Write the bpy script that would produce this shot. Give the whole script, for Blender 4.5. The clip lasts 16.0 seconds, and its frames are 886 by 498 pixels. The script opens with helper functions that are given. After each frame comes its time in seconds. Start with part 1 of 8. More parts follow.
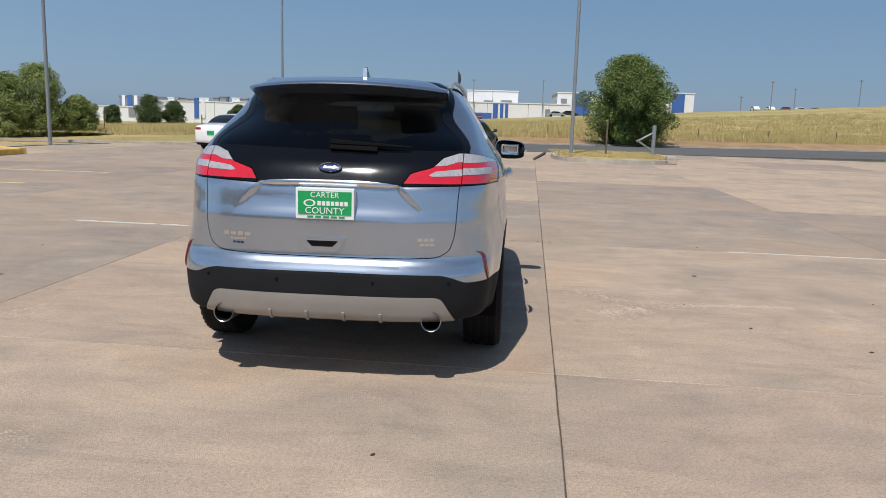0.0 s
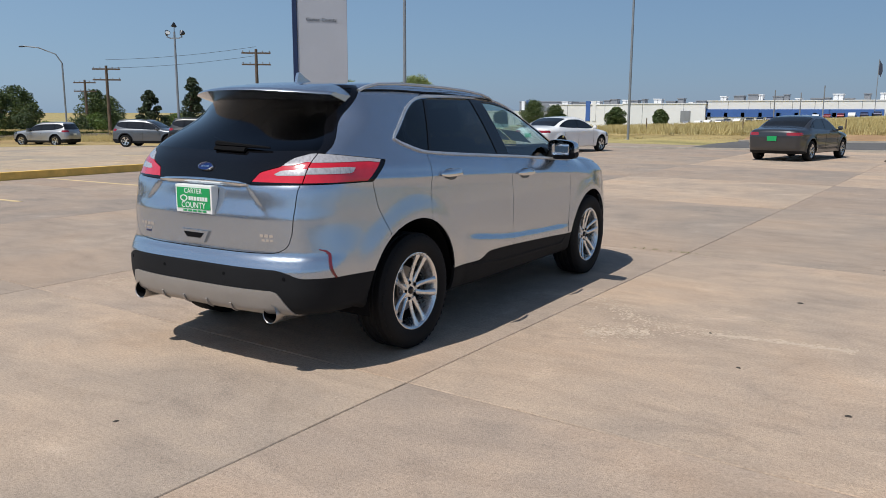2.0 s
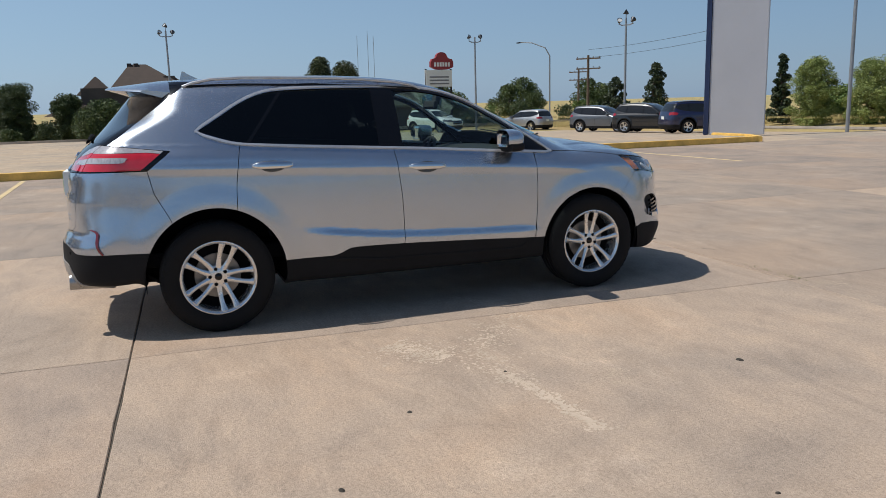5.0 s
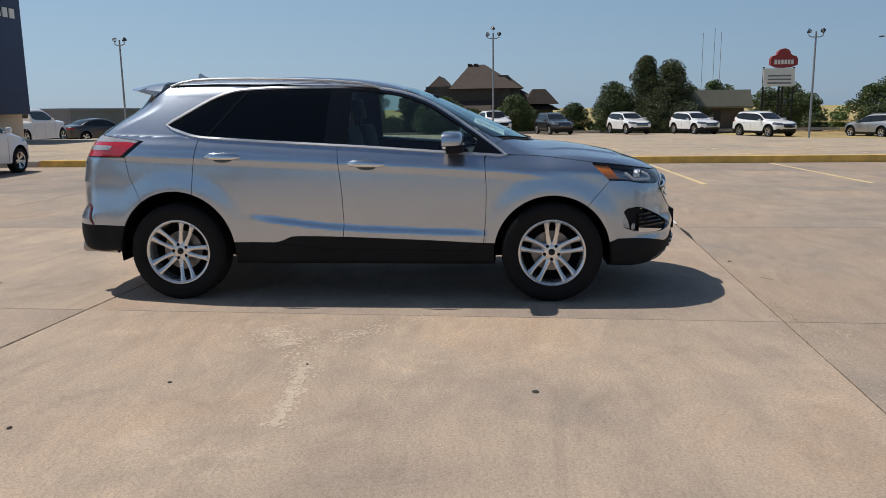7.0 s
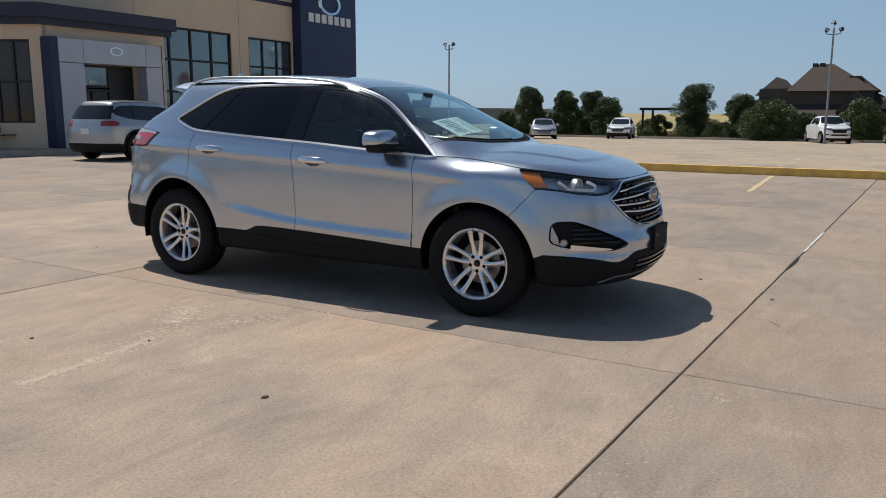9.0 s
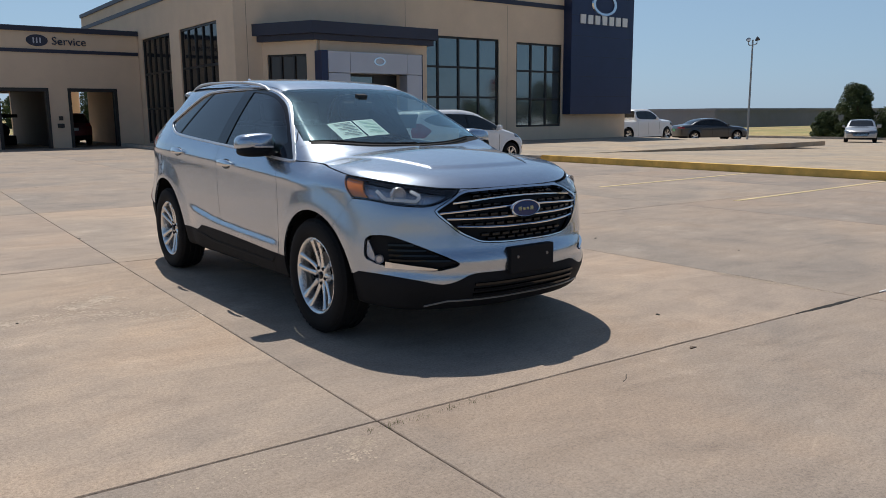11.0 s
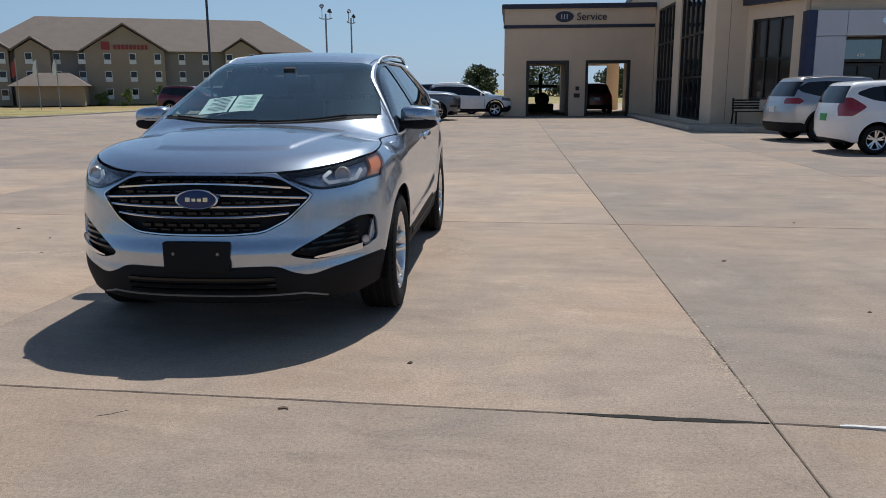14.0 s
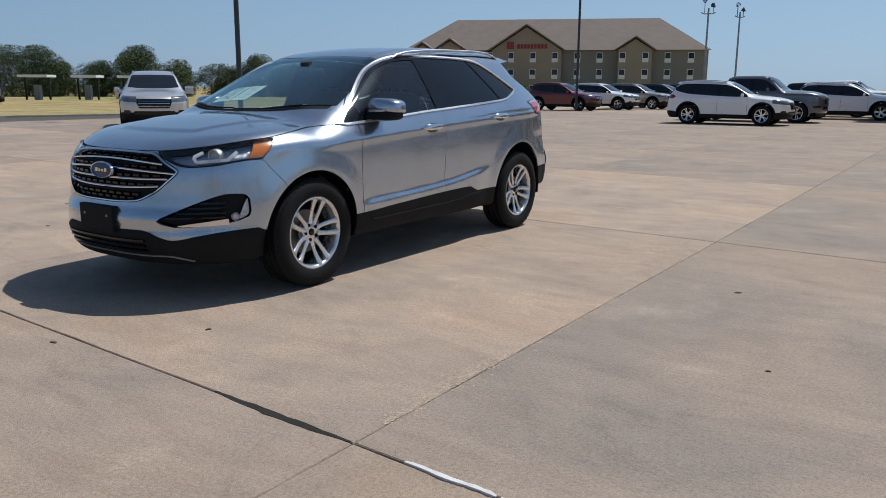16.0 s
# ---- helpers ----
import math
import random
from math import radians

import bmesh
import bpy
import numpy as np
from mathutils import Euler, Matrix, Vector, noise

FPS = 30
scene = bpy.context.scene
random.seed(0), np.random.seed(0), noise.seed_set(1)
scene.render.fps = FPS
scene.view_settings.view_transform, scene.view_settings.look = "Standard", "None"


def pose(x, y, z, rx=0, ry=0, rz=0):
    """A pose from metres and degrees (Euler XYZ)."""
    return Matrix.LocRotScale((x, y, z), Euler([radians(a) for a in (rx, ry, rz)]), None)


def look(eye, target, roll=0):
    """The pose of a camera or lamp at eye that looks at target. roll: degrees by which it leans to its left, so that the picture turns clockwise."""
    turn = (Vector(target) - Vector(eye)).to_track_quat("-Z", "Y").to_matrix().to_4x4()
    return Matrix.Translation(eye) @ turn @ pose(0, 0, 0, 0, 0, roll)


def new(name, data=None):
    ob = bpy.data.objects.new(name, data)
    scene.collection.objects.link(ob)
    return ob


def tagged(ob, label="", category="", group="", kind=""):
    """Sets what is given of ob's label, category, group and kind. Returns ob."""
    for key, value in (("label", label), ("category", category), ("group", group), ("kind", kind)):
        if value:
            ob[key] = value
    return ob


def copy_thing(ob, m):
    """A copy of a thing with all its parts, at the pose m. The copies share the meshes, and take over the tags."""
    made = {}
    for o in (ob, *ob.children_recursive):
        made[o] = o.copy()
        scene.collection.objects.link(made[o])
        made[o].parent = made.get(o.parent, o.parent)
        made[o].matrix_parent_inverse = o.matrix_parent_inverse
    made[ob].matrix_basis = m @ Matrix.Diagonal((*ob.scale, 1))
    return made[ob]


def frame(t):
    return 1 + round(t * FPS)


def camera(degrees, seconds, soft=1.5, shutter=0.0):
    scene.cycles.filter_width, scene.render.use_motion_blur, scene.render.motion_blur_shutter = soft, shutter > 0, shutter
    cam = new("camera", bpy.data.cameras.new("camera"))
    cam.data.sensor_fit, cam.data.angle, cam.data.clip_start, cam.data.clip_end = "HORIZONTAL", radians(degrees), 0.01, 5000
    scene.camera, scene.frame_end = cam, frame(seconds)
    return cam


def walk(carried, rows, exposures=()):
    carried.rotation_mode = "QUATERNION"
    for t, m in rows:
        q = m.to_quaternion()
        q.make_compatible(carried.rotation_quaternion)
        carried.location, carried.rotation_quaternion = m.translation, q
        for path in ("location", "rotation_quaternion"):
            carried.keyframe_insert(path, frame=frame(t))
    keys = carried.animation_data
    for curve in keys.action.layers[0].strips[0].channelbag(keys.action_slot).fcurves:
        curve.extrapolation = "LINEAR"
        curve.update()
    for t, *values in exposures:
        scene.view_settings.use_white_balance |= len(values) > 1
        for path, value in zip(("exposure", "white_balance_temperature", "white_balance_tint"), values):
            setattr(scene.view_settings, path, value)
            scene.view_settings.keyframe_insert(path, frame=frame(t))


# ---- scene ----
cam = camera(59.1, 16.0, 0.8)
PATH = [
    (0, (0.922, -6.418, 1.453), (0.779, -4.451, 1.122), 1.7),
    (0.5, (1.596, -6.326, 1.471), (1.218, -4.389, 1.147), 1.2),
    (0.6, (1.734, -6.276, 1.48), (1.313, -4.35, 1.145), 1.9),
    (1, (2.347, -6.091, 1.488), (1.715, -4.223, 1.158), 1.0),
    (1.5, (3.003, -5.834, 1.494), (2.164, -4.049, 1.158), 0.6),
    (2, (3.704, -5.431, 1.49), (2.642, -3.772, 1.147), 0.2),
    (2.5, (4.289, -5.021, 1.502), (3.061, -3.481, 1.161), -0.1),
    (3, (4.841, -4.44, 1.504), (3.436, -3.056, 1.166), -0.5),
    (3.5, (5.275, -3.85, 1.515), (3.733, -2.626, 1.163), -0.6),
    (4, (5.648, -3.169, 1.506), (3.981, -2.127, 1.14), -1.1),
    (4.5, (5.968, -2.514, 1.506), (4.207, -1.644, 1.131), -1.8),
    (4.7, (6.068, -2.235, 1.495), (4.273, -1.435, 1.121), -1.7),
    (6.8, (6.684, 0.79, 1.438), (4.715, 0.723, 1.094), -0.8),
    (7, (6.663, 1.077, 1.433), (4.701, 0.919, 1.079), -0.7),
    (7.5, (6.547, 1.776, 1.415), (4.618, 1.403, 1.043), -0.4),
    (8, (6.304, 2.49, 1.404), (4.429, 1.907, 1.025), -0.3),
    (8.5, (6.034, 3.131, 1.411), (4.224, 2.361, 1.047), -0.1),
    (9, (5.615, 3.815, 1.399), (3.899, 2.848, 1.053), 0.2),
    (9.5, (5.151, 4.411, 1.393), (3.537, 3.279, 1.057), 0.7),
    (10, (4.538, 4.962, 1.37), (3.06, 3.654, 1.048), 0.6),
    (10.2, (4.299, 5.165, 1.381), (2.873, 3.8, 1.06), 0.3),
    (12.3, (1.239, 6.418, 1.38), (0.549, 4.579, 1.002), -0.4),
    (12.5, (0.903, 6.437, 1.359), (0.3, 4.568, 0.978), -0.3),
    (13, (0.03, 6.494, 1.384), (-0.344, 4.567, 0.998), -0.1),
    (13.5, (-0.764, 6.459, 1.368), (-0.895, 4.502, 0.979), 0.0),
    (14, (-1.643, 6.34, 1.385), (-1.473, 4.388, 0.985), -0.3),
    (14.5, (-2.424, 6.152, 1.374), (-1.989, 4.24, 0.982), -0.5),
    (15, (-3.243, 5.926, 1.373), (-2.541, 4.096, 0.972), -0.7),
    (15.5, (-3.933, 5.64, 1.358), (-3.026, 3.905, 0.947), -0.4),
    (16, (-4.624, 5.283, 1.35), (-3.52, 3.665, 0.945), 0.3),
]
walk(cam, [(t, look(eye, target, roll)) for t, eye, target, roll in PATH], [(0, -0.05, 6400, 10), (4.5, -0.08, 6450, 10), (7, -0.2, 6600, 10), (9.5, -0.23, 6500, 10), (12.5, -0.24, 6280, 10), (16, -0.27, 6180, 10)])

# ---- sky, sun and exposure ----
SUN_FROM = Vector((-0.19, -0.55, 1.0)).normalized()
world = bpy.data.worlds.new("sky")
scene.world = world
world.use_nodes = True
wn = world.node_tree
sky = wn.nodes.new("ShaderNodeTexSky")
sky.sky_type, sky.sun_disc = "NISHITA", False
sky.sun_elevation = math.asin(SUN_FROM.z)
sky.sun_rotation = math.atan2(SUN_FROM.x, SUN_FROM.y)
sky.air_density, sky.dust_density, sky.ozone_density = 1.0, 0.5, 3.0
haze = wn.nodes.new("ShaderNodeMix")
haze.data_type, haze.blend_type = "RGBA", "MIX"
# the summer haze is paler toward the sun's side of the sky
where = wn.nodes.new("ShaderNodeTexCoord")
toward = wn.nodes.new("ShaderNodeVectorMath")
toward.operation, toward.inputs[1].default_value = "DOT_PRODUCT", Vector((SUN_FROM.x, SUN_FROM.y, 0.1)).normalized()
wn.links.new(where.outputs["Generated"], toward.inputs[0])
spread = wn.nodes.new("ShaderNodeMapRange")
spread.inputs["From Min"].default_value, spread.inputs["From Max"].default_value = -1.0, 1.0
wn.links.new(toward.outputs["Value"], spread.inputs[0])
pale = wn.nodes.new("ShaderNodeMix")
pale.data_type = "RGBA"
pale.inputs[6].default_value, pale.inputs[7].default_value = (1.85, 3.44, 6.03, 1), (5.5, 8.35, 11.6, 1)
wn.links.new(spread.outputs[0], pale.inputs[0])
wn.links.new(pale.outputs[2], haze.inputs[7])
# with a bright aureole round the sun itself
near_sun = wn.nodes.new("ShaderNodeVectorMath")
near_sun.operation, near_sun.inputs[1].default_value = "DOT_PRODUCT", SUN_FROM
wn.links.new(where.outputs["Generated"], near_sun.inputs[0])
floor0 = wn.nodes.new("ShaderNodeMath")
floor0.operation, floor0.inputs[1].default_value = "MAXIMUM", 0.0
wn.links.new(near_sun.outputs["Value"], floor0.inputs[0])
halo = wn.nodes.new("ShaderNodeMath")
halo.operation, halo.inputs[1].default_value = "POWER", 80.0
wn.links.new(floor0.outputs[0], halo.inputs[0])
glow = wn.nodes.new("ShaderNodeMix")
glow.data_type, glow.blend_type = "RGBA", "ADD"
glow.inputs[7].default_value = (10.0, 14.0, 16.5, 1)
wn.links.new(halo.outputs[0], glow.inputs[0])
wn.links.new(haze.outputs[2], glow.inputs[6])
wn.links.new(glow.outputs[2], wn.nodes["Background"].inputs[0])
# and thins out overhead
split = wn.nodes.new("ShaderNodeSeparateXYZ")
wn.links.new(where.outputs["Generated"], split.inputs[0])
thin = wn.nodes.new("ShaderNodeMapRange")
for key, val in (("From Min", 0.05), ("From Max", 0.75), ("To Min", 0.65), ("To Max", 0.05)):
    thin.inputs[key].default_value = val
wn.links.new(split.outputs["Z"], thin.inputs[0])
wn.links.new(thin.outputs[0], haze.inputs[0])
wn.links.new(sky.outputs[0], haze.inputs[6])
wn.nodes["Background"].inputs[1].default_value = 0.078
sun = new("sun", bpy.data.lights.new("sun", "SUN"))
sun.data.energy, sun.data.angle, sun.data.color = 4.35, radians(0.53), (1.0, 0.952, 0.875)
sun.matrix_world = look(SUN_FROM * 60, (0, 0, 0))
scene.view_settings.exposure = 0.0

# ---- building tools ----
def part(name, bm, material, parent=None, label=""):
    """One mesh object from a bmesh, under its thing."""
    me = bpy.data.meshes.new(name)
    bm.to_mesh(me)
    bm.free()
    if material:
        me.materials.append(material)
    ob = new(name, me)
    if parent:
        ob.parent = parent
    if label:
        tagged(ob, label)
    return ob


def smooth(ob, degrees=35):
    ob.data.shade_smooth()
    if degrees < 180:
        ob.data.set_sharp_from_angle(angle=radians(degrees))
    return ob


def thing(name, label, category, group="", kind="", at=None):
    ob = new(name)
    ob.empty_display_size = 0.3
    if at is not None:
        ob.matrix_world = at
    return tagged(ob, label, category, group, kind)


def add_box(bm, x0, x1, y0, y1, z0, z1, bevel=0.0, m=None):
    r = bmesh.ops.create_cube(bm, size=1)
    for v in r["verts"]:
        v.co = Vector(((x0 + x1) / 2 + v.co.x * (x1 - x0), (y0 + y1) / 2 + v.co.y * (y1 - y0), (z0 + z1) / 2 + v.co.z * (z1 - z0)))
    if bevel:
        es = list({e for v in r["verts"] for e in v.link_edges})
        out = bmesh.ops.bevel(bm, geom=es, offset=bevel, segments=2, affect="EDGES", profile=0.6)
        vs = out["verts"]
    else:
        vs = r["verts"]
    if m is not None:
        bmesh.ops.transform(bm, matrix=m, verts=vs)
    return vs


def box(x0, x1, y0, y1, z0, z1, bevel=0.0):
    bm = bmesh.new()
    add_box(bm, x0, x1, y0, y1, z0, z1, bevel)
    return bm


def lathe(bm, profile, steps, m=None, closed=False):
    """Turn (radius, height) pairs about z; m places the result."""
    m = m or Matrix()
    rings = []
    for i in range(steps):
        a = 2 * math.pi * i / steps
        rings.append([bm.verts.new(m @ Vector((r * math.cos(a), r * math.sin(a), h))) for r, h in profile])
    n = len(profile)
    for i in range(steps):
        p, q = rings[i], rings[(i + 1) % steps]
        for j in range(n if closed else n - 1):
            k = (j + 1) % n
            vs = [p[j], q[j], q[k], p[k]]
            if len({tuple(round(c, 6) for c in v.co) for v in vs}) > 2:
                bm.faces.new(vs)
    return bm


def sweep(bm, pts, half_w, half_h, up=(0, 0, 1), sides=4, taper=None):
    """A bar along pts: width across, height along up."""
    pts = [Vector(p) for p in pts]
    rings = []
    for i, p in enumerate(pts):
        d = (pts[min(i + 1, len(pts) - 1)] - pts[max(i - 1, 0)]).normalized()
        u = up[i] if isinstance(up, list) else Vector(up)
        a = d.cross(u).normalized()
        u = a.cross(d).normalized()
        k = taper[i] if taper else 1
        ring = []
        for s in range(sides):
            t = 2 * math.pi * (s + 0.5) / sides
            c, w = (math.cos(t), math.sin(t))
            if sides == 4:
                c, w = (1 if c > 0 else -1), (1 if w > 0 else -1)
            ring.append(bm.verts.new(p + a * half_w * c * k + u * half_h * w * k))
        rings.append(ring)
    for p, q in zip(rings, rings[1:]):
        for s in range(sides):
            bm.faces.new((p[s], p[(s + 1) % sides], q[(s + 1) % sides], q[s]))
    bm.faces.new(rings[0][::-1])
    bm.faces.new(rings[-1])
    return bm


def bar(pts, half_w, half_h, up=(0, 0, 1), sides=4, taper=None):
    return sweep(bmesh.new(), pts, half_w, half_h, up, sides, taper)


def prism(bm, poly, axis, a, b):
    """A closed plate: the outline poly (two coordinates) pushed from a to b along axis."""
    def at(p, d):
        return {"x": (d, p[0], p[1]), "y": (p[0], d, p[1]), "z": (p[0], p[1], d)}[axis]
    lo = [bm.verts.new(at(p, a)) for p in poly]
    hi = [bm.verts.new(at(p, b)) for p in poly]
    n = len(poly)
    for i in range(n):
        bm.faces.new((lo[i], lo[(i + 1) % n], hi[(i + 1) % n], hi[i]))
    bm.faces.new(lo[::-1])
    bm.faces.new(hi)
    bmesh.ops.recalc_face_normals(bm, faces=bm.faces)
    return bm


def words(name, text, size, material, m, parent=None, depth=0.01):
    """Raised letters in the built-in font, as a mesh in the xy plane of m."""
    cu = bpy.data.curves.new(name, "FONT")
    cu.body, cu.size, cu.extrude, cu.align_x, cu.align_y, cu.resolution_u = text, size, depth / 2, "CENTER", "CENTER", 3
    tmp = bpy.data.objects.new(name, cu)
    scene.collection.objects.link(tmp)
    me = bpy.data.meshes.new_from_object(tmp.evaluated_get(bpy.context.evaluated_depsgraph_get()))
    bpy.data.objects.remove(tmp)
    bpy.data.curves.remove(cu)
    me.transform(m)
    me.materials.clear()
    me.materials.append(material)
    me.name = name
    ob = new(name, me)
    if parent:
        ob.parent = parent
    return ob


# ---- surfaces that are cut into panels ----
def smax(a, b, r):
    return np.maximum(a, b) + np.maximum(r - np.abs(a - b), 0) ** 2 / (4 * r)


def curve(nodes):
    """A smooth function through (at, value) pairs."""
    xs, ys = np.array([n[0] for n in nodes], float), np.array([n[1] for n in nodes], float)
    h, d = np.diff(xs), np.diff(ys) / np.diff(xs)
    m = np.zeros(len(xs))
    m[0], m[-1] = d[0], d[-1]
    for i in range(1, len(xs) - 1):
        if d[i - 1] * d[i] > 0:
            w1, w2 = 2 * h[i] + h[i - 1], h[i] + 2 * h[i - 1]
            m[i] = (w1 + w2) / (w1 / d[i - 1] + w2 / d[i])
    def at(x):
        x = np.asarray(x, float)
        c = np.clip(x, xs[0], xs[-1])
        i = np.clip(np.searchsorted(xs, c) - 1, 0, len(h) - 1)
        t = (c - xs[i]) / h[i]
        v = (ys[i] * (1 + 2 * t) * (1 - t) ** 2 + m[i] * h[i] * t * (1 - t) ** 2
             + ys[i + 1] * t * t * (3 - 2 * t) + m[i + 1] * h[i] * t * t * (t - 1))
        return v + np.where(x < xs[0], (x - xs[0]) * m[0], 0) + np.where(x > xs[-1], (x - xs[-1]) * m[-1], 0)
    return at


def step(a, b, x):
    t = np.clip((x - a) / (b - a), 0, 1)
    return t * t * (3 - 2 * t)


def rounded(poly, rounds=2, cut=0.25):
    p = np.array(poly, float)
    for _ in range(rounds):
        q = np.roll(p, -1, 0)
        p = np.stack([p * (1 - cut) + q * cut, p * cut + q * (1 - cut)], 1).reshape(-1, 2)
    return p


def outline(poly):
    """Signed distance to a closed outline, negative inside."""
    p = np.array(poly, float)
    q = np.roll(p, -1, 0)
    def at(u, v):
        u, v = np.asarray(u, float), np.asarray(v, float)
        best, inside = np.full(u.shape, 1e9), np.zeros(u.shape, bool)
        for (ax, ay), (bx, by) in zip(p, q):
            ex, ey = bx - ax, by - ay
            t = np.clip(((u - ax) * ex + (v - ay) * ey) / (ex * ex + ey * ey + 1e-12), 0, 1)
            best = np.minimum(best, np.hypot(u - ax - t * ex, v - ay - t * ey))
            if ay != by:
                inside ^= ((ay > v) != (by > v)) & (u < ex * (v - ay) / (by - ay) + ax)
        return np.where(inside, -best, best)
    return at


class Skin:
    """Points, normals and triangles of a piece of surface."""
    def __init__(self, v, n, t):
        self.v, self.n, self.t = v, n, t

    def split(self, f):
        """The part where f < 0 and the part where f > 0."""
        g = f(self.v[:, 0], self.v[:, 1], self.v[:, 2])
        g = np.where(np.abs(g) < 1e-5, 1e-5, g)
        return self._clip(g), self._clip(-g)

    def keep(self, f):
        return self.split(f)[0]

    def _clip(self, g):
        t = self.t
        if not len(t):
            return self
        ins = g[t] < 0
        cnt = ins.sum(1)
        out = [t[cnt == 3]]
        e = []
        for c in (1, 2):
            tt, ii = t[cnt == c], ins[cnt == c]
            if not len(tt):
                continue
            k = np.argmax(ii if c == 1 else ~ii, 1)
            r = np.arange(len(tt))
            e.append((c, tt[r, k], tt[r, (k + 1) % 3], tt[r, (k + 2) % 3]))
        pairs = np.concatenate([np.sort(np.stack([a, b], 1), 1) for _, a, b, _ in e] + [np.sort(np.stack([a, d], 1), 1) for _, a, _, d in e] + [np.zeros((0, 2), int)])
        uniq, inv = np.unique(pairs, axis=0, return_inverse=True) if len(pairs) else (pairs, np.zeros(0, int))
        inv = inv.ravel()
        if len(uniq):
            a, b = uniq[:, 0], uniq[:, 1]
            s = (g[a] / (g[a] - g[b]))[:, None]
            nv, nn = self.v[a] * (1 - s) + self.v[b] * s, self.n[a] * (1 - s) + self.n[b] * s
        else:
            nv = nn = np.zeros((0, 3))
        base, pos = len(self.v), 0
        ab = []
        for _, a, _, _ in e:
            ab.append(base + inv[pos:pos + len(a)])
            pos += len(a)
        for (c, a, b, d), i in zip(e, ab):
            j = base + inv[pos:pos + len(a)]
            pos += len(a)
            if c == 1:
                out.append(np.stack([a, i, j], 1))
            else:
                out.append(np.stack([i, b, d], 1))
                out.append(np.stack([i, d, j], 1))
        t = np.concatenate(out)
        v, n = np.concatenate([self.v, nv]), np.concatenate([self.n, nn])
        used, inv = np.unique(t, return_inverse=True)
        return Skin(v[used], n[used], inv.reshape(-1, 3))

    def solo(self, share=0.05):
        """Without crumbs: islands that are less than a share of the whole are left out."""
        lab = np.arange(len(self.v))
        while True:
            low = lab[self.t].min(1)
            nxt = lab.copy()
            for k in range(3):
                np.minimum.at(nxt, self.t[:, k], low)
            nxt = nxt[nxt]
            if (nxt == lab).all():
                break
            lab = nxt
        ids, inv, cnt = np.unique(lab[self.t[:, 0]], return_inverse=True, return_counts=True)
        return Skin(self.v, self.n, self.t[(cnt >= share * len(self.t))[inv.ravel()]])._clip(np.full(len(self.v), -1.0))

    def moved(self, d):
        return Skin(self.v + self.n * d, self.n, self.t)

    def mirrored(self):
        f = np.array([-1, 1, 1])
        return Skin(self.v * f, self.n * f, self.t[:, ::-1])

    def joined(self, o):
        return Skin(np.concatenate([self.v, o.v]), np.concatenate([self.n, o.n]), np.concatenate([self.t, o.t + len(self.v)]))

    def both(self):
        return self.joined(self.mirrored())

    def mesh(self, name, material, parent=None, label="", rim=0.012, flip=False):
        """One object: the surface with its edges turned in by rim."""
        v, n, t = self.v, self.n / (np.linalg.norm(self.n, axis=1, keepdims=True) + 1e-9), self.t
        ed = np.concatenate([t[:, [0, 1]], t[:, [1, 2]], t[:, [2, 0]]])
        key = np.sort(ed, 1)
        _, first, cnt = np.unique(key, axis=0, return_index=True, return_counts=True)
        rimE = ed[first[cnt == 1]]
        rimE = rimE[~((np.abs(v[rimE[:, 0], 0]) < 2e-4) & (np.abs(v[rimE[:, 1], 0]) < 2e-4))]
        if rim and len(rimE):
            a, b = rimE[:, 0], rimE[:, 1]
            base, k = len(v), len(a)
            d = v[b] - v[a]
            en = np.cross(d, n[a])
            en /= np.linalg.norm(en, axis=1, keepdims=True) + 1e-9
            v = np.concatenate([v, v[a], v[b], v[b] - n[b] * rim, v[a] - n[a] * rim])
            n = np.concatenate([n, en, en, en, en])
            i = np.arange(k) + base
            t = np.concatenate([t, np.stack([i + k, i, i + 3 * k], 1), np.stack([i + k, i + 3 * k, i + 2 * k], 1)])
        me = bpy.data.meshes.new(name)
        me.from_pydata(v.tolist(), [], t.tolist())
        me.shade_smooth()
        me.normals_split_custom_set_from_vertices(n.tolist())
        me.materials.append(material)
        ob = new(name, me)
        if parent:
            ob.parent = parent
        if label:
            tagged(ob, label)
        return ob


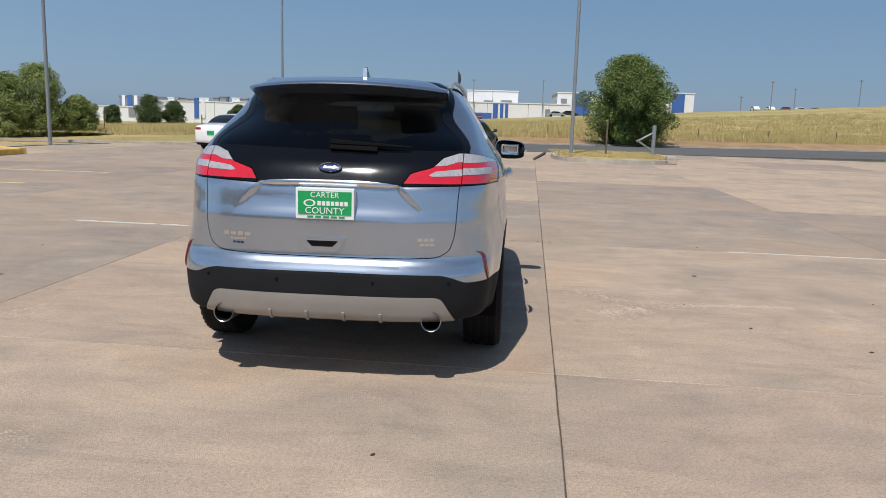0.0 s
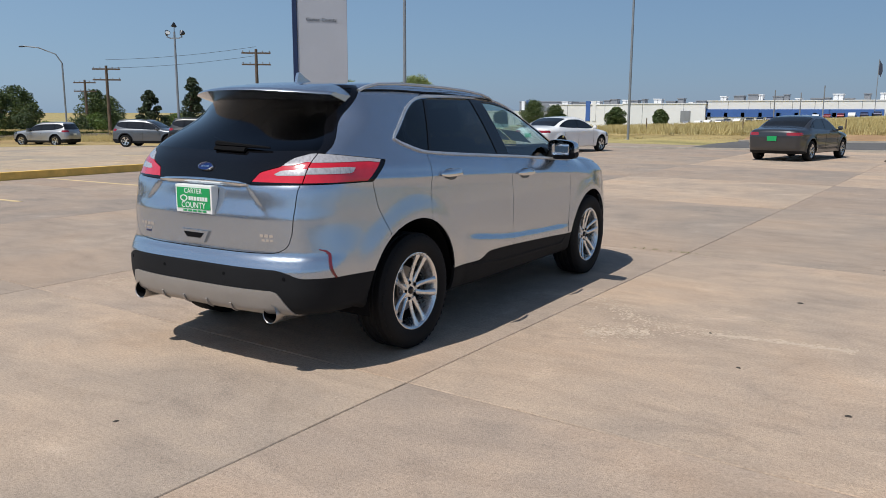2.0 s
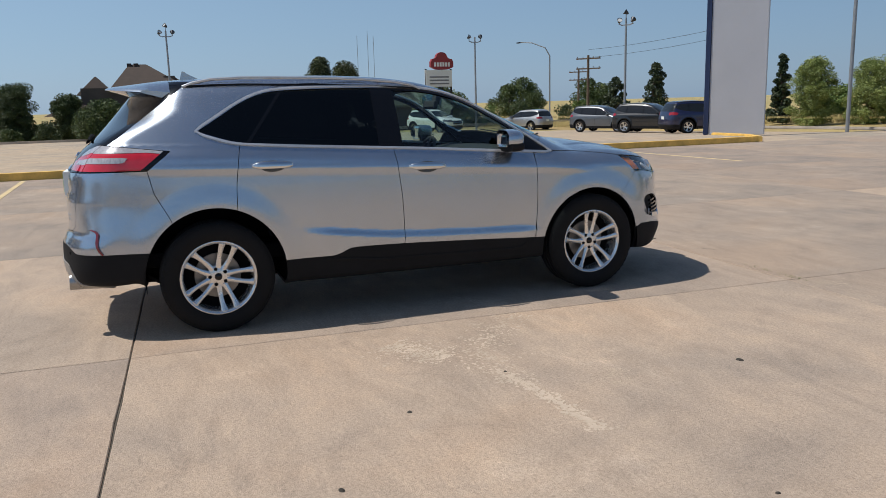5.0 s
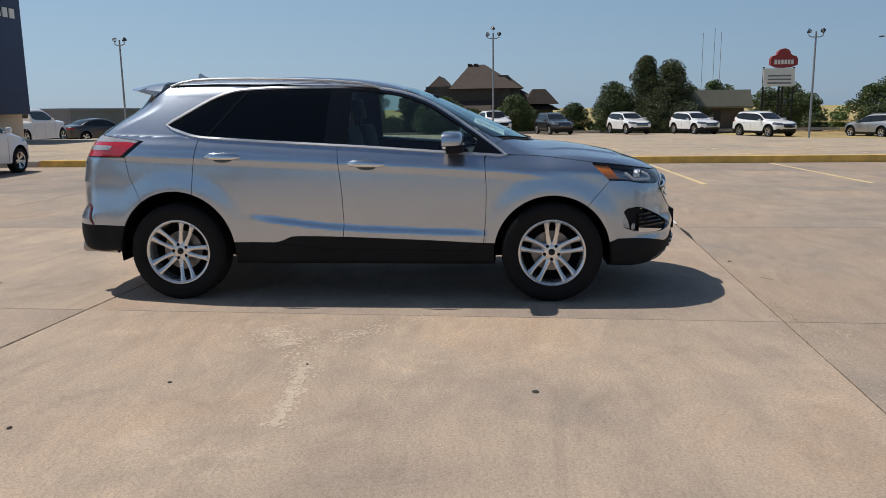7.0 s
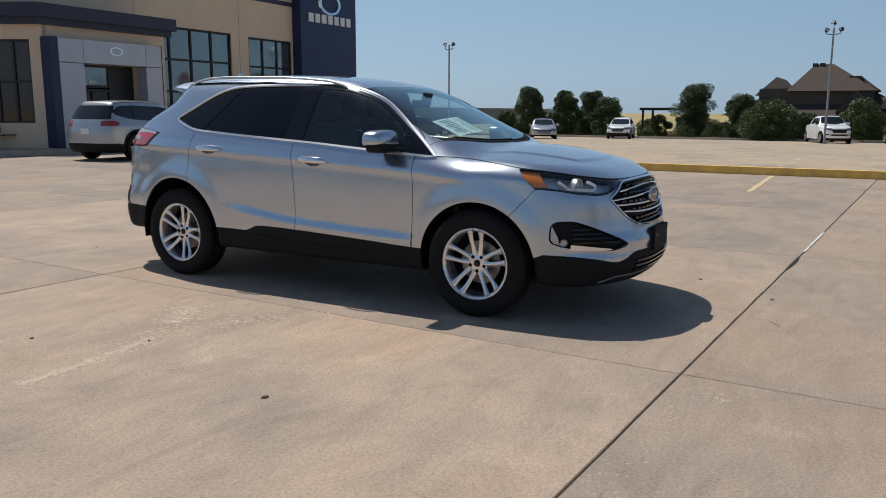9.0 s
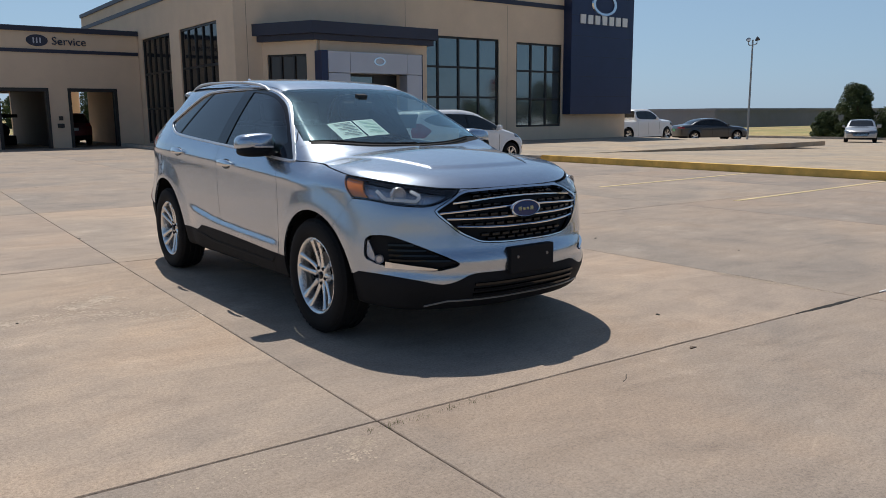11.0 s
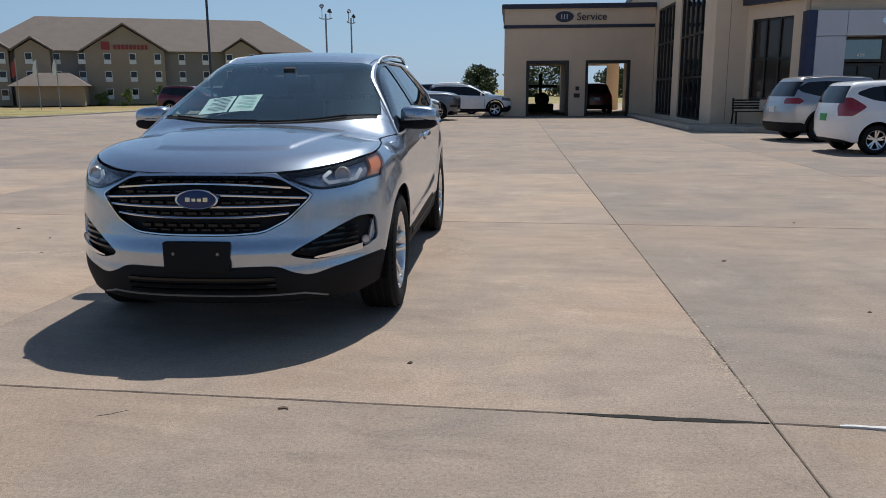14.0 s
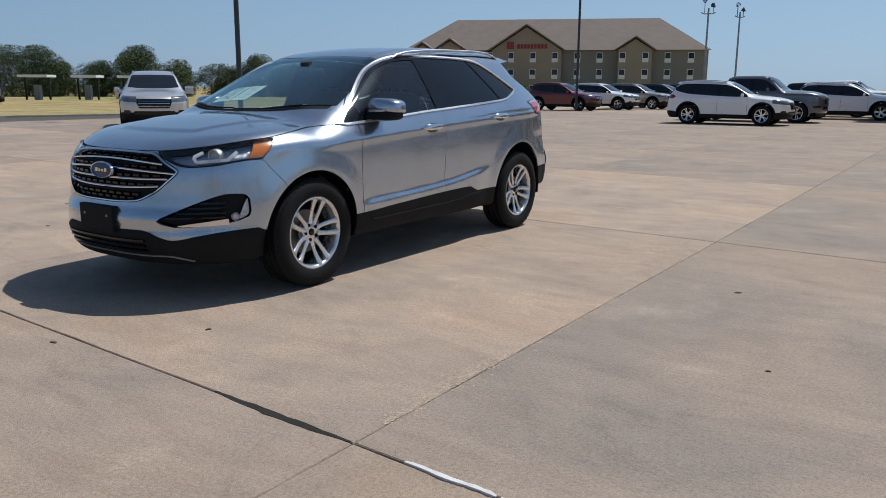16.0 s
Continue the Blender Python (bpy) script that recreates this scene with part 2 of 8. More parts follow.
class Solid:
    """A closed shape given by a field, negative inside; half of it (x > 0) becomes a Skin."""
    def __init__(self, f, lo, hi, cell):
        self.f = f
        ax = [np.arange(a, b + cell, cell) for a, b in zip(lo, hi)]
        X, Y, Z = np.meshgrid(*ax, indexing="ij")
        g = f(X, Y, Z)
        s = g < 0
        c = sum(s[i:s.shape[0] - 1 + i, j:s.shape[1] - 1 + j, k:s.shape[2] - 1 + k].astype(int) for i in (0, 1) for j in (0, 1) for k in (0, 1))
        act = (c > 0) & (c < 8)
        idx = -np.ones(act.shape, int)
        w = np.argwhere(act)
        idx[act] = np.arange(len(w))
        v = np.stack([ax[d][w[:, d]] for d in range(3)], 1) + cell / 2
        for _ in range(6):
            v = v - np.clip(self.f(*v.T)[:, None] * self.grad(v), -cell * 0.6, cell * 0.6)
        tri = []
        for d in range(3):
            a, b = (d + 1) % 3, (d + 2) % 3
            lo_, hi_ = [slice(1, -1)] * 3, [slice(1, -1)] * 3
            lo_[d], hi_[d] = slice(0, -1), slice(1, None)
            chg = s[tuple(lo_)] != s[tuple(hi_)]
            q = np.argwhere(chg)
            out = s[tuple(lo_)][chg]
            q[:, a] += 1
            q[:, b] += 1
            def cellof(da, db):
                p = q.copy()
                p[:, a] += da
                p[:, b] += db
                return idx[p[:, 0], p[:, 1], p[:, 2]]
            c00, c10, c11, c01 = cellof(-1, -1), cellof(0, -1), cellof(0, 0), cellof(-1, 0)
            quad = np.stack([c00, c10, c11, c01], 1)
            quad = np.where(out[:, None], quad, quad[:, ::-1])
            quad = quad[(quad >= 0).all(1)]
            p = v[quad]
            short = np.linalg.norm(p[:, 0] - p[:, 2], axis=1) < np.linalg.norm(p[:, 1] - p[:, 3], axis=1)
            tri += [quad[short][:, [0, 1, 2]], quad[short][:, [0, 2, 3]], quad[~short][:, [0, 1, 3]], quad[~short][:, [1, 2, 3]]]
        n = self.grad(v)
        n /= np.linalg.norm(n, axis=1, keepdims=True) + 1e-9
        tri = np.concatenate(tri)
        face = np.cross(v[tri[:, 1]] - v[tri[:, 0]], v[tri[:, 2]] - v[tri[:, 0]])
        if (face * n[tri[:, 0]]).sum() < 0:
            tri = tri[:, ::-1]
        self.skin = Skin(v, n, tri).keep(lambda x, y, z: -x)
        self.skin.v[:, 0] = np.where(self.skin.v[:, 0] < 2e-5, 0, self.skin.v[:, 0])

    def grad(self, v, e=1e-3):
        g = np.stack([self.f(*(v + e * k).T) - self.f(*(v - e * k).T) for k in np.eye(3)], 1) / (2 * e)
        return g / (np.linalg.norm(g, axis=1, keepdims=True) ** 2 + 1e-6)

    def hit(self, p, axis, sign, reach=1.2):
        """Come in along an axis from outside (sign: the side) and stop on the surface: places and normals."""
        p = np.array(p, float)
        ds = np.linspace(reach * 2.2, -0.88, 130)
        q = np.repeat(p[None], len(ds), 0)
        q[:, :, axis] = sign * ds[:, None]
        ins = self.f(*q.reshape(-1, 3).T).reshape(len(ds), -1) < 0
        k = np.maximum(np.argmax(ins, 0), 1)
        best, lo = ds[k], ds[k - 1]
        for _ in range(14):
            mid = (lo + best) / 2
            q = p.copy()
            q[:, axis] = sign * mid
            ins = self.f(*q.T) < 0
            best, lo = np.where(ins, mid, best), np.where(ins, lo, mid)
        p[:, axis] = sign * best
        n = self.grad(p)
        return p, n / (np.linalg.norm(n, axis=1, keepdims=True) + 1e-9)

# ---- materials ----
def shader(name):
    m = bpy.data.materials.new(name)
    m.use_nodes = True
    nt = m.node_tree
    return m, nt, nt.nodes["Principled BSDF"]


def noise_node(nt, scale, detail=4, rough=0.6, space="Object", stretch=None):
    co = nt.nodes.new("ShaderNodeTexCoord")
    n = nt.nodes.new("ShaderNodeTexNoise")
    n.inputs["Scale"].default_value, n.inputs["Detail"].default_value, n.inputs["Roughness"].default_value = scale, detail, rough
    src = co.outputs[space]
    if stretch:
        mp = nt.nodes.new("ShaderNodeMapping")
        mp.inputs["Scale"].default_value = stretch
        nt.links.new(src, mp.inputs[0])
        src = mp.outputs[0]
    nt.links.new(src, n.inputs["Vector"])
    return n


def ramp(nt, src, stops):
    r = nt.nodes.new("ShaderNodeValToRGB")
    r.color_ramp.elements[0].position, r.color_ramp.elements[0].color = stops[0][0], (*stops[0][1], 1)
    r.color_ramp.elements[1].position, r.color_ramp.elements[1].color = stops[-1][0], (*stops[-1][1], 1)
    for p, c in stops[1:-1]:
        r.color_ramp.elements.new(p).color = (*c, 1)
    nt.links.new(src, r.inputs[0])
    return r.outputs[0]


def blend(nt, fac, a, b, mode="MIX"):
    x = nt.nodes.new("ShaderNodeMix")
    x.data_type, x.blend_type = "RGBA", mode
    for v, i in ((fac, 0), (a, 6), (b, 7)):
        if hasattr(v, "is_linked"):
            nt.links.new(v, x.inputs[i])
        else:
            x.inputs[i].default_value = v if i == 0 else (*v, 1)
    return x.outputs[2]


def bump(nt, bsdf, src, strength, distance):
    b = nt.nodes.new("ShaderNodeBump")
    b.inputs["Strength"].default_value, b.inputs["Distance"].default_value = strength, distance
    nt.links.new(src, b.inputs["Height"])
    nt.links.new(b.outputs[0], bsdf.inputs["Normal"])


def surface(name, base, rough=0.6, metal=0.0, vary=0.15, scale=2.0, grain=60.0, relief=0.0, coat=0.0, space="Object", stretch=None, spread=0.0, gloss=0.5):
    """A plain surface with blotches and grain: base colour varied at two scales, roughness varied with it."""
    m, nt, b = shader(name)
    big, fine = noise_node(nt, scale, 5, 0.65, space, stretch), noise_node(nt, grain, 3, 0.7, space, stretch)
    c1 = ramp(nt, big.outputs[0], [(0.3, tuple(c * (1 - vary) for c in base)), (0.7, tuple(min(1, c * (1 + vary)) for c in base))])
    c2 = ramp(nt, fine.outputs[0], [(0.3, (1 - vary * 0.7,) * 3), (0.7, (1, 1, 1))])
    col = blend(nt, 1.0, c1, c2, "MULTIPLY")
    if spread:
        info = nt.nodes.new("ShaderNodeObjectInfo")
        col = blend(nt, 1.0, col, ramp(nt, info.outputs["Random"], [(0, (1 - spread,) * 3), (1, (1, 1, 1))]), "MULTIPLY")
    nt.links.new(col, b.inputs["Base Color"])
    r = nt.nodes.new("ShaderNodeMapRange")
    r.inputs["To Min"].default_value, r.inputs["To Max"].default_value = max(0, rough - 0.08), min(1, rough + 0.08)
    nt.links.new(big.outputs[0], r.inputs[0])
    nt.links.new(r.outputs[0], b.inputs["Roughness"])
    b.inputs["Metallic"].default_value, b.inputs["Coat Weight"].default_value, b.inputs["Coat Roughness"].default_value = metal, coat, 0.03
    b.inputs["Specular IOR Level"].default_value = gloss
    if relief:
        bump(nt, b, fine.outputs[0], 0.6, relief)
    return m


def car_paint(name, base, metal, rough, spec=0.5):
    """Metallic flake under a clear coat, with faint dust."""
    m, nt, b = shader(name)
    flake, dust = noise_node(nt, 900, 1, 0.5), noise_node(nt, 3.0, 6, 0.7)
    c = ramp(nt, flake.outputs[0], [(0.35, tuple(x * 0.93 for x in base)), (0.65, tuple(min(1, x * 1.06) for x in base))])
    nt.links.new(blend(nt, 1.0, c, ramp(nt, dust.outputs[0], [(0.35, (0.95, 0.94, 0.92)), (0.65, (1, 1, 1))]), "MULTIPLY"), b.inputs["Base Color"])
    b.inputs["Metallic"].default_value, b.inputs["Roughness"].default_value = metal, rough
    b.inputs["Coat Weight"].default_value, b.inputs["Coat Roughness"].default_value = 1.0, 0.02
    r = nt.nodes.new("ShaderNodeMapRange")
    r.inputs["To Min"].default_value, r.inputs["To Max"].default_value = 0.015, 0.06
    nt.links.new(dust.outputs[0], r.inputs[0])
    nt.links.new(r.outputs[0], b.inputs["Coat Roughness"])
    return m


def pane(name, tint, gloss=0.06, rough=0.0, dust=0.0, coat=(1, 1, 1)):
    """Thin glass: clear or tinted, with a mirror gloss on top; coat colours its reflections."""
    m, nt, b = shader(name)
    nt.nodes.remove(b)
    tr, gl, mx, lw, pw, fr = (nt.nodes.new("ShaderNode" + k) for k in ("BsdfTransparent", "BsdfGlossy", "MixShader", "LayerWeight", "Math", "MapRange"))
    tr.inputs[0].default_value = (*tint, 1)
    gl.inputs[0].default_value, gl.inputs["Roughness"].default_value = (*coat, 1), rough
    lw.inputs[0].default_value = 0.5
    pw.operation, pw.inputs[1].default_value = "POWER", 4.0
    nt.links.new(lw.outputs["Facing"], pw.inputs[0])
    nt.links.new(pw.outputs[0], fr.inputs[0])
    fr.inputs["To Min"].default_value, fr.inputs["To Max"].default_value = gloss, 1.0
    nt.links.new(fr.outputs[0], mx.inputs[0])
    nt.links.new(tr.outputs[0], mx.inputs[1])
    nt.links.new(gl.outputs[0], mx.inputs[2])
    out = mx.outputs[0]
    if dust:
        df, m2, ns = nt.nodes.new("ShaderNodeBsdfDiffuse"), nt.nodes.new("ShaderNodeMixShader"), noise_node(nt, 4, 5, 0.7)
        df.inputs[0].default_value = (0.74, 0.80, 0.80, 1)
        nt.links.new(ramp(nt, ns.outputs[0], [(0.3, (dust * 0.7,) * 3), (0.7, (dust * 1.3,) * 3)]), m2.inputs[0])
        nt.links.new(out, m2.inputs[1])
        nt.links.new(df.outputs[0], m2.inputs[2])
        out = m2.outputs[0]
    nt.links.new(out, nt.nodes["Material Output"].inputs[0])
    return m


SILVER = car_paint("silver_paint", (0.465, 0.525, 0.612), 0.90, 0.255)
CLADDING = surface("grained_black_plastic", (0.0125, 0.0132, 0.015), 0.7, 0, 0.2, 3, 300, 0.0006, gloss=0.18)
GREY_PLASTIC = surface("satin_grey_plastic", (0.33, 0.31, 0.29), 0.45, 0.3, 0.08, 3, 200)
DARK = surface("dark_underside", (0.006, 0.006, 0.007), 0.9, 0, 0.2, 4, 60, gloss=0.1)
GLOSS_BLACK = surface("gloss_black_panel", (0.004, 0.004, 0.005), 0.07, 0, 0.1, 3, 100, gloss=0.4)
CHROME = surface("chrome", (0.75, 0.76, 0.78), 0.12, 1.0, 0.03, 4, 80)
RAIL = surface("satin_rail", (0.64, 0.65, 0.67), 0.35, 0.7)
TYRE = surface("tyre_rubber", (0.010, 0.010, 0.0105), 0.8, 0, 0.25, 5, 120, 0.0005, gloss=0.25)
STEEL_TIP = surface("dark_steel_tip", (0.42, 0.41, 0.40), 0.3, 1.0, 0.2, 8, 90)
ALLOY = surface("machined_alloy", (0.78, 0.78, 0.77), 0.25, 0.8, 0.06, 6, 150)
STEEL = surface("brake_steel", (0.25, 0.24, 0.23), 0.4, 1.0, 0.2, 8, 90)
# the gloss tint paints the sky's reflection teal; the dust film also brightens it
GLASS = pane("windscreen_glass", (0.86, 0.96, 0.94), 0.11, 0.04, 0.015, (0.72, 0.95, 1.0))
GLASS_FRONT = pane("door_glass", (0.62, 0.74, 0.71), 0.06)
GLASS_TINT = pane("privacy_glass", (0.022, 0.025, 0.028), 0.03)
LENS_CLEAR = pane("clear_lens", (0.92, 0.93, 0.95), 0.05)
LENS_RED = surface("red_lamp_lens", (0.58, 0.014, 0.03), 0.12, 0, 0.12, 14, 90, coat=1.0)
LENS_DEEP = surface("deep_red_lens", (0.30, 0.012, 0.02), 0.12, 0, 0.2, 14, 90, coat=1.0)
LENS_DARK = surface("dark_red_reflector", (0.16, 0.006, 0.012), 0.15, 0, 0.1, 14, 90, coat=1.0)
LENS_WHITE = surface("clear_lamp_lens", (0.55, 0.53, 0.54), 0.15, 0.3, 0.25, 18, 140, coat=1.0, stretch=(4, 4, 1))
LENS_AMBER = surface("amber_reflector", (0.85, 0.23, 0.02), 0.2, 0, 0.15, 30, 200, coat=1.0)
LAMP_BOWL = surface("lamp_reflector", (0.60, 0.61, 0.64), 0.22, 0.8, 0.2, 9, 45, 0.02)
SEAT = surface("dark_seat_cloth", (0.035, 0.035, 0.038), 0.85, 0, 0.2, 6, 200)
TRIM_GREY = surface("grey_cabin_trim", (0.30, 0.30, 0.30), 0.7, 0, 0.1, 6, 120)
BADGE_BLUE = surface("blue_enamel", (0.005, 0.020, 0.11), 0.25, 0, 0.1, 6, 120, coat=0.3)
PLATE_GREEN = surface("green_plate", (0.012, 0.33, 0.10), 0.35, 0, 0.08, 8, 120)
WHITE = surface("white_print", (0.78, 0.80, 0.78), 0.4, 0, 0.05, 8, 100)
PAPER = surface("pale_green_paper", (0.80, 0.90, 0.82), 0.8, 0, 0.05, 10, 100)
HEAD_DARK = surface("smoked_lamp", (0.20, 0.21, 0.23), 0.12, 0.5, 0.4, 9, 60, coat=1.0)
INK = surface("dark_print", (0.08, 0.09, 0.10), 0.6, 0, 0.1, 8, 100)

# ---- materials of the place ----
def concrete(name, base, worn, spread=0.10):
    """Broom-finished concrete: grey wear, rusty and pale stains, streaks, pores."""
    m, nt, b = shader(name)
    big, mid, pale = noise_node(nt, 0.26, 6, 0.62), noise_node(nt, 0.9, 9, 0.80), noise_node(nt, 0.7, 10, 0.82, stretch=(0.8, 1.25, 1))
    streak = noise_node(nt, 1.0, 6, 0.75, stretch=(0.8, 2.6, 1))
    for n, k in ((big, 0.9), (mid, 0.5), (pale, 1.3), (streak, 1.1)):
        n.inputs["Distortion"].default_value = k
    fine, pore = noise_node(nt, 62, 5, 0.8), noise_node(nt, 170, 2, 0.65)
    c = ramp(nt, big.outputs[0], [(0.38, worn), (0.50, base), (0.62, tuple(x * k for x, k in zip(base, (1.05, 1.0, 0.95))))])
    c = blend(nt, 1.0, c, ramp(nt, mid.outputs[0], [(0.28, (0.64, 0.65, 0.67)), (0.43, (0.92, 0.92, 0.92)), (0.57, (1.02, 1.01, 0.99)), (0.70, (1.26, 1.27, 1.28))]), "MULTIPLY")
    c = blend(nt, 1.0, c, ramp(nt, pale.outputs[0], [(0.56, (1, 1, 1)), (0.63, (1.15, 1.14, 1.12)), (0.72, (1.26, 1.25, 1.24))]), "MULTIPLY")
    c = blend(nt, 0.6, c, ramp(nt, streak.outputs[0], [(0.32, (0.76, 0.75, 0.74)), (0.52, (1, 1, 1)), (0.68, (1.14, 1.12, 1.08))]), "MULTIPLY")
    c = blend(nt, 1.0, c, ramp(nt, fine.outputs[0], [(0.32, (0.68, 0.67, 0.66)), (0.5, (1, 1, 1)), (0.68, (1.22, 1.22, 1.21))]), "MULTIPLY")
    c = blend(nt, 0.8, c, ramp(nt, pore.outputs[0], [(0.30, (0.62, 0.61, 0.60)), (0.42, (1, 1, 1)), (0.66, (1.08, 1.08, 1.08))]), "MULTIPLY")
    info = nt.nodes.new("ShaderNodeObjectInfo")
    c = blend(nt, 1.0, c, ramp(nt, info.outputs["Random"], [(0, (1 - spread, 1 - spread, 1 - spread * 0.8)), (1, (1.03, 1.03, 1.02))]), "MULTIPLY")
    nt.links.new(c, b.inputs["Base Color"])
    b.inputs["Roughness"].default_value = 0.9
    add = nt.nodes.new("ShaderNodeMath")
    nt.links.new(fine.outputs[0], add.inputs[0])
    nt.links.new(pore.outputs[0], add.inputs[1])
    bump(nt, b, add.outputs[0], 0.6, 0.005)
    return m


def leaf_mat(name, dark, light, rough=0.6):
    m, nt, b = shader(name)
    geo, big = nt.nodes.new("ShaderNodeNewGeometry"), noise_node(nt, 0.9, 3)
    c = ramp(nt, geo.outputs["Random Per Island"], [(0, dark), (1, light)])
    nt.links.new(blend(nt, 1.0, c, ramp(nt, big.outputs[0], [(0.3, (0.7, 0.75, 0.7)), (0.7, (1.1, 1.1, 1.0))]), "MULTIPLY"), b.inputs["Base Color"])
    b.inputs["Roughness"].default_value = rough
    b.inputs["Transmission Weight"].default_value = 0.0
    return m


def field(name):
    """Dry grassland: straw, greener swathes and bare brown patches."""
    m, nt, b = shader(name)
    wide, mid, fine = noise_node(nt, 0.05, 4, 0.6, stretch=(0.35, 1.0, 1)), noise_node(nt, 0.35, 6, 0.7, stretch=(0.4, 1, 1)), noise_node(nt, 6.0, 4, 0.75)
    c = ramp(nt, wide.outputs[0], [(0.36, (0.36, 0.25, 0.11)), (0.48, (0.41, 0.32, 0.135)), (0.60, (0.30, 0.27, 0.105))])
    c = blend(nt, 1.0, c, ramp(nt, mid.outputs[0], [(0.30, (0.62, 0.60, 0.55)), (0.5, (1, 1, 1)), (0.68, (1.3, 1.25, 1.2))]), "MULTIPLY")
    c = blend(nt, 1.0, c, ramp(nt, fine.outputs[0], [(0.30, (0.6, 0.6, 0.58)), (0.5, (1, 1, 1)), (0.7, (1.25, 1.25, 1.2))]), "MULTIPLY")
    nt.links.new(c, b.inputs["Base Color"])
    b.inputs["Roughness"].default_value = 0.95
    bump(nt, b, fine.outputs[0], 0.8, 0.08)
    return m


CONCRETE = concrete("lot_concrete", (0.452, 0.349, 0.266), (0.372, 0.298, 0.238))
CONCRETE_GREY = concrete("greyer_lot_concrete", (0.372, 0.294, 0.232), (0.310, 0.256, 0.212))
CONCRETE_FAR = concrete("far_lot_concrete", (0.425, 0.34, 0.252), (0.34, 0.287, 0.23), 0.0)
JOINT_BED = surface("joint_silt", (0.105, 0.088, 0.068), 0.95, 0, 0.4, 6, 80, 0.004)
# near-black: the shadow inside cracks and gaps painted together with their dirt
SHADOW_DIRT = surface("joint_shadow_dirt", (0.022, 0.019, 0.015), 0.95, 0, 0.4, 6, 80, 0.004)
DIRT = surface("joint_dirt", (0.06, 0.05, 0.04), 0.95, 0, 0.4, 6, 80, 0.004)
ASPHALT = surface("road_asphalt", (0.115, 0.11, 0.105), 0.9, 0, 0.2, 0.6, 60, 0.003)
FIELD = field("dry_field")
VERGE = surface("brown_verge_earth", (0.36, 0.225, 0.115), 0.95, 0, 0.3, 0.5, 6.0, 0.02)
KERB_YELLOW = surface("worn_yellow_kerb", (0.80, 0.51, 0.13), 0.8, 0, 0.25, 2.5, 40, 0.003)
KERB_GREY = surface("kerb_concrete", (0.45, 0.40, 0.34), 0.9, 0, 0.2, 2, 40, 0.003)
LINE_PAINT = surface("worn_line_paint", (0.66, 0.51, 0.28), 0.85, 0, 0.25, 5, 30)
SEALANT = surface("pale_joint_sealant", (0.72, 0.70, 0.66), 0.7, 0, 0.15, 8, 60)
PALE_WEAR = surface("pale_scuffed_concrete", (0.56, 0.45, 0.345), 0.9, 0, 0.2, 3, 50)
FAINT_WEAR = surface("faint_scuffed_concrete", (0.50, 0.395, 0.295), 0.9, 0, 0.2, 3, 50)
STUCCO = surface("tan_stucco", (0.76, 0.60, 0.435), 0.9, 0, 0.06, 0.7, 90, 0.003)
STUCCO_DARK = surface("brown_stucco_base", (0.38, 0.30, 0.215), 0.9, 0, 0.08, 0.7, 90, 0.003)
NAVY = surface("navy_trim", (0.030, 0.035, 0.062), 0.5, 0, 0.12, 1.2, 60)
NAVY_PANEL = surface("navy_metal_panel", (0.018, 0.032, 0.090), 0.35, 0.1, 0.15, 0.8, 60)
WHITE_PANEL = surface("pale_metal_panel", (0.52, 0.53, 0.58), 0.35, 0.2, 0.05, 0.8, 60)
FRAME_BLACK = surface("dark_window_frame", (0.015, 0.014, 0.014), 0.4, 0, 0.15, 3, 60)
SHOP_GLASS = surface("reflecting_shop_glass", (0.27, 0.31, 0.31), 0.03, 0.8, 0.08, 0.4, 3)
SHOP_BROWN = surface("brown_shop_glass", (0.060, 0.045, 0.035), 0.04, 0.2, 0.1, 0.4, 3, gloss=0.6)
SHOP_DARK = surface("dark_shop_glass", (0.012, 0.013, 0.014), 0.05, 0.0, 0.1, 0.4, 3, gloss=0.6)
PYLON_GREY = surface("pale_grey_sign_panel", (0.47, 0.48, 0.52), 0.4, 0.2, 0.05, 0.6, 40)
POLE_METAL = surface("galvanised_pole", (0.30, 0.32, 0.34), 0.45, 0.5, 0.12, 2, 50)
POLE_DARK = surface("dark_steel_pole", (0.06, 0.065, 0.075), 0.45, 0.4, 0.15, 2, 50)
LAMP_FACE = surface("lamp_lens", (0.6, 0.62, 0.62), 0.2, 0, 0.05, 4, 40, coat=1.0)
WOOD_POLE = surface("weathered_pole", (0.14, 0.10, 0.07), 0.9, 0, 0.25, 3, 60, 0.004)
BARK = surface("bark", (0.11, 0.085, 0.06), 0.95, 0, 0.3, 4, 50, 0.01)
LEAF = leaf_mat("broad_leaves", (0.06, 0.105, 0.022), (0.20, 0.28, 0.06))
LEAF_TREE = leaf_mat("sunlit_tree_leaves", (0.035, 0.065, 0.012), (0.24, 0.31, 0.075))
LEAF_LIGHT = leaf_mat("pale_leaves", (0.13, 0.18, 0.045), (0.33, 0.37, 0.12))
LEAF_DARK = leaf_mat("dark_leaves", (0.028, 0.050, 0.017), (0.095, 0.13, 0.042))
LEAF_MID = leaf_mat("green_leaves", (0.035, 0.060, 0.016), (0.115, 0.155, 0.045))
NEEDLE = leaf_mat("needles", (0.018, 0.032, 0.014), (0.06, 0.085, 0.035))
PINE = leaf_mat("pine_needles", (0.022, 0.036, 0.014), (0.12, 0.135, 0.05))
STRAW = leaf_mat("dry_grass_blades", (0.30, 0.22, 0.085), (0.54, 0.44, 0.22), 0.8)
GREEN_BLADE = leaf_mat("joint_grass", (0.06, 0.09, 0.02), (0.28, 0.26, 0.09), 0.8)
ROOF_BROWN = surface("brown_shingle", (0.072, 0.053, 0.043), 0.9, 0, 0.18, 1.2, 25, 0.01)
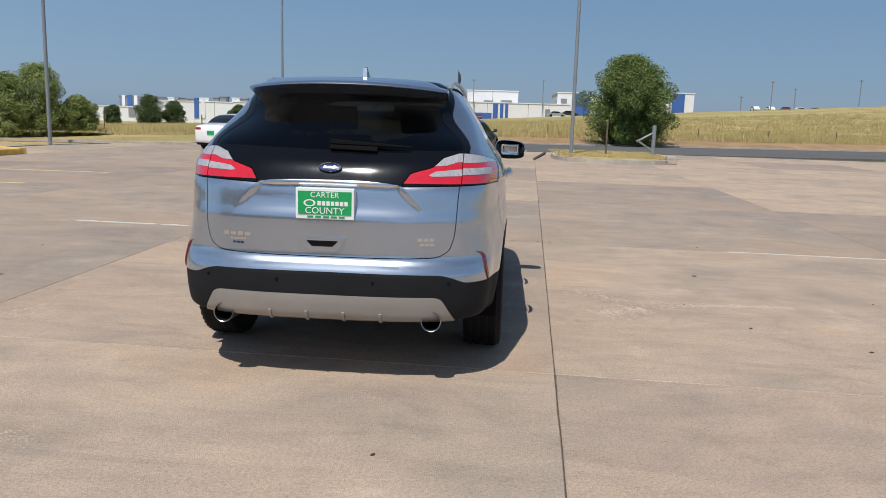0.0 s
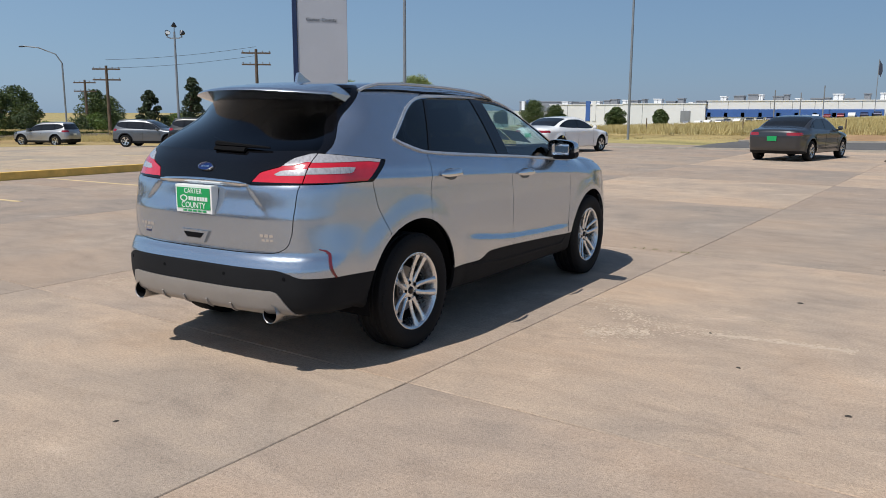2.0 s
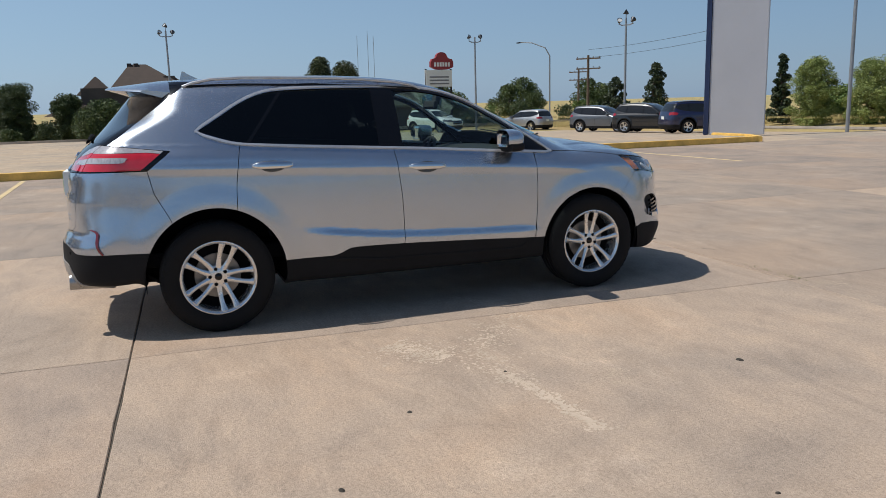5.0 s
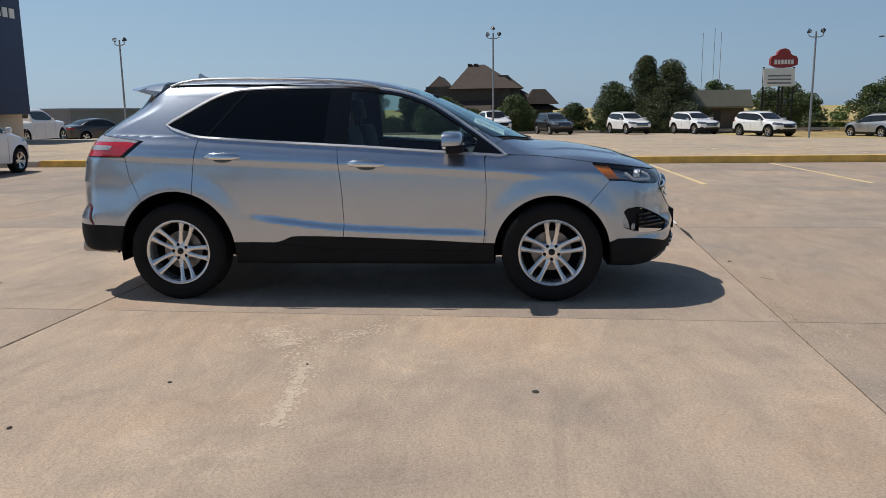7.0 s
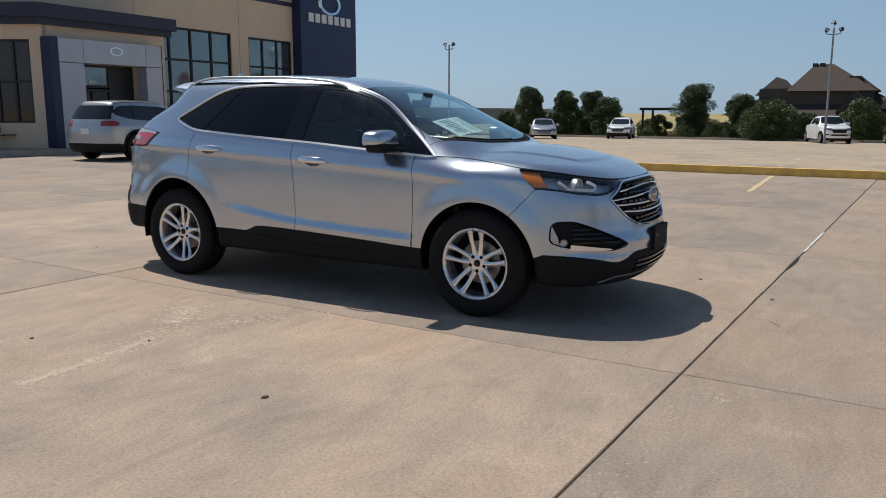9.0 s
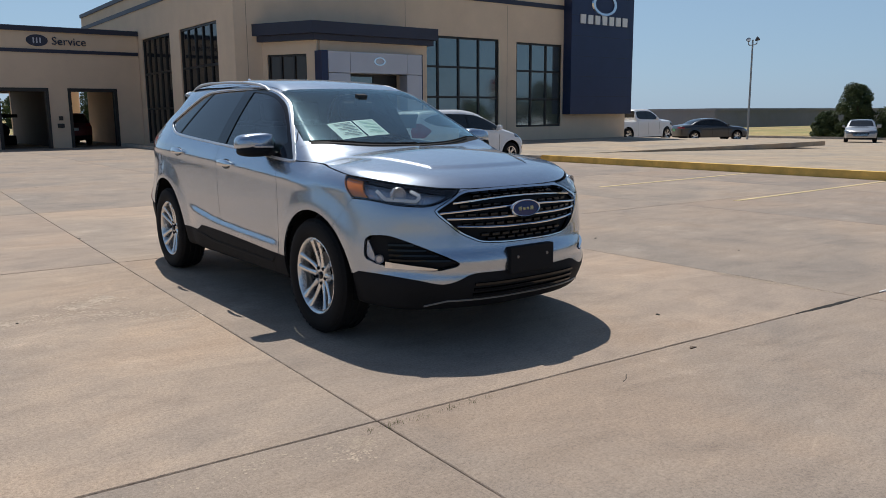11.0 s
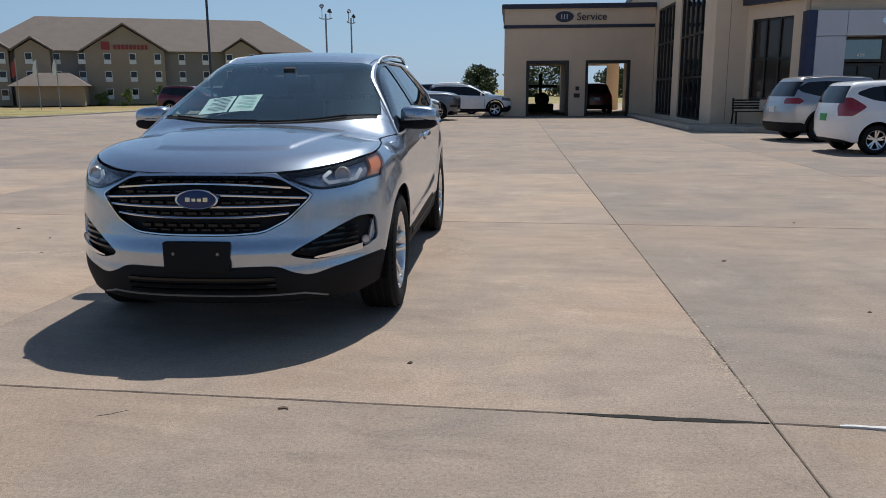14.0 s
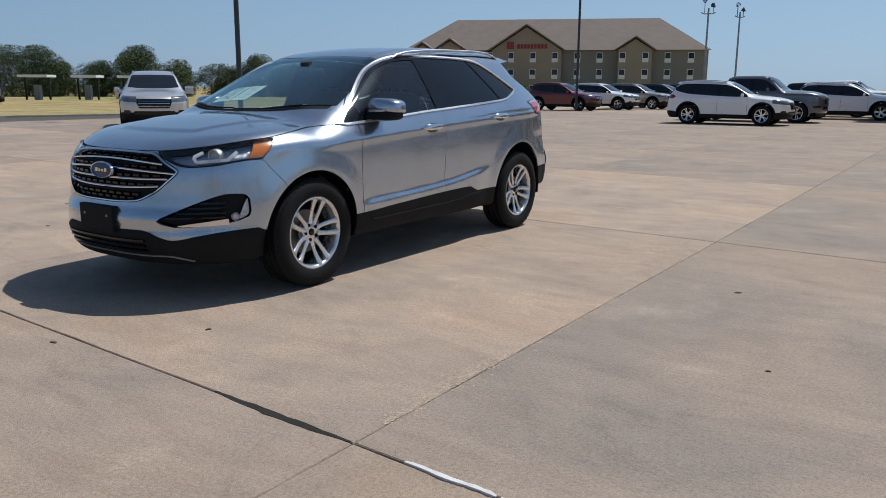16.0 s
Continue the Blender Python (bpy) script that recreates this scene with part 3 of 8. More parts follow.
HOTEL_ROOF = surface("tan_shingle", (0.195, 0.158, 0.13), 0.9, 0, 0.12, 0.8, 20, 0.01)
HOTEL_WALL = surface("hotel_tan_wall", (0.345, 0.285, 0.21), 0.9, 0, 0.08, 0.5, 20)
HOTEL_GREY = surface("hotel_grey_wall", (0.245, 0.23, 0.205), 0.9, 0, 0.08, 0.5, 20)
HOUSE_WALL = surface("house_brown_wall", (0.12, 0.095, 0.075), 0.9, 0, 0.15, 1, 20)
FAR_WHITE = surface("far_white_cladding", (0.72, 0.72, 0.72), 0.7, 0, 0.06, 0.05, 0.5)
FAR_GREY = surface("far_grey_cladding", (0.22, 0.23, 0.25), 0.7, 0, 0.2, 0.05, 0.5)
FAR_BLUE = surface("far_blue_cladding", (0.045, 0.12, 0.36), 0.6, 0, 0.1, 0.05, 0.5)
SIGN_RED = surface("red_sign", (0.30, 0.035, 0.04), 0.5, 0, 0.1, 1, 30)
IRON = surface("dark_iron", (0.02, 0.018, 0.016), 0.6, 0.3, 0.2, 4, 60)
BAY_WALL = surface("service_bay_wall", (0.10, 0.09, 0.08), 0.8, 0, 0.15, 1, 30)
PAINT = {k: car_paint("paint_" + k, c, m, 0.35) for k, c, m in (("white", (0.88, 0.88, 0.88), 0.0), ("silver", (0.46, 0.46, 0.47), 0.7), ("charcoal", (0.045, 0.047, 0.052), 0.5),
         ("black", (0.010, 0.011, 0.013), 0.2), ("red", (0.14, 0.012, 0.016), 0.3), ("blue", (0.012, 0.016, 0.06), 0.3), ("grey", (0.13, 0.14, 0.155), 0.6), ("tan", (0.30, 0.28, 0.25), 0.6), ("bright", (0.62, 0.62, 0.62), 0.55))}

# ---- the silver crossover: nose to +y, its right side to +x, standing on z = 0 ----
AXLE, TRACK = 1.4245, 0.80
belt = curve([(-2.4, 1.27), (-1.25, 1.235), (-0.2, 1.17), (0.9, 1.10), (1.2, 1.085), (2.4, 1.0)])
crease = curve([(-2.4, 1.13), (-1.8, 1.11), (-0.15, 1.04), (0.93, 0.98), (1.3, 0.955), (2.4, 0.90)])
lip_z = curve([(-0.9, 0.655), (-0.77, 0.64), (-0.145, 0.568), (0.91, 0.523), (1.1, 0.515)])
roof_z = curve([(-2.4, 1.60), (-2.05, 1.652), (-1.55, 1.685), (-1.0, 1.703), (-0.6, 1.705), (-0.2, 1.69), (0.1, 1.655), (0.35, 1.592), (0.63, 1.478),
                (0.87, 1.372), (1.1, 1.267), (1.27, 1.186), (1.36, 1.160), (1.55, 1.14), (1.8, 1.10), (2.04, 1.047), (2.2, 0.995), (2.32, 0.94), (2.5, 0.84)])
crown = curve([(-2.4, 0.07), (0.2, 0.07), (0.8, 0.13), (1.3, 0.115), (1.7, 0.075), (2.4, 0.04)])
tail_y = curve([(0.15, -2.22), (0.30, -2.32), (0.40, -2.372), (0.50, -2.39), (0.61, -2.385), (0.66, -2.365), (0.70, -2.35), (0.80, -2.348), (0.89, -2.348), (0.96, -2.335),
                (1.06, -2.318), (1.10, -2.298), (1.2, -2.235), (1.27, -2.16), (1.4, -2.035), (1.525, -1.925), (1.6, -1.86), (1.75, -1.74)])
nose_y = curve([(0.15, 2.25), (0.28, 2.36), (0.42, 2.415), (0.55, 2.415), (0.70, 2.395), (0.82, 2.38), (0.92, 2.345), (1.0, 2.27), (1.1, 2.12)])
house_in = curve([(-2.4, 0.18), (-2.0, 0.125), (-1.455, 0.060), (-1.0, 0.012), (-0.5, 0.0), (0.6, 0.0), (1.1, 0.02), (1.6, 0.03)])


def suv_side(y, z):
    h = z - belt(y)
    x = 0.952 - 0.16 * (z - 0.80) ** 2 - 0.25 * np.maximum(0.50 - z, 0) ** 2
    x = x - 0.040 * step(-0.10, 0.02, h)
    x = x - 0.40 * np.maximum(h, 0) - 0.12 * np.maximum(h, 0) ** 2 - 0.36 * house_in(y) * np.clip((h + 0.06) / 0.36, 0, 1)
    x = x + 0.009 * np.exp(-((z - crease(y)) / 0.028) ** 2) * step(-2.1, -1.7, y) * step(1.5, 1.1, y)
    lz = lip_z(y)
    x = x + 0.021 * (1 - step(-0.035, 0.03, z - lz)) * step(-0.95, -0.6, y) * step(1.02, 0.8, y)
    for ay, az, r in ((AXLE, 0.37, 0.43), (-AXLE, 0.385, 0.455)):
        d = np.hypot(y - ay, z - az)
        x = x + 0.014 * step(r + 0.17, r + 0.01, d)
    x = x - 0.072 * np.maximum((y - 1.25) / 0.75, 0) ** 2 * (0.75 + 0.5 * step(0.6, 0.95, z))
    x = x - 0.075 * np.maximum((-y - 1.35) / 0.6, 0) ** 2 * (1 - 0.4 * step(0.9, 0.6, z))
    return x


def suv_field(x, y, z):
    x = np.abs(x)
    side = (x - suv_side(y, z)) * 0.92
    top = z - (roof_z(y) - crown(y) * x ** 2 - 0.35 * np.maximum(x - 0.5, 0) ** 2 * (1 - 0.85 * step(1.0, 1.5, y))
               + 0.010 * step(0.028, -0.028, np.maximum(x - 0.37 - 0.38 * (2.0 - y), (y - 2.0) * 0.8 + 0.25 * x ** 2)) * step(1.25, 1.5, y))
    top = top * 0.93
    up = step(1.27, 1.5, z)
    tail = tail_y(z) + 0.34 * x ** 3.6 * (1 - up) + 0.60 * x ** 2 * up
    tail = tail + 0.016 * step(0.028, -0.028, x - 0.37 - (1.085 - z) * 0.95) * step(0.90, 1.02, z) * step(1.10, 1.07, z)
    bumper = step(0.72, 0.66, z)
    rear = (tail - 0.012 * bumper - y) * 0.9
    nose = nose_y(z) - 0.60 * x ** 2.8
    band = step(0.0, 1.0, np.maximum(0, 1 - np.abs(z - 0.53) / 0.09))
    nose = nose + 0.022 * band * step(0.85, 0.5, x) + 0.02 * step(0.50, 0.43, z)
    front = (y - nose) * 0.9
    low = 0.24 + 0.035 * step(2.1, 1.7, np.abs(y)) + 0.115 * step(-1.75, -1.95, y) - z
    g = smax(side, top, 0.10)
    g = smax(g, rear, 0.10)
    g = smax(g, front, 0.11)
    return smax(g, low, 0.05)


suv_solid = Solid(suv_field, (-0.05, -2.52, 0.16), (1.06, 2.52, 1.78), 0.019)

# outlines: side view (y, z), rear and front views (x, z)
DLO = rounded([(1.085, 1.093), (0.892, 1.236), (0.681, 1.381), (0.509, 1.486), (0.336, 1.551), (0.162, 1.587), (-0.011, 1.602), (-0.186, 1.607), (-0.624, 1.607),
               (-0.932, 1.598), (-1.063, 1.574), (-1.19, 1.52), (-1.314, 1.445), (-1.438, 1.370), (-1.515, 1.328), (-1.383, 1.281), (-1.246, 1.240), (-1.025, 1.224),
               (-0.588, 1.196), (-0.201, 1.172), (0.055, 1.158), (0.477, 1.126), (0.893, 1.100), (1.085, 1.085)], 1)
dlo = outline(DLO)
door_f = outline(rounded([(-0.205, 1.64), (-0.17, 1.161), (-0.133, 0.831), (-0.123, 0.575), (-0.14, 0.40), (-0.12, 0.30), (0.90, 0.30), (0.921, 0.467), (0.937, 0.66),
                          (0.940, 0.869), (0.925, 1.09), (0.97, 1.20), (0.70, 1.40), (0.40, 1.57), (0.1, 1.64)], 2, 0.12))
door_r = outline(rounded([(-0.20, 1.64), (-0.17, 1.161), (-0.133, 0.831), (-0.123, 0.575), (-0.14, 0.40), (-0.12, 0.30), (-0.80, 0.30), (-0.95, 0.36), (-1.10, 0.50), (-1.27, 0.62), (-1.275, 0.80),
                          (-1.272, 0.905), (-1.264, 1.0), (-1.25, 1.10), (-1.224, 1.24), (-1.05, 1.45), (-0.93, 1.63)], 2, 0.12))
hood_z = curve([(1.0, 1.098), (1.22, 1.088), (1.5, 1.062), (1.709, 1.034), (1.9, 1.012), (2.1, 0.978), (2.25, 0.952), (2.45, 0.94)])
clad_side = curve([(-2.4, 0.572), (-1.5, 0.572), (-1.0, 0.45), (-0.66, 0.451), (-0.60, 0.465), (-0.517, 0.497), (-0.45, 0.50), (0.47, 0.471), (0.988, 0.446), (1.86, 0.43), (2.05, 0.455), (2.3, 0.46)])
clad_nose = curve([(0, 0.462), (0.36, 0.470), (0.42, 0.462), (0.50, 0.428), (0.57, 0.412), (0.70, 0.440), (0.86, 0.470), (1.0, 0.48)])
clad_tail = curve([(0, 0.625), (0.60, 0.620), (0.66, 0.608), (0.76, 0.576), (1.0, 0.572)])
lamp_low = curve([(0.40, 0.945), (0.47, 0.912), (0.64, 0.860), (0.74, 0.868), (0.86, 0.898), (1.0, 0.91)])
gate = outline(rounded([(-0.6, 0.70), (0.58, 0.703), (0.655, 0.745), (0.682, 0.83), (0.695, 1.09), (0.735, 1.245), (0.74, 1.30), (0.70, 1.56), (0.68, 1.75), (-0.6, 1.75)], 2, 0.15))
lamp_tail = outline([(0.385, 1.083), (0.435, 1.155), (0.55, 1.188), (0.60, 1.236), (0.68, 1.262), (1.1, 1.262), (1.1, 1.100), (0.7, 1.092)])
grille_o = outline(rounded([(-0.3, 0.950), (0.17, 0.950), (0.40, 0.944), (0.586, 0.844), (0.574, 0.812), (0.465, 0.704), (0.345, 0.644), (0.17, 0.632), (-0.3, 0.632)], 2, 0.15))
fog_o = outline(rounded([(0.875, 0.690), (0.80, 0.697), (0.70, 0.650), (0.48, 0.535), (0.50, 0.515), (0.61, 0.487), (0.885, 0.528)], 2, 0.18))
skid_o = outline(rounded([(-0.3, 0.503), (0.585, 0.503), (0.625, 0.49), (0.70, 0.36), (0.68, 0.20), (-0.3, 0.20)], 2, 0.12))
screen_base = lambda x: 1.315 - 0.46 * x ** 2
screen_top = lambda x: 0.335 - 0.08 * x ** 2
GAP = 0.0022

suv = thing("crossover_car", "silver compact crossover car with dark rear glass parked on concrete", "car")


def arches(x, y, z):
    d = np.minimum(np.hypot(y - AXLE, z - 0.37) - 0.43, np.hypot(y + AXLE, z - 0.385) - 0.455)
    return np.maximum(d, 0.52 - x)


skin = suv_solid.skin.keep(lambda x, y, z: -arches(x, y, z))
inner = skin


def carve(f, gap=GAP):
    """Take the region f < 0 out of the skin, leaving a gap."""
    global skin
    piece = skin.keep(lambda x, y, z: f(x, y, z) + gap)
    skin = skin.keep(lambda x, y, z: gap - f(x, y, z))
    return piece


def pair(piece, name, material, label="", rim=0.012, parents=(None, None)):
    """The piece on the right and its mirror image on the left."""
    return (piece.mesh(name, material, parents[0] or suv, label, rim), piece.mirrored().mesh(name, material, parents[1] or suv, label, rim))


# glass openings
f_dlo = lambda x, y, z: np.maximum(dlo(y, z), 0.4 - x)
f_screen = lambda x, y, z: np.maximum.reduce([y - screen_base(x) + 0.055, screen_top(x) - y, x - 0.775 + 0.20 * (1.07 - y), 1.10 - z])
glass_line = lambda y, z: y + 1.60 + (1.58 - z) * 1.34
f_backlite = lambda x, y, z: np.maximum.reduce([gate(x, z) + 0.02, 1.262 + 0.02 * x - z, glass_line(y, z) + 0.045, z - 1.64])
house = carve(f_dlo, 0)
screen = carve(f_screen)
trim, house = house.split(lambda x, y, z: 0.0125 - (-dlo(y, z)) - 0.0035 * step(1.3, 1.2, z))
trim, house = (house, trim) if len(house.t) < len(trim.t) else (trim, house)
# doors' panes, pillar and sail between them
edge_a = lambda y, z: (y + 0.261) + (1.45 - z) * 0.04
edge_b = lambda y, z: (y + 0.0915) + (1.45 - z) * 0.013
edge_q = lambda y, z: y + 1.18 - (z - 1.24) * 0.79
sail = lambda y, z: 0.86 - y + (z - 1.17) * 0.35
q_win, rest = house.split(lambda x, y, z: edge_q(y, z) + 0.006)
post, rest = rest.split(lambda x, y, z: np.maximum(-edge_q(y, z) - 0.006, edge_q(y, z) - 0.022))
r_win, rest = rest.split(lambda x, y, z: edge_a(y, z))
pillar, rest = rest.split(lambda x, y, z: edge_b(y, z))
f_win, sail_p = rest.split(lambda x, y, z: -sail(y, z))
frame_f, f_win = f_win.split(lambda x, y, z: np.where(z > 1.2, -dlo(y, z) - 0.030, 1.0))

# lamps, grille, bumpers, lids and doors
tail_lamp = carve(lambda x, y, z: np.maximum.reduce([lamp_tail(x, z), z - 1.247 - (-(y + 1.935)) * 0.118, y + 1.79 - (z - 1.11) * 1.25, y + 1.5]))
backlite = carve(f_backlite, 0).solo()
gate_black = carve(lambda x, y, z: np.maximum.reduce([gate(x, z), 1.088 - z, glass_line(y, z), z - 1.66]), 0.001).solo()
gate_panel = carve(lambda x, y, z: np.maximum.reduce([gate(x, z), y + 1.7, z - 1.12])).solo()
head_lamp = carve(lambda x, y, z: np.maximum.reduce([z - hood_z(y) + 0.004, lamp_low(x) - z, 1.845 - y - (z - 0.895) * 1.02, 1.5 - y]))
grille = carve(lambda x, y, z: np.maximum(grille_o(x, z), 1.9 - y))
fog = carve(lambda x, y, z: np.maximum(fog_o(x, z), 1.8 - y))
hood = carve(lambda x, y, z: np.maximum.reduce([hood_z(y) - z, screen_base(x) + 0.004 - y]))
cowl = carve(lambda x, y, z: np.maximum.reduce([np.abs(y - screen_base(x) + 0.027) - 0.03, x - 0.74, 1.08 - z]), 0)
roof = carve(lambda x, y, z: np.maximum.reduce([x - 0.565 + 0.02 * step(-1.2, -2.0, y), y - screen_top(x), 1.45 - z, -2.2 - y]))
skid = carve(lambda x, y, z: np.maximum(skid_o(x, z), y + 1.9), 0.001)
tail_clad = carve(lambda x, y, z: np.maximum(z - clad_tail(x), y + 1.5), 0.001)
nose_clad = carve(lambda x, y, z: np.maximum(z - np.where(y > 1.9, clad_nose(x), 0.43 + (y - 1.8) * 0.4), 1.6 - y), 0.001)
sill = carve(lambda x, y, z: np.maximum.reduce([z - clad_side(y), np.abs(y) - 1.3]), 0.001)
rear_bumper = carve(lambda x, y, z: np.maximum(z - 1.115, y + np.interp(z, [0.4, 0.77, 0.95, 1.12], [1.66, 1.69, 1.78, 1.815])))
front_bumper = carve(lambda x, y, z: np.maximum(z - 1.03, np.interp(z, [0.4, 0.72, 0.90, 1.0], [1.66, 1.68, 1.84, 1.86]) - y))
front_door = carve(lambda x, y, z: np.maximum(door_f(y, z), 0.5 - x))
rear_door = carve(lambda x, y, z: np.maximum(door_r(y, z), 0.5 - x))
fender = carve(lambda x, y, z: np.maximum.reduce([0.93 - y, z - hood_z(y) - 0.3 * (y < 1.2), 0.5 - x, y + 0.0 * x - 2.2, z - 1.09]))
quarter = skin

f_head = lambda x, y, z: np.maximum.reduce([z - hood_z(y) + 0.004, lamp_low(x) - z, 1.845 - y - (z - 0.895) * 1.02, 1.5 - y])
lining = inner.keep(lambda x, y, z: -f_head(x, y, z)).keep(lambda x, y, z: -np.maximum(fog_o(x, z), 1.8 - y)).keep(lambda x, y, z: -np.maximum(grille_o(x, z), 1.9 - y)).keep(lambda x, y, z: -f_dlo(x, y, z)).keep(lambda x, y, z: -f_screen(x, y, z)).keep(lambda x, y, z: -f_backlite(x, y, z)).keep(lambda x, y, z: -np.maximum(lamp_tail(x, z), y + 1.7))
lining.moved(-0.022).both().mesh("inner_shell", DARK, suv, "dark inner shell and floor", 0)

hood.both().mesh("hood", SILVER, suv, "", 0.02)
roof.both().mesh("roof", SILVER, suv, "", 0.015)
cowl.moved(-0.006).both().mesh("cowl", CLADDING, suv, "black plastic cowl below the windscreen", 0.01)
windscreen = screen.both().mesh("windscreen", GLASS, suv, "clear windscreen glass", 0.004)
quarters = pair(quarter, "quarter_panel", SILVER)
fenders = pair(fender, "fender", SILVER)
doors_f = pair(front_door, "front_door", SILVER)
doors_r = pair(rear_door, "rear_door", SILVER)
pair(sill, "sill_cladding", CLADDING, "grained black plastic sill cladding", 0.02)
pair(trim.moved(0.004), "window_trim", CHROME, "thin chrome window surround", 0.006)
pair(f_win.moved(-0.006), "door_window", GLASS_FRONT, "lightly tinted glass", 0.004, doors_f)
pair(frame_f, "window_frame", GLOSS_BLACK, "black window frame", 0.01, doors_f)
pair(sail_p, "mirror_sail", GLOSS_BLACK, "black corner trim", 0.01, doors_f)
pair(r_win.moved(-0.005), "door_window", GLASS_TINT, "dark privacy glass", 0.004, doors_r)
pair(pillar, "pillar_trim", GLOSS_BLACK, "gloss black pillar", 0.01, doors_r)
pair(post, "window_divider", GLOSS_BLACK, "black divider", 0.008, doors_r)
pair(q_win.moved(-0.005), "quarter_window", GLASS_TINT, "dark privacy glass", 0.004, quarters)

tailgate = gate_panel.both().mesh("tailgate", SILVER, suv, "", 0.02)
gate_black.both().mesh("tailgate_garnish", GLOSS_BLACK, tailgate, "gloss black panel below the rear glass", 0.01)
rear_glass = backlite.moved(-0.002).both().mesh("rear_window", GLASS_TINT, tailgate, "dark privacy glass", 0.004)
bumper_r = rear_bumper.both().mesh("rear_bumper", SILVER, suv, "", 0.02)
tail_clad.both().mesh("lower_cladding", CLADDING, bumper_r, "grained dark grey plastic", 0.02)
skid.moved(0.006).both().mesh("skid_plate", GREY_PLASTIC, bumper_r, "satin grey skid plate", 0.03)
bumper_f = front_bumper.both().mesh("front_bumper", SILVER, suv, "", 0.03)
nose_clad.both().mesh("lower_cladding", CLADDING, bumper_f, "grained black plastic", 0.02)

# tail lamps: an outer lamp on the body, an inner one on the tailgate
for flip in (False, True):
    for lo, hi in ((0.0, 0.703), (0.709, 2.0)):
        piece = tail_lamp.keep(lambda x, y, z: np.maximum(lo - x, x - hi))
        piece, rim_dark = piece.split(lambda x, y, z: -np.minimum(np.minimum(z - 1.102, 9), -(y + 1.835 - (z - 1.11) * 1.25)))
        if lo == 0:
            pale = outline([(0.56, 1.165), (0.69, 1.178), (0.80, 1.178), (0.80, 1.146), (0.52, 1.138)])
            cap = outline([(0.50, 1.30), (0.50, 1.19), (0.62, 1.196), (0.68, 1.215), (0.80, 1.218), (0.80, 1.30)])
        else:
            pale = outline([(0.60, 1.182), (0.845, 1.185), (0.86, 1.178), (0.86, 1.150), (0.60, 1.148)])
            cap = outline([(0.60, 1.30), (0.60, 1.212), (0.86, 1.212), (0.885, 1.20), (0.90, 1.30)])
        white, red = piece.split(lambda x, y, z: np.minimum(pale(x, z), cap(x, z)))
        s = (lambda k: k.mirrored()) if flip else (lambda k: k)
        lamp = s(red).mesh("tail_lamp", LENS_RED, suv, "red tail lamp lens", 0.02)
        s(white.moved(0.002)).mesh("clear_lens", LENS_WHITE, lamp, "pale clear lamp lens", 0.01)
        s(rim_dark).mesh("lamp_edge", GLOSS_BLACK, lamp, "dark lamp edge", 0.02)

# ---- details of the crossover ----
def on(axis, sign, pts, out=0.0):
    """Points of the crossover's skin, met along an axis, moved out by a little; and the normals."""
    p, n = suv_solid.hit(pts, axis, sign)
    return [Vector(a + b * out) for a, b in zip(p, n)], [Vector(b) for b in n]


def skin_bar(axis, sign, pts, half_w, half_h, out=0.0, sides=4, taper=None):
    p, n = on(axis, sign, pts, out)
    return bar(p, half_w, half_h, n, sides, taper)


def lines(a, b, n):
    return [tuple(a[k] + (b[k] - a[k]) * i / (n - 1) for k in range(3)) for i in range(n)]


def path2(pts, n):
    """n points spread evenly over a polyline."""
    pts = [Vector(p) for p in pts]
    d = [0]
    for p, q in zip(pts, pts[1:]):
        d.append(d[-1] + (q - p).length)
    out = []
    for i in range(n):
        s = d[-1] * i / (n - 1)
        k = min(max(j for j in range(len(d)) if d[j] <= s + 1e-9), len(pts) - 2)
        out.append(tuple(pts[k].lerp(pts[k + 1], (s - d[k]) / max(d[k + 1] - d[k], 1e-9))))
    return out


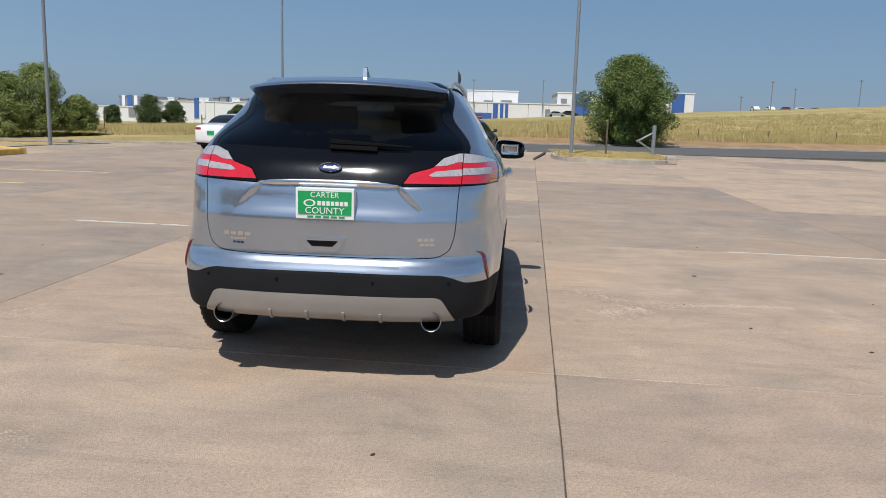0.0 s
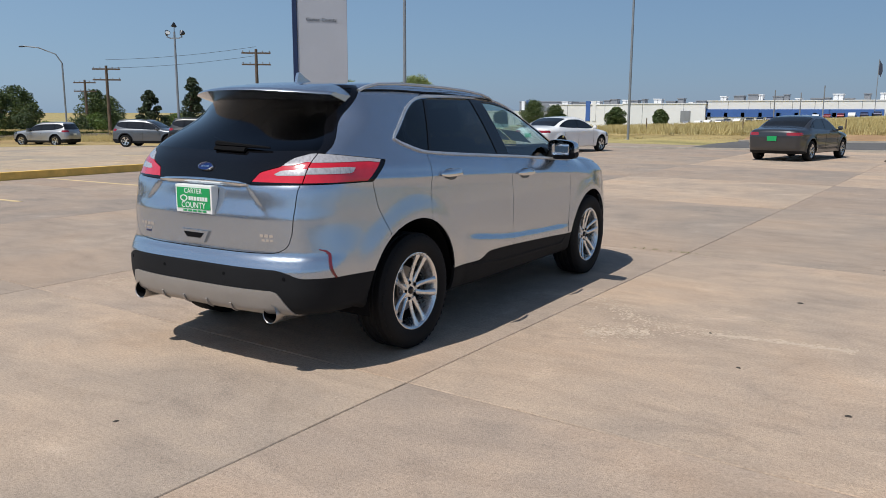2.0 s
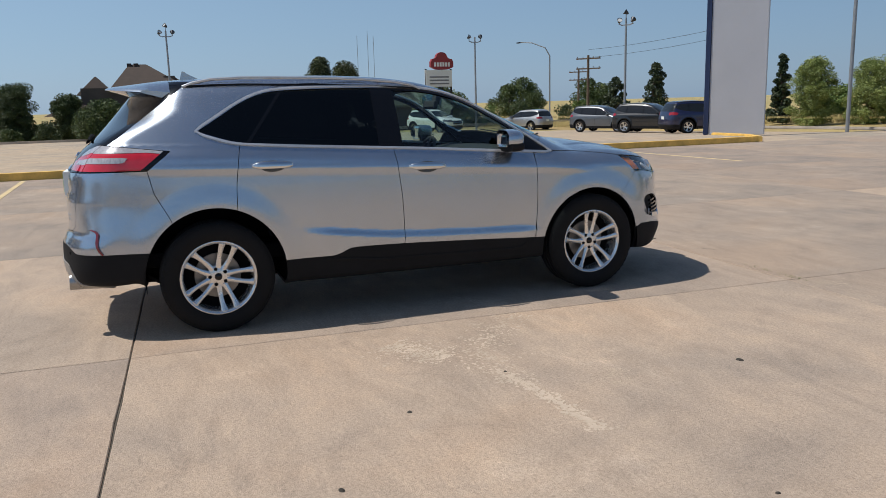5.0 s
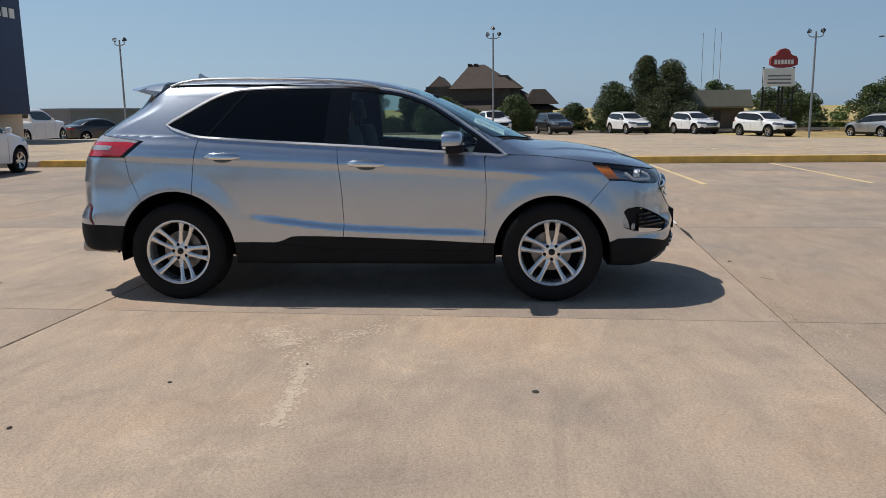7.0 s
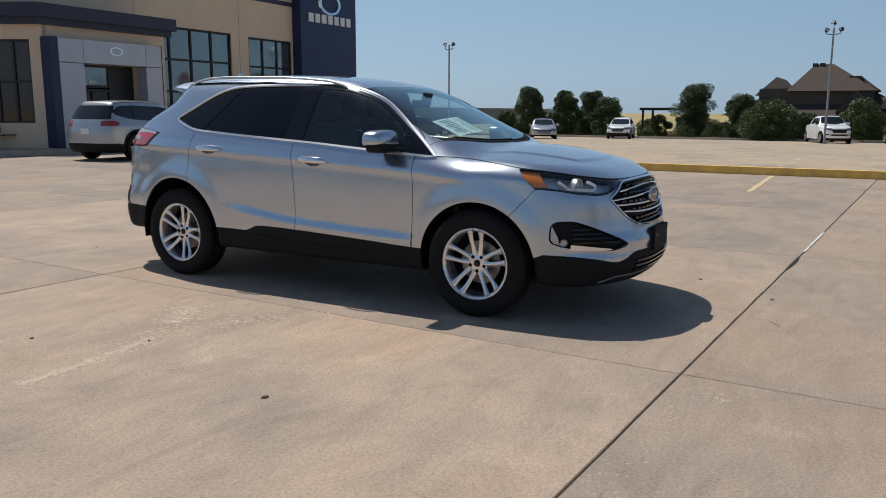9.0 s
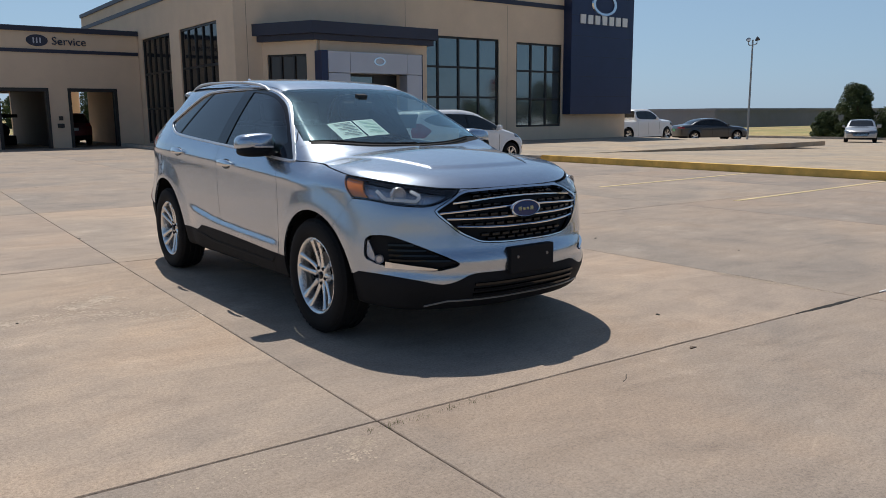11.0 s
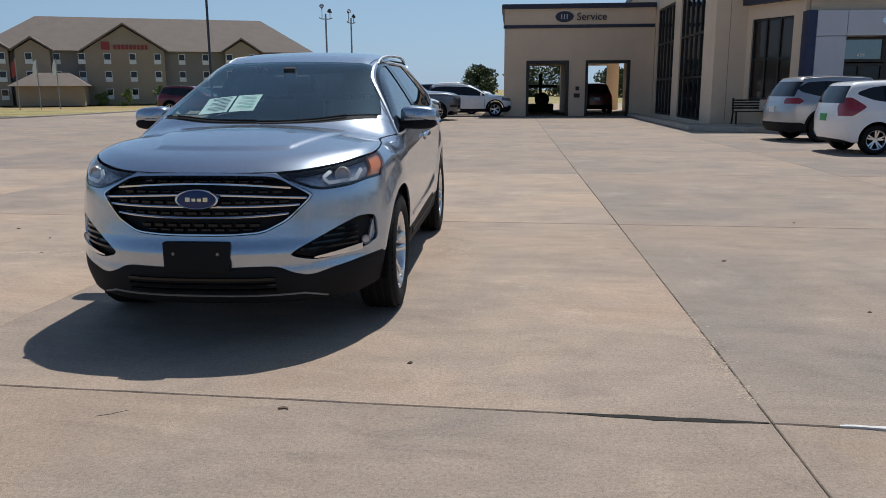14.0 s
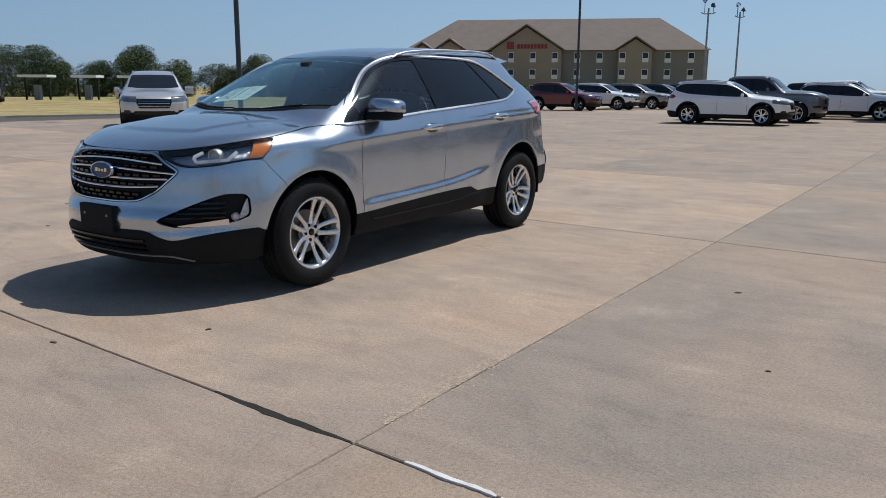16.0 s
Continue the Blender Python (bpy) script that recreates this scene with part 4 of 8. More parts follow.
for s in (1, -1):
    side = (lambda k: k) if s > 0 else (lambda k: k.mirrored())
    # head lamp: a dark bowl with a projector, a light guide and an amber corner, under a clear lens
    lamp = side(head_lamp.moved(-0.045)).mesh("head_lamp", LAMP_BOWL, suv, "head lamp with clear lens and amber corner", 0)
    amber, _ = head_lamp.moved(-0.018).split(lambda x, y, z: y - 1.925 + (z - 0.895) * 0.85)
    side(amber).mesh("amber_reflector", LENS_AMBER, lamp, "amber corner reflector", 0.02)
    dark, _ = head_lamp.moved(-0.030).split(lambda x, y, z: x - 0.475)
    side(dark).mesh("lamp_mask", GLOSS_BLACK, lamp, "dark lamp mask", 0.015)
    edge, _ = head_lamp.moved(-0.004).split(lambda x, y, z: np.minimum(z - lamp_low(x) - 0.012, hood_z(y) - 0.010 - z))
    side(edge).mesh("lamp_bezel", GLOSS_BLACK, lamp, "black lamp bezel", 0.03)
    side(head_lamp).mesh("lamp_lens", LENS_CLEAR, lamp, "clear lamp lens", 0.004)
    c, n = on(1, 1, [(s * 0.725, 0, 0.936)], -0.02)
    m = Matrix.Translation(c[0]) @ Vector((s * 0.25, 1, 0)).to_track_quat("Z", "Y").to_matrix().to_4x4()
    bm = bmesh.new()
    lathe(bm, [(0.0, -0.012), (0.025, -0.010), (0.034, -0.004), (0.036, 0.006), (0.044, 0.010), (0.046, 0.0), (0.045, -0.03)], 24, m)
    smooth(part("projector", bm, LAMP_BOWL, lamp, "round projector lens"), 40)
    guide = path2([(s * 0.66, 0, 0.955), (s * 0.63, 0, 0.925), (s * 0.66, 0, 0.893), (s * 0.79, 0, 0.905), (s * 0.805, 0, 0.955)], 16)
    part("light_guide", skin_bar(1, 1, guide, 0.010, 0.005, -0.013), WHITE, lamp, "pale light guide")

    # fog recess: black pocket, grilles, an upright lamp and a silver trim
    pocket = side(fog.moved(-0.035)).mesh("fog_pocket", CLADDING, bumper_f, "black fog lamp pocket", 0)
    pts = path2([(s * 0.595, 0, 0.497), (s * 0.70, 0, 0.509), (s * 0.815, 0, 0.525)], 10)
    part("fog_trim", skin_bar(1, 1, pts, 0.013, 0.010, -0.010, 4, [0.25, 0.5, 0.65, 0.8, 0.9, 1, 1.1, 1.2, 1.3, 1.4]), CHROME, bumper_f, "silver fog lamp trim")
    glow, _ = fog.moved(-0.016).split(lambda x, y, z: 0.828 + (z - 0.50) * 0.18 - x)
    side(glow).mesh("fog_lamp", LAMP_BOWL, bumper_f, "upright clear fog lamp", 0.015)
    c, n = on(1, 1, [(s * 0.838, 0, 0.552)], -0.012)
    bm = bmesh.new()
    lathe(bm, [(0.0, 0.004), (0.018, 0.002), (0.022, -0.004), (0.026, 0.006), (0.028, -0.002)], 20, Matrix.Translation(c[0]) @ Vector((s * 0.6, 1, 0)).to_track_quat("Z", "Y").to_matrix().to_4x4())
    smooth(part("fog_bulb", bm, LENS_WHITE, bumper_f, "small round fog lens"), 40)
    for dz in range(4):
        z = 0.55 + dz * 0.03
        part("fog_slat", skin_bar(1, 1, lines((s * (0.53 + dz * 0.055), 0, z), (s * 0.805, 0, z), 8), 0.006, 0.008, -0.022), GLOSS_BLACK, bumper_f)

    # bright surround of the side windows
    ring_pts = path2([(0, y, z) for y, z in [*DLO, DLO[0]]], 90)
    part("window_surround", skin_bar(0, s, ring_pts, 0.0085, 0.006, 0.003), RAIL, suv, "thin chrome window surround")
    # mirror
    bm = bmesh.new()
    lathe(bm, [(0.0, -1), (0.5, -0.96), (0.82, -0.75), (0.97, -0.35), (1.0, 0.1), (0.97, 0.5), (0.94, 0.62)], 28)
    for v in bm.verts:
        x, y, z = v.co
        sx = math.copysign(abs(x) ** 0.6, x)
        sy = math.copysign(abs(y) ** 0.6, y)
        v.co = Vector((s * (0.985 + sx * 0.132), 0.70 - z * 0.085 + (0.5 + 0.5 * sx) * -0.02, 1.200 + sy * 0.072 - sx * 0.008))
    for v in bm.verts:
        if v.co.z < 1.185:
            v.co.z = 1.185 + (v.co.z - 1.185) * 0.45
    bmesh.ops.recalc_face_normals(bm, faces=bm.faces)
    mirror = smooth(part("door_mirror", bm, SILVER, suv, "silver door mirror with black foot"), 60)
    bm = bmesh.new()
    lathe(bm, [(0.0, -1), (0.5, -0.96), (0.82, -0.75), (0.96, -0.35), (0.98, 0.1), (0.95, 0.55), (0.0, 0.5)], 28)
    for v in bm.verts:
        x, y, z = v.co
        v.co = Vector((s * (0.985 + math.copysign(abs(x) ** 0.75, x) * 0.128), 0.70 - z * 0.08, 1.150 + math.copysign(abs(y) ** 0.7, y) * 0.042))
    bmesh.ops.recalc_face_normals(bm, faces=bm.faces)
    smooth(part("lower_shell", bm, CLADDING, mirror, "black lower shell"), 60)
    part("mirror_arm", bar([(s * 0.85, 0.78, 1.125), (s * 0.90, 0.745, 1.132), (s * 0.96, 0.72, 1.14)], 0.035, 0.022, sides=8), CLADDING, mirror, "black mirror foot")
    bm = bmesh.new()
    add_box(bm, s * 0.905, s * 1.065, 0.645, 0.650, 1.145, 1.240, 0.02)
    part("mirror_glass", bm, surface("mirror_face", (0.8, 0.82, 0.85), 0.03, 1.0, 0.02) if s > 0 else bpy.data.materials["mirror_face"], mirror, "mirror glass")
    part("indicator_strip", bar([(s * 0.89, 0.785, 1.178), (s * 1.0, 0.78, 1.180), (s * 1.09, 0.735, 1.182)], 0.004, 0.006), LENS_WHITE, mirror, "clear indicator strip")

    # door handles with their pockets
    for y0, y1, z, dr in ((-1.16, -0.894, 1.098, doors_r), (-0.079, 0.195, 1.037, doors_f)):
        d = dr[0] if s > 0 else dr[1]
        pts = lines((0, y0, z), (0, y1, z - 0.004), 12)
        prof = [0.35, 0.75, 0.95, 1, 1, 1, 1, 1, 1, 0.95, 0.75, 0.35]
        p, n = on(0, s, pts, 0.0)
        arch = [0.010 + 0.026 * math.sin(math.pi * i / 11) ** 0.6 for i in range(12)]
        p = [a + Vector((s, 0, 0.15)) * k for a, k in zip(p, arch)]
        smooth(part("door_handle", bar(p, 0.027, 0.013, n, 10, prof), CHROME, d, "chrome door handle"), 60)
        # the pocket's shade is painted: a flat disc of darker silver
        c, n = on(0, s, [(0, (y0 + y1) / 2, z - 0.006)], -0.001)
        bm = bmesh.new()
        lathe(bm, [(0.0, 0.002), (0.6, 0.0022), (0.9, 0.003), (1.0, 0.0)], 24, Matrix.Translation(c[0]) @ n[0].to_track_quat("Z", "Y").to_matrix().to_4x4() @ Matrix.Diagonal((0.085, 0.040, 1, 1)))
        smooth(part("handle_pocket", bm, surface("shaded_silver", (0.12, 0.125, 0.13), 0.35, 0.6) if "shaded_silver" not in bpy.data.materials else bpy.data.materials["shaded_silver"], d, "shaded handle pocket"))

    # roof rail with its feet
    ys = [0.14, 0.08, -0.05, -0.3, -0.6, -0.9, -1.15, -1.35, -1.47, -1.54]
    top, _ = on(2, 1, [(s * (0.600 - 0.03 * max(0, -0.9 - y)), y, 0) for y in ys])
    lift = [0.0, 0.020, 0.036, 0.044, 0.046, 0.046, 0.044, 0.038, 0.020, 0.0]
    rail = smooth(part("roof_rail", bar([a + Vector((0, 0, k)) for a, k in zip(top, lift)], 0.014, 0.011, sides=8), RAIL, suv, "raised satin silver roof rail"), 60)
    part("rail_base", bar([a + Vector((0, 0, 0.002)) for a in top], 0.010, 0.004), CLADDING, rail, "black rail base")

    # rear bumper: side reflector, exhaust tip, parking sensors
    pts = path2([(s * 0.80, 0, 0.735), (s * 0.835, 0, 0.72), (s * 0.868, 0, 0.575)], 8)
    part("reflector", skin_bar(1, -1, pts, 0.0085, 0.006, 0.002, 4, [0.25, 0.7, 1, 1, 1, 1, 0.9, 0.7]), LENS_DARK, bumper_r, "slim dark red reflector")
    m = Matrix.Translation((s * 0.572, -2.275, 0.362)) @ pose(0, 0, 0, 86, 0, 0)
    bm = bmesh.new()
    lathe(bm, [(0.050, -0.2), (0.052, 0.0), (0.056, 0.072), (0.0535, 0.078), (0.0495, 0.075)], 32, m)
    smooth(part("exhaust_tip", bm, STEEL_TIP, suv, "round chrome exhaust tip"), 50)
    bm = bmesh.new()
    lathe(bm, [(0.0, -0.12), (0.047, -0.12), (0.0493, 0.074)], 24, m)
    part("exhaust_bore", bm, DARK, suv, "dark exhaust bore")
    for x in (0.26, 0.66):
        bm = bmesh.new()
        c, n = on(1, -1, [(s * x, 0, 0.575)], 0)
        lathe(bm, [(0.0, 0.003), (0.009, 0.003), (0.011, -0.002)], 12, Matrix.Translation(c[0]) @ n[0].to_track_quat("Z", "Y").to_matrix().to_4x4())
        part("parking_sensor", bm, DARK, bumper_r, "round black parking sensor")
    # arch liner and a soft lip round the arch
    for ay, az, r in ((AXLE, 0.37, 0.43), (-AXLE, 0.385, 0.455)):
        bm = bmesh.new()
        n = 30
        ring = [(ay + (r + 0.006) * math.cos(math.radians(-11 + 202 * i / n)), az + (r + 0.006) * math.sin(math.radians(-11 + 202 * i / n))) for i in range(n + 1)]
        rows_ = [[bm.verts.new((s * x, a, b)) for a, b in ring] for x in (0.50, 0.70, 0.915)]
        for p, q in zip(rows_, rows_[1:]):
            for i in range(n):
                bm.faces.new((p[i], p[i + 1], q[i + 1], q[i]))
        cap = [bm.verts.new((s * 0.50, a, b)) for a, b in ring]
        bm.faces.new(cap)
        part("arch_liner", bm, DARK, suv, "black wheel arch liner")

# grille: black mesh, chrome ring and bars, blue oval
mesh_back = grille.moved(-0.040).both().mesh("grille", CLADDING, suv, "black grille with bright bars and chrome surround", 0)
ring, _ = grille.moved(0.004).split(lambda x, y, z: -grille_o(x, z) - 0.010)
ring.both().mesh("grille_surround", CHROME, mesh_back, "chrome grille surround", 0.02)
def grille_half(z):
    xs = np.linspace(0, 0.6, 400)
    inside = xs[grille_o(xs, np.full(400, z)) < -0.012]
    return inside.max() if len(inside) else 0.0
for z, bow in ((0.898, 0.030), (0.842, 0.022), (0.780, -0.004), (0.722, -0.022)):
    w = grille_half(z - bow * 0.3)
    zs = lambda x: z - bow * (x / 0.5) ** 2 * 0.9 + 0.004
    w = min(w, max(x for x in np.linspace(0.05, 0.56, 200) if grille_o(np.array([x]), np.array([zs(x)]))[0] < -0.010))
    pts = [(x, 0, zs(x)) for x in np.linspace(-w, w, 30)]
    smooth(part("grille_bar", skin_bar(1, 1, pts, 0.0065, 0.007, -0.008, 6), CHROME, mesh_back, "bright grille bar"), 40)
for row, z in enumerate((0.925, 0.87, 0.81, 0.751, 0.69, 0.665)):
    w = grille_half(z) - 0.02
    k = int(w / 0.075)
    for i in range(-k, k + 1):
        x = i * 0.075 + (0.037 if row % 2 else 0)
        if abs(x) + 0.03 > w:
            continue
        p, n = on(1, 1, [(x, 0, z)], -0.028)
        bm = bmesh.new()
        add_box(bm, -0.026, 0.026, -0.012, 0.012, -0.009, 0.009, 0.003, Matrix.Translation(p[0]) @ pose(0, 0, 0, -10, 0, -math.degrees(math.atan2(n[0].x, n[0].y))))
        part("grille_cell", bm, GLOSS_BLACK, mesh_back)


def oval(name, c, normal, a, b, parent):
    """A blue oval emblem with a bright rim and a pale flourish."""
    m = Matrix.Translation(c) @ Vector(normal).to_track_quat("Y", "Z").to_matrix().to_4x4()
    bm = bmesh.new()
    lathe(bm, [(0, 0.010), (0.6, 0.0095), (0.9, 0.007), (0.92, 0.0)], 40, m @ pose(0, 0, 0, -90, 0, 0) @ Matrix.Diagonal((a, b, 1, 1)))
    ob = smooth(part(name, bm, BADGE_BLUE, parent, "blue oval emblem with bright rim"), 30)
    bm = bmesh.new()
    lathe(bm, [(0.90, 0.004), (0.90, 0.012), (0.95, 0.014), (1.0, 0.011), (1.02, 0.0)], 40, m @ pose(0, 0, 0, -90, 0, 0) @ Matrix.Diagonal((a, b, 1, 1)))
    smooth(part("emblem_rim", bm, CHROME, ob), 40)
    bm = bmesh.new()
    for x, z, w, h in ((-0.42, 0.0, 0.22, 0.26), (-0.14, -0.04, 0.18, 0.18), (0.12, -0.04, 0.18, 0.18), (0.40, 0.0, 0.22, 0.26)):
        add_box(bm, a * (-x - w / 2), a * (-x + w / 2), 0.0085, 0.0115, b * (z - h / 1.2), b * (z + h / 1.2), 0.0, m)
    part("emblem_mark", bm, CHROME, ob, "pale plain strokes")
    return ob


p, n = on(1, 1, [(0, 0, 0.822)], 0.004)
oval("front_emblem", p[0], (0, 1, 0.08), 0.117, 0.052, mesh_back)
p, n = on(1, -1, [(0, 0, 1.168)], 0.002)
oval("rear_emblem", p[0], n[0], 0.062, 0.027, tailgate)

# front plate holder and lower intake
bm = bmesh.new()
add_box(bm, -0.178, 0.178, 2.405, 2.455, 0.445, 0.606, 0.008)
holder = part("plate_holder", bm, CLADDING, bumper_f, "empty black number plate holder")
for x in (-0.12, 0.12):
    bm = bmesh.new()
    lathe(bm, [(0, 0.004), (0.008, 0.004), (0.010, 0)], 12, pose(x, 2.455, 0.545, -90, 0, 0))
    part("holder_bolt", bm, STEEL, bumper_f, "bright bolt")
for i in range(3):
    z = 0.405 - i * 0.032
    part("intake_slat", skin_bar(1, 1, lines((-0.40, 0, z), (0.40, 0, z), 16), 0.007, 0.010, 0.004), GLOSS_BLACK, bumper_f)
pts = path2([(-0.64, 0, 0.275), (-0.54, 0, 0.306), (0.54, 0, 0.306), (0.64, 0, 0.275)], 24)
part("lower_strip", skin_bar(1, 1, pts, 0.004, 0.005, 0.002), GREY_PLASTIC, bumper_f, "thin grey chin strip")

# tailgate: spoiler, wiper, bright strip, handle, plate, badges
bm = bmesh.new()
nx = 24
rowsT, rowsB = [], []
for i in range(nx + 1):
    x = -0.588 + 1.176 * i / nx
    back = -2.04 + 0.80 * abs(x) ** 2.3
    t, _ = on(2, 1, [(x, -1.62, 0)])
    z0 = t[0].z
    tip = 1.634 - 0.085 * x * x
    rowsT.append([bm.verts.new((x, y, z)) for y, z in ((-1.62, z0 + 0.001), (-1.75, z0 * 0.6 + tip * 0.4 + 0.008), (back + 0.05, tip + 0.010), (back + 0.008, tip), (back, tip - 0.010))])
    rowsB.append([bm.verts.new((x, y, z)) for y, z in ((back + 0.03, tip - 0.020), (back + 0.08, tip - 0.034), (-1.58 - 0.26 * (1 - (x / 0.588) ** 2), tip - 0.075))])
for i in range(nx):
    a, b = rowsT[i] + rowsB[i], rowsT[i + 1] + rowsB[i + 1]
    for j in range(len(a) - 1):
        bm.faces.new((a[j], a[j + 1], b[j + 1], b[j]))
for r, q in ((rowsT[0], rowsB[0]), (rowsT[-1], rowsB[-1])):
    bm.faces.new(r + q)
bmesh.ops.recalc_face_normals(bm, faces=bm.faces)
spoiler = smooth(part("spoiler", bm, SILVER, tailgate, "silver roof spoiler"), 40)
p, n = on(1, -1, [(x, 0, 1.292 - 0.035 * max(0, x + 0.05)) for x in np.linspace(-0.02, 0.42, 14)], 0.018)
part("rear_wiper", bar(p, 0.011, 0.012, n, 6, [1.6, 1.6, 1.5, 1.4, 1.3, 1.2, 1.1, 1, 1, 0.9, 0.8, 0.7, 0.6, 0.4]), DARK, tailgate, "black rear wiper")
p, n = on(1, -1, [(x, 0, 1.272 - 0.03 * max(0, x)) for x in np.linspace(-0.02, 0.24, 8)], 0.012)
part("wiper_cover", bar(p, 0.020, 0.010, n, 6), DARK, tailgate, "black wiper cover")
pts = [(x, 0, 1.088 + 0.008 * math.cos(x / 0.37 * 1.57)) for x in np.linspace(-0.375, 0.375, 26)]
smooth(part("chrome_strip", skin_bar(1, -1, pts, 0.014, 0.010, 0.008, 8, [0.3, 0.7] + [1] * 22 + [0.7, 0.3]), CHROME, tailgate, "chrome strip above the plate"), 50)
bm = bmesh.new()
prism(bm, [(-0.145, 0.802), (0.105, 0.802), (0.062, 0.732), (-0.10, 0.732)], "y", -2.362, -2.340)
bezel = part("gate_handle_bezel", bm, SILVER, tailgate, "silver pull handle surround")
bm = bmesh.new()
prism(bm, [(-0.105, 0.788), (0.066, 0.788), (0.035, 0.758), (-0.075, 0.758)], "y", -2.366, -2.350)
part("gate_handle", bm, DARK, tailgate, "dark pull handle recess")
PL = -2.356
bm = bmesh.new()
add_box(bm, -0.164, 0.150, PL - 0.006, PL + 0.045, 0.903, 1.068, 0.004)
part("number_plate", bm, WHITE, tailgate, "green dealer plate in a pale frame")
bm = bmesh.new()
add_box(bm, -0.150, 0.136, PL - 0.009, PL - 0.004, 0.928, 1.052)
part("plate_face", bm, PLATE_GREEN, tailgate, "green plate face")
face = lambda x, z: Matrix.Translation((x, PL - 0.0095, z)) @ pose(0, 0, 0, 90, 0, 0)
words("plate_word", "CARTER", 0.042, WHITE, face(-0.007, 1.032), tailgate, 0.002)
words("plate_word", "COUNTY", 0.050, WHITE, face(-0.007, 0.948), tailgate, 0.002)
for i in range(7):
    part("plate_bar", box(-0.045 + i * 0.024, -0.027 + i * 0.024, PL - 0.011, PL - 0.008, 0.977, 1.000), WHITE, tailgate, "white bar of lettering")
bm = bmesh.new()
lathe(bm, [(0.7, 0.002), (0.7, 0.003), (1, 0.003), (1, 0.001)], 20, Matrix.Translation((-0.088, PL - 0.008, 0.989)) @ pose(0, 0, 0, 90, 0, 0) @ Matrix.Diagonal((0.032, 0.019, 1, 1)))
part("plate_ring", bm, WHITE, tailgate, "white oval ring")
for i in range(5):
    part("frame_bar", box(-0.10 + i * 0.042, -0.068 + i * 0.042, PL - 0.0085, PL - 0.005, 0.911, 0.921), PLATE_GREEN, tailgate, "green bar of lettering")
for x0, n, z, w, h, g in ((-0.575, 4, 0.806, 0.034, 0.020, 0.041), (-0.535, 5, 0.778, 0.016, 0.010, 0.019), (-0.520, 3, 0.757, 0.016, 0.010, 0.022), (0.488, 3, 0.806, 0.024, 0.018, 0.030), (0.500, 3, 0.780, 0.022, 0.014, 0.026)):
    for i in range(n):
        bm = bmesh.new()
        c, nn = on(1, -1, [(x0 + w / 2 + i * g, 0, z)], 0.001)
        add_box(bm, -w / 2, w / 2, -0.002, 0.002, -h / 2, h / 2, 0, Matrix.Translation(c[0]) @ nn[0].to_track_quat("-Y", "Z").to_matrix().to_4x4())
        part("badge_bar", bm, BADGE_BLUE if n == 3 and z < 0.77 else CHROME, tailgate, "small bright badge bar")
# skid plate ribs
for x in (-0.30, -0.10, 0.10, 0.30):
    part("skid_rib", skin_bar(1, -1, lines((x, 0, 0.36), (x, 0, 0.41), 4), 0.008, 0.007, 0.008), GREY_PLASTIC, bumper_r)

# sculpted ridge along the sill cladding
for s in (1, -1):
    pts = path2([(0, 0.86, 0.425), (0, 0.80, 0.375), (0, -0.30, 0.392), (0, -0.52, 0.418), (0, -0.72, 0.43)], 24)
    smooth(part("sill_ridge", skin_bar(0, s, pts, 0.013, 0.008, 0.001, 6, [0.3] + [1] * 22 + [0.3]), CLADDING, suv, "raised black sill ridge"), 50)

# roof aerial and washer jets
bm = bmesh.new()
t, _ = on(2, 1, [(0.05, -1.43, 0)])
z = t[0].z
prism(bm, [(-1.53, z - 0.01), (-1.51, z + 0.055), (-1.50, z + 0.060), (-1.47, z + 0.040), (-1.37, z - 0.01)], "x", 0.038, 0.062)
part("roof_fin", bm, SILVER, suv, "silver shark fin aerial")
for x0, x1 in ((0.62, 0.02), (0.0, -0.55)):
    p, n = on(2, 1, [(x0 + (x1 - x0) * i / 11, screen_base(x0 + (x1 - x0) * i / 11) - 0.030 - 0.02 * i / 11, 0) for i in range(12)], 0.006)
    part("windscreen_wiper", bar(p, 0.006, 0.006, n, 6), CLADDING, suv, "black windscreen wiper")
# papers behind the windscreen
for x0, x1, mat_ in ((0.30, 0.50, PAPER), (0.11, 0.285, PAPER)):
    bm = bmesh.new()
    g = [[bm.verts.new(on(2, 1, [(x0 + (x1 - x0) * i / 4, 1.08 - 0.235 * j / 4, 0)], -0.026)[0][0]) for i in range(5)] for j in range(5)]
    for j in range(4):
        for i in range(4):
            bm.faces.new((g[j][i], g[j][i + 1], g[j + 1][i + 1], g[j + 1][i]))
    sheet = part("window_sticker", bm, mat_, suv, "pale green sticker sheet behind the windscreen")
    bm = bmesh.new()
    for j in range(9):
        y = 1.05 - j * 0.022
        w = (0.8 if j % 3 else 0.5) * (x1 - x0) * 0.85
        q, nn = on(2, 1, [(x0 + 0.02, y, 0), (x0 + 0.02 + w, y, 0)], -0.021)
        sweep(bm, q, 0.003, 0.0006, nn)
    part("sticker_bars", bm, INK if x0 > 0.2 else surface("faint_print", (0.45, 0.58, 0.5), 0.8), suv, "bars of small print")

# cabin: floor, dashboard, wheel, seats, mirror
bm = bmesh.new()
add_box(bm, -0.80, 0.80, -2.15, 1.2, 0.45, 0.55, 0.02)
part("cabin_floor", bm, DARK, suv, "dark cabin floor")
bm = bmesh.new()
prism(bm, [(0.62, 0.60), (0.60, 0.98), (0.66, 1.06), (0.85, 1.09), (1.18, 1.09), (1.22, 0.7)], "x", -0.78, 0.78)
part("dashboard", bm, SEAT, suv, "dark dashboard")
bm = bmesh.new()
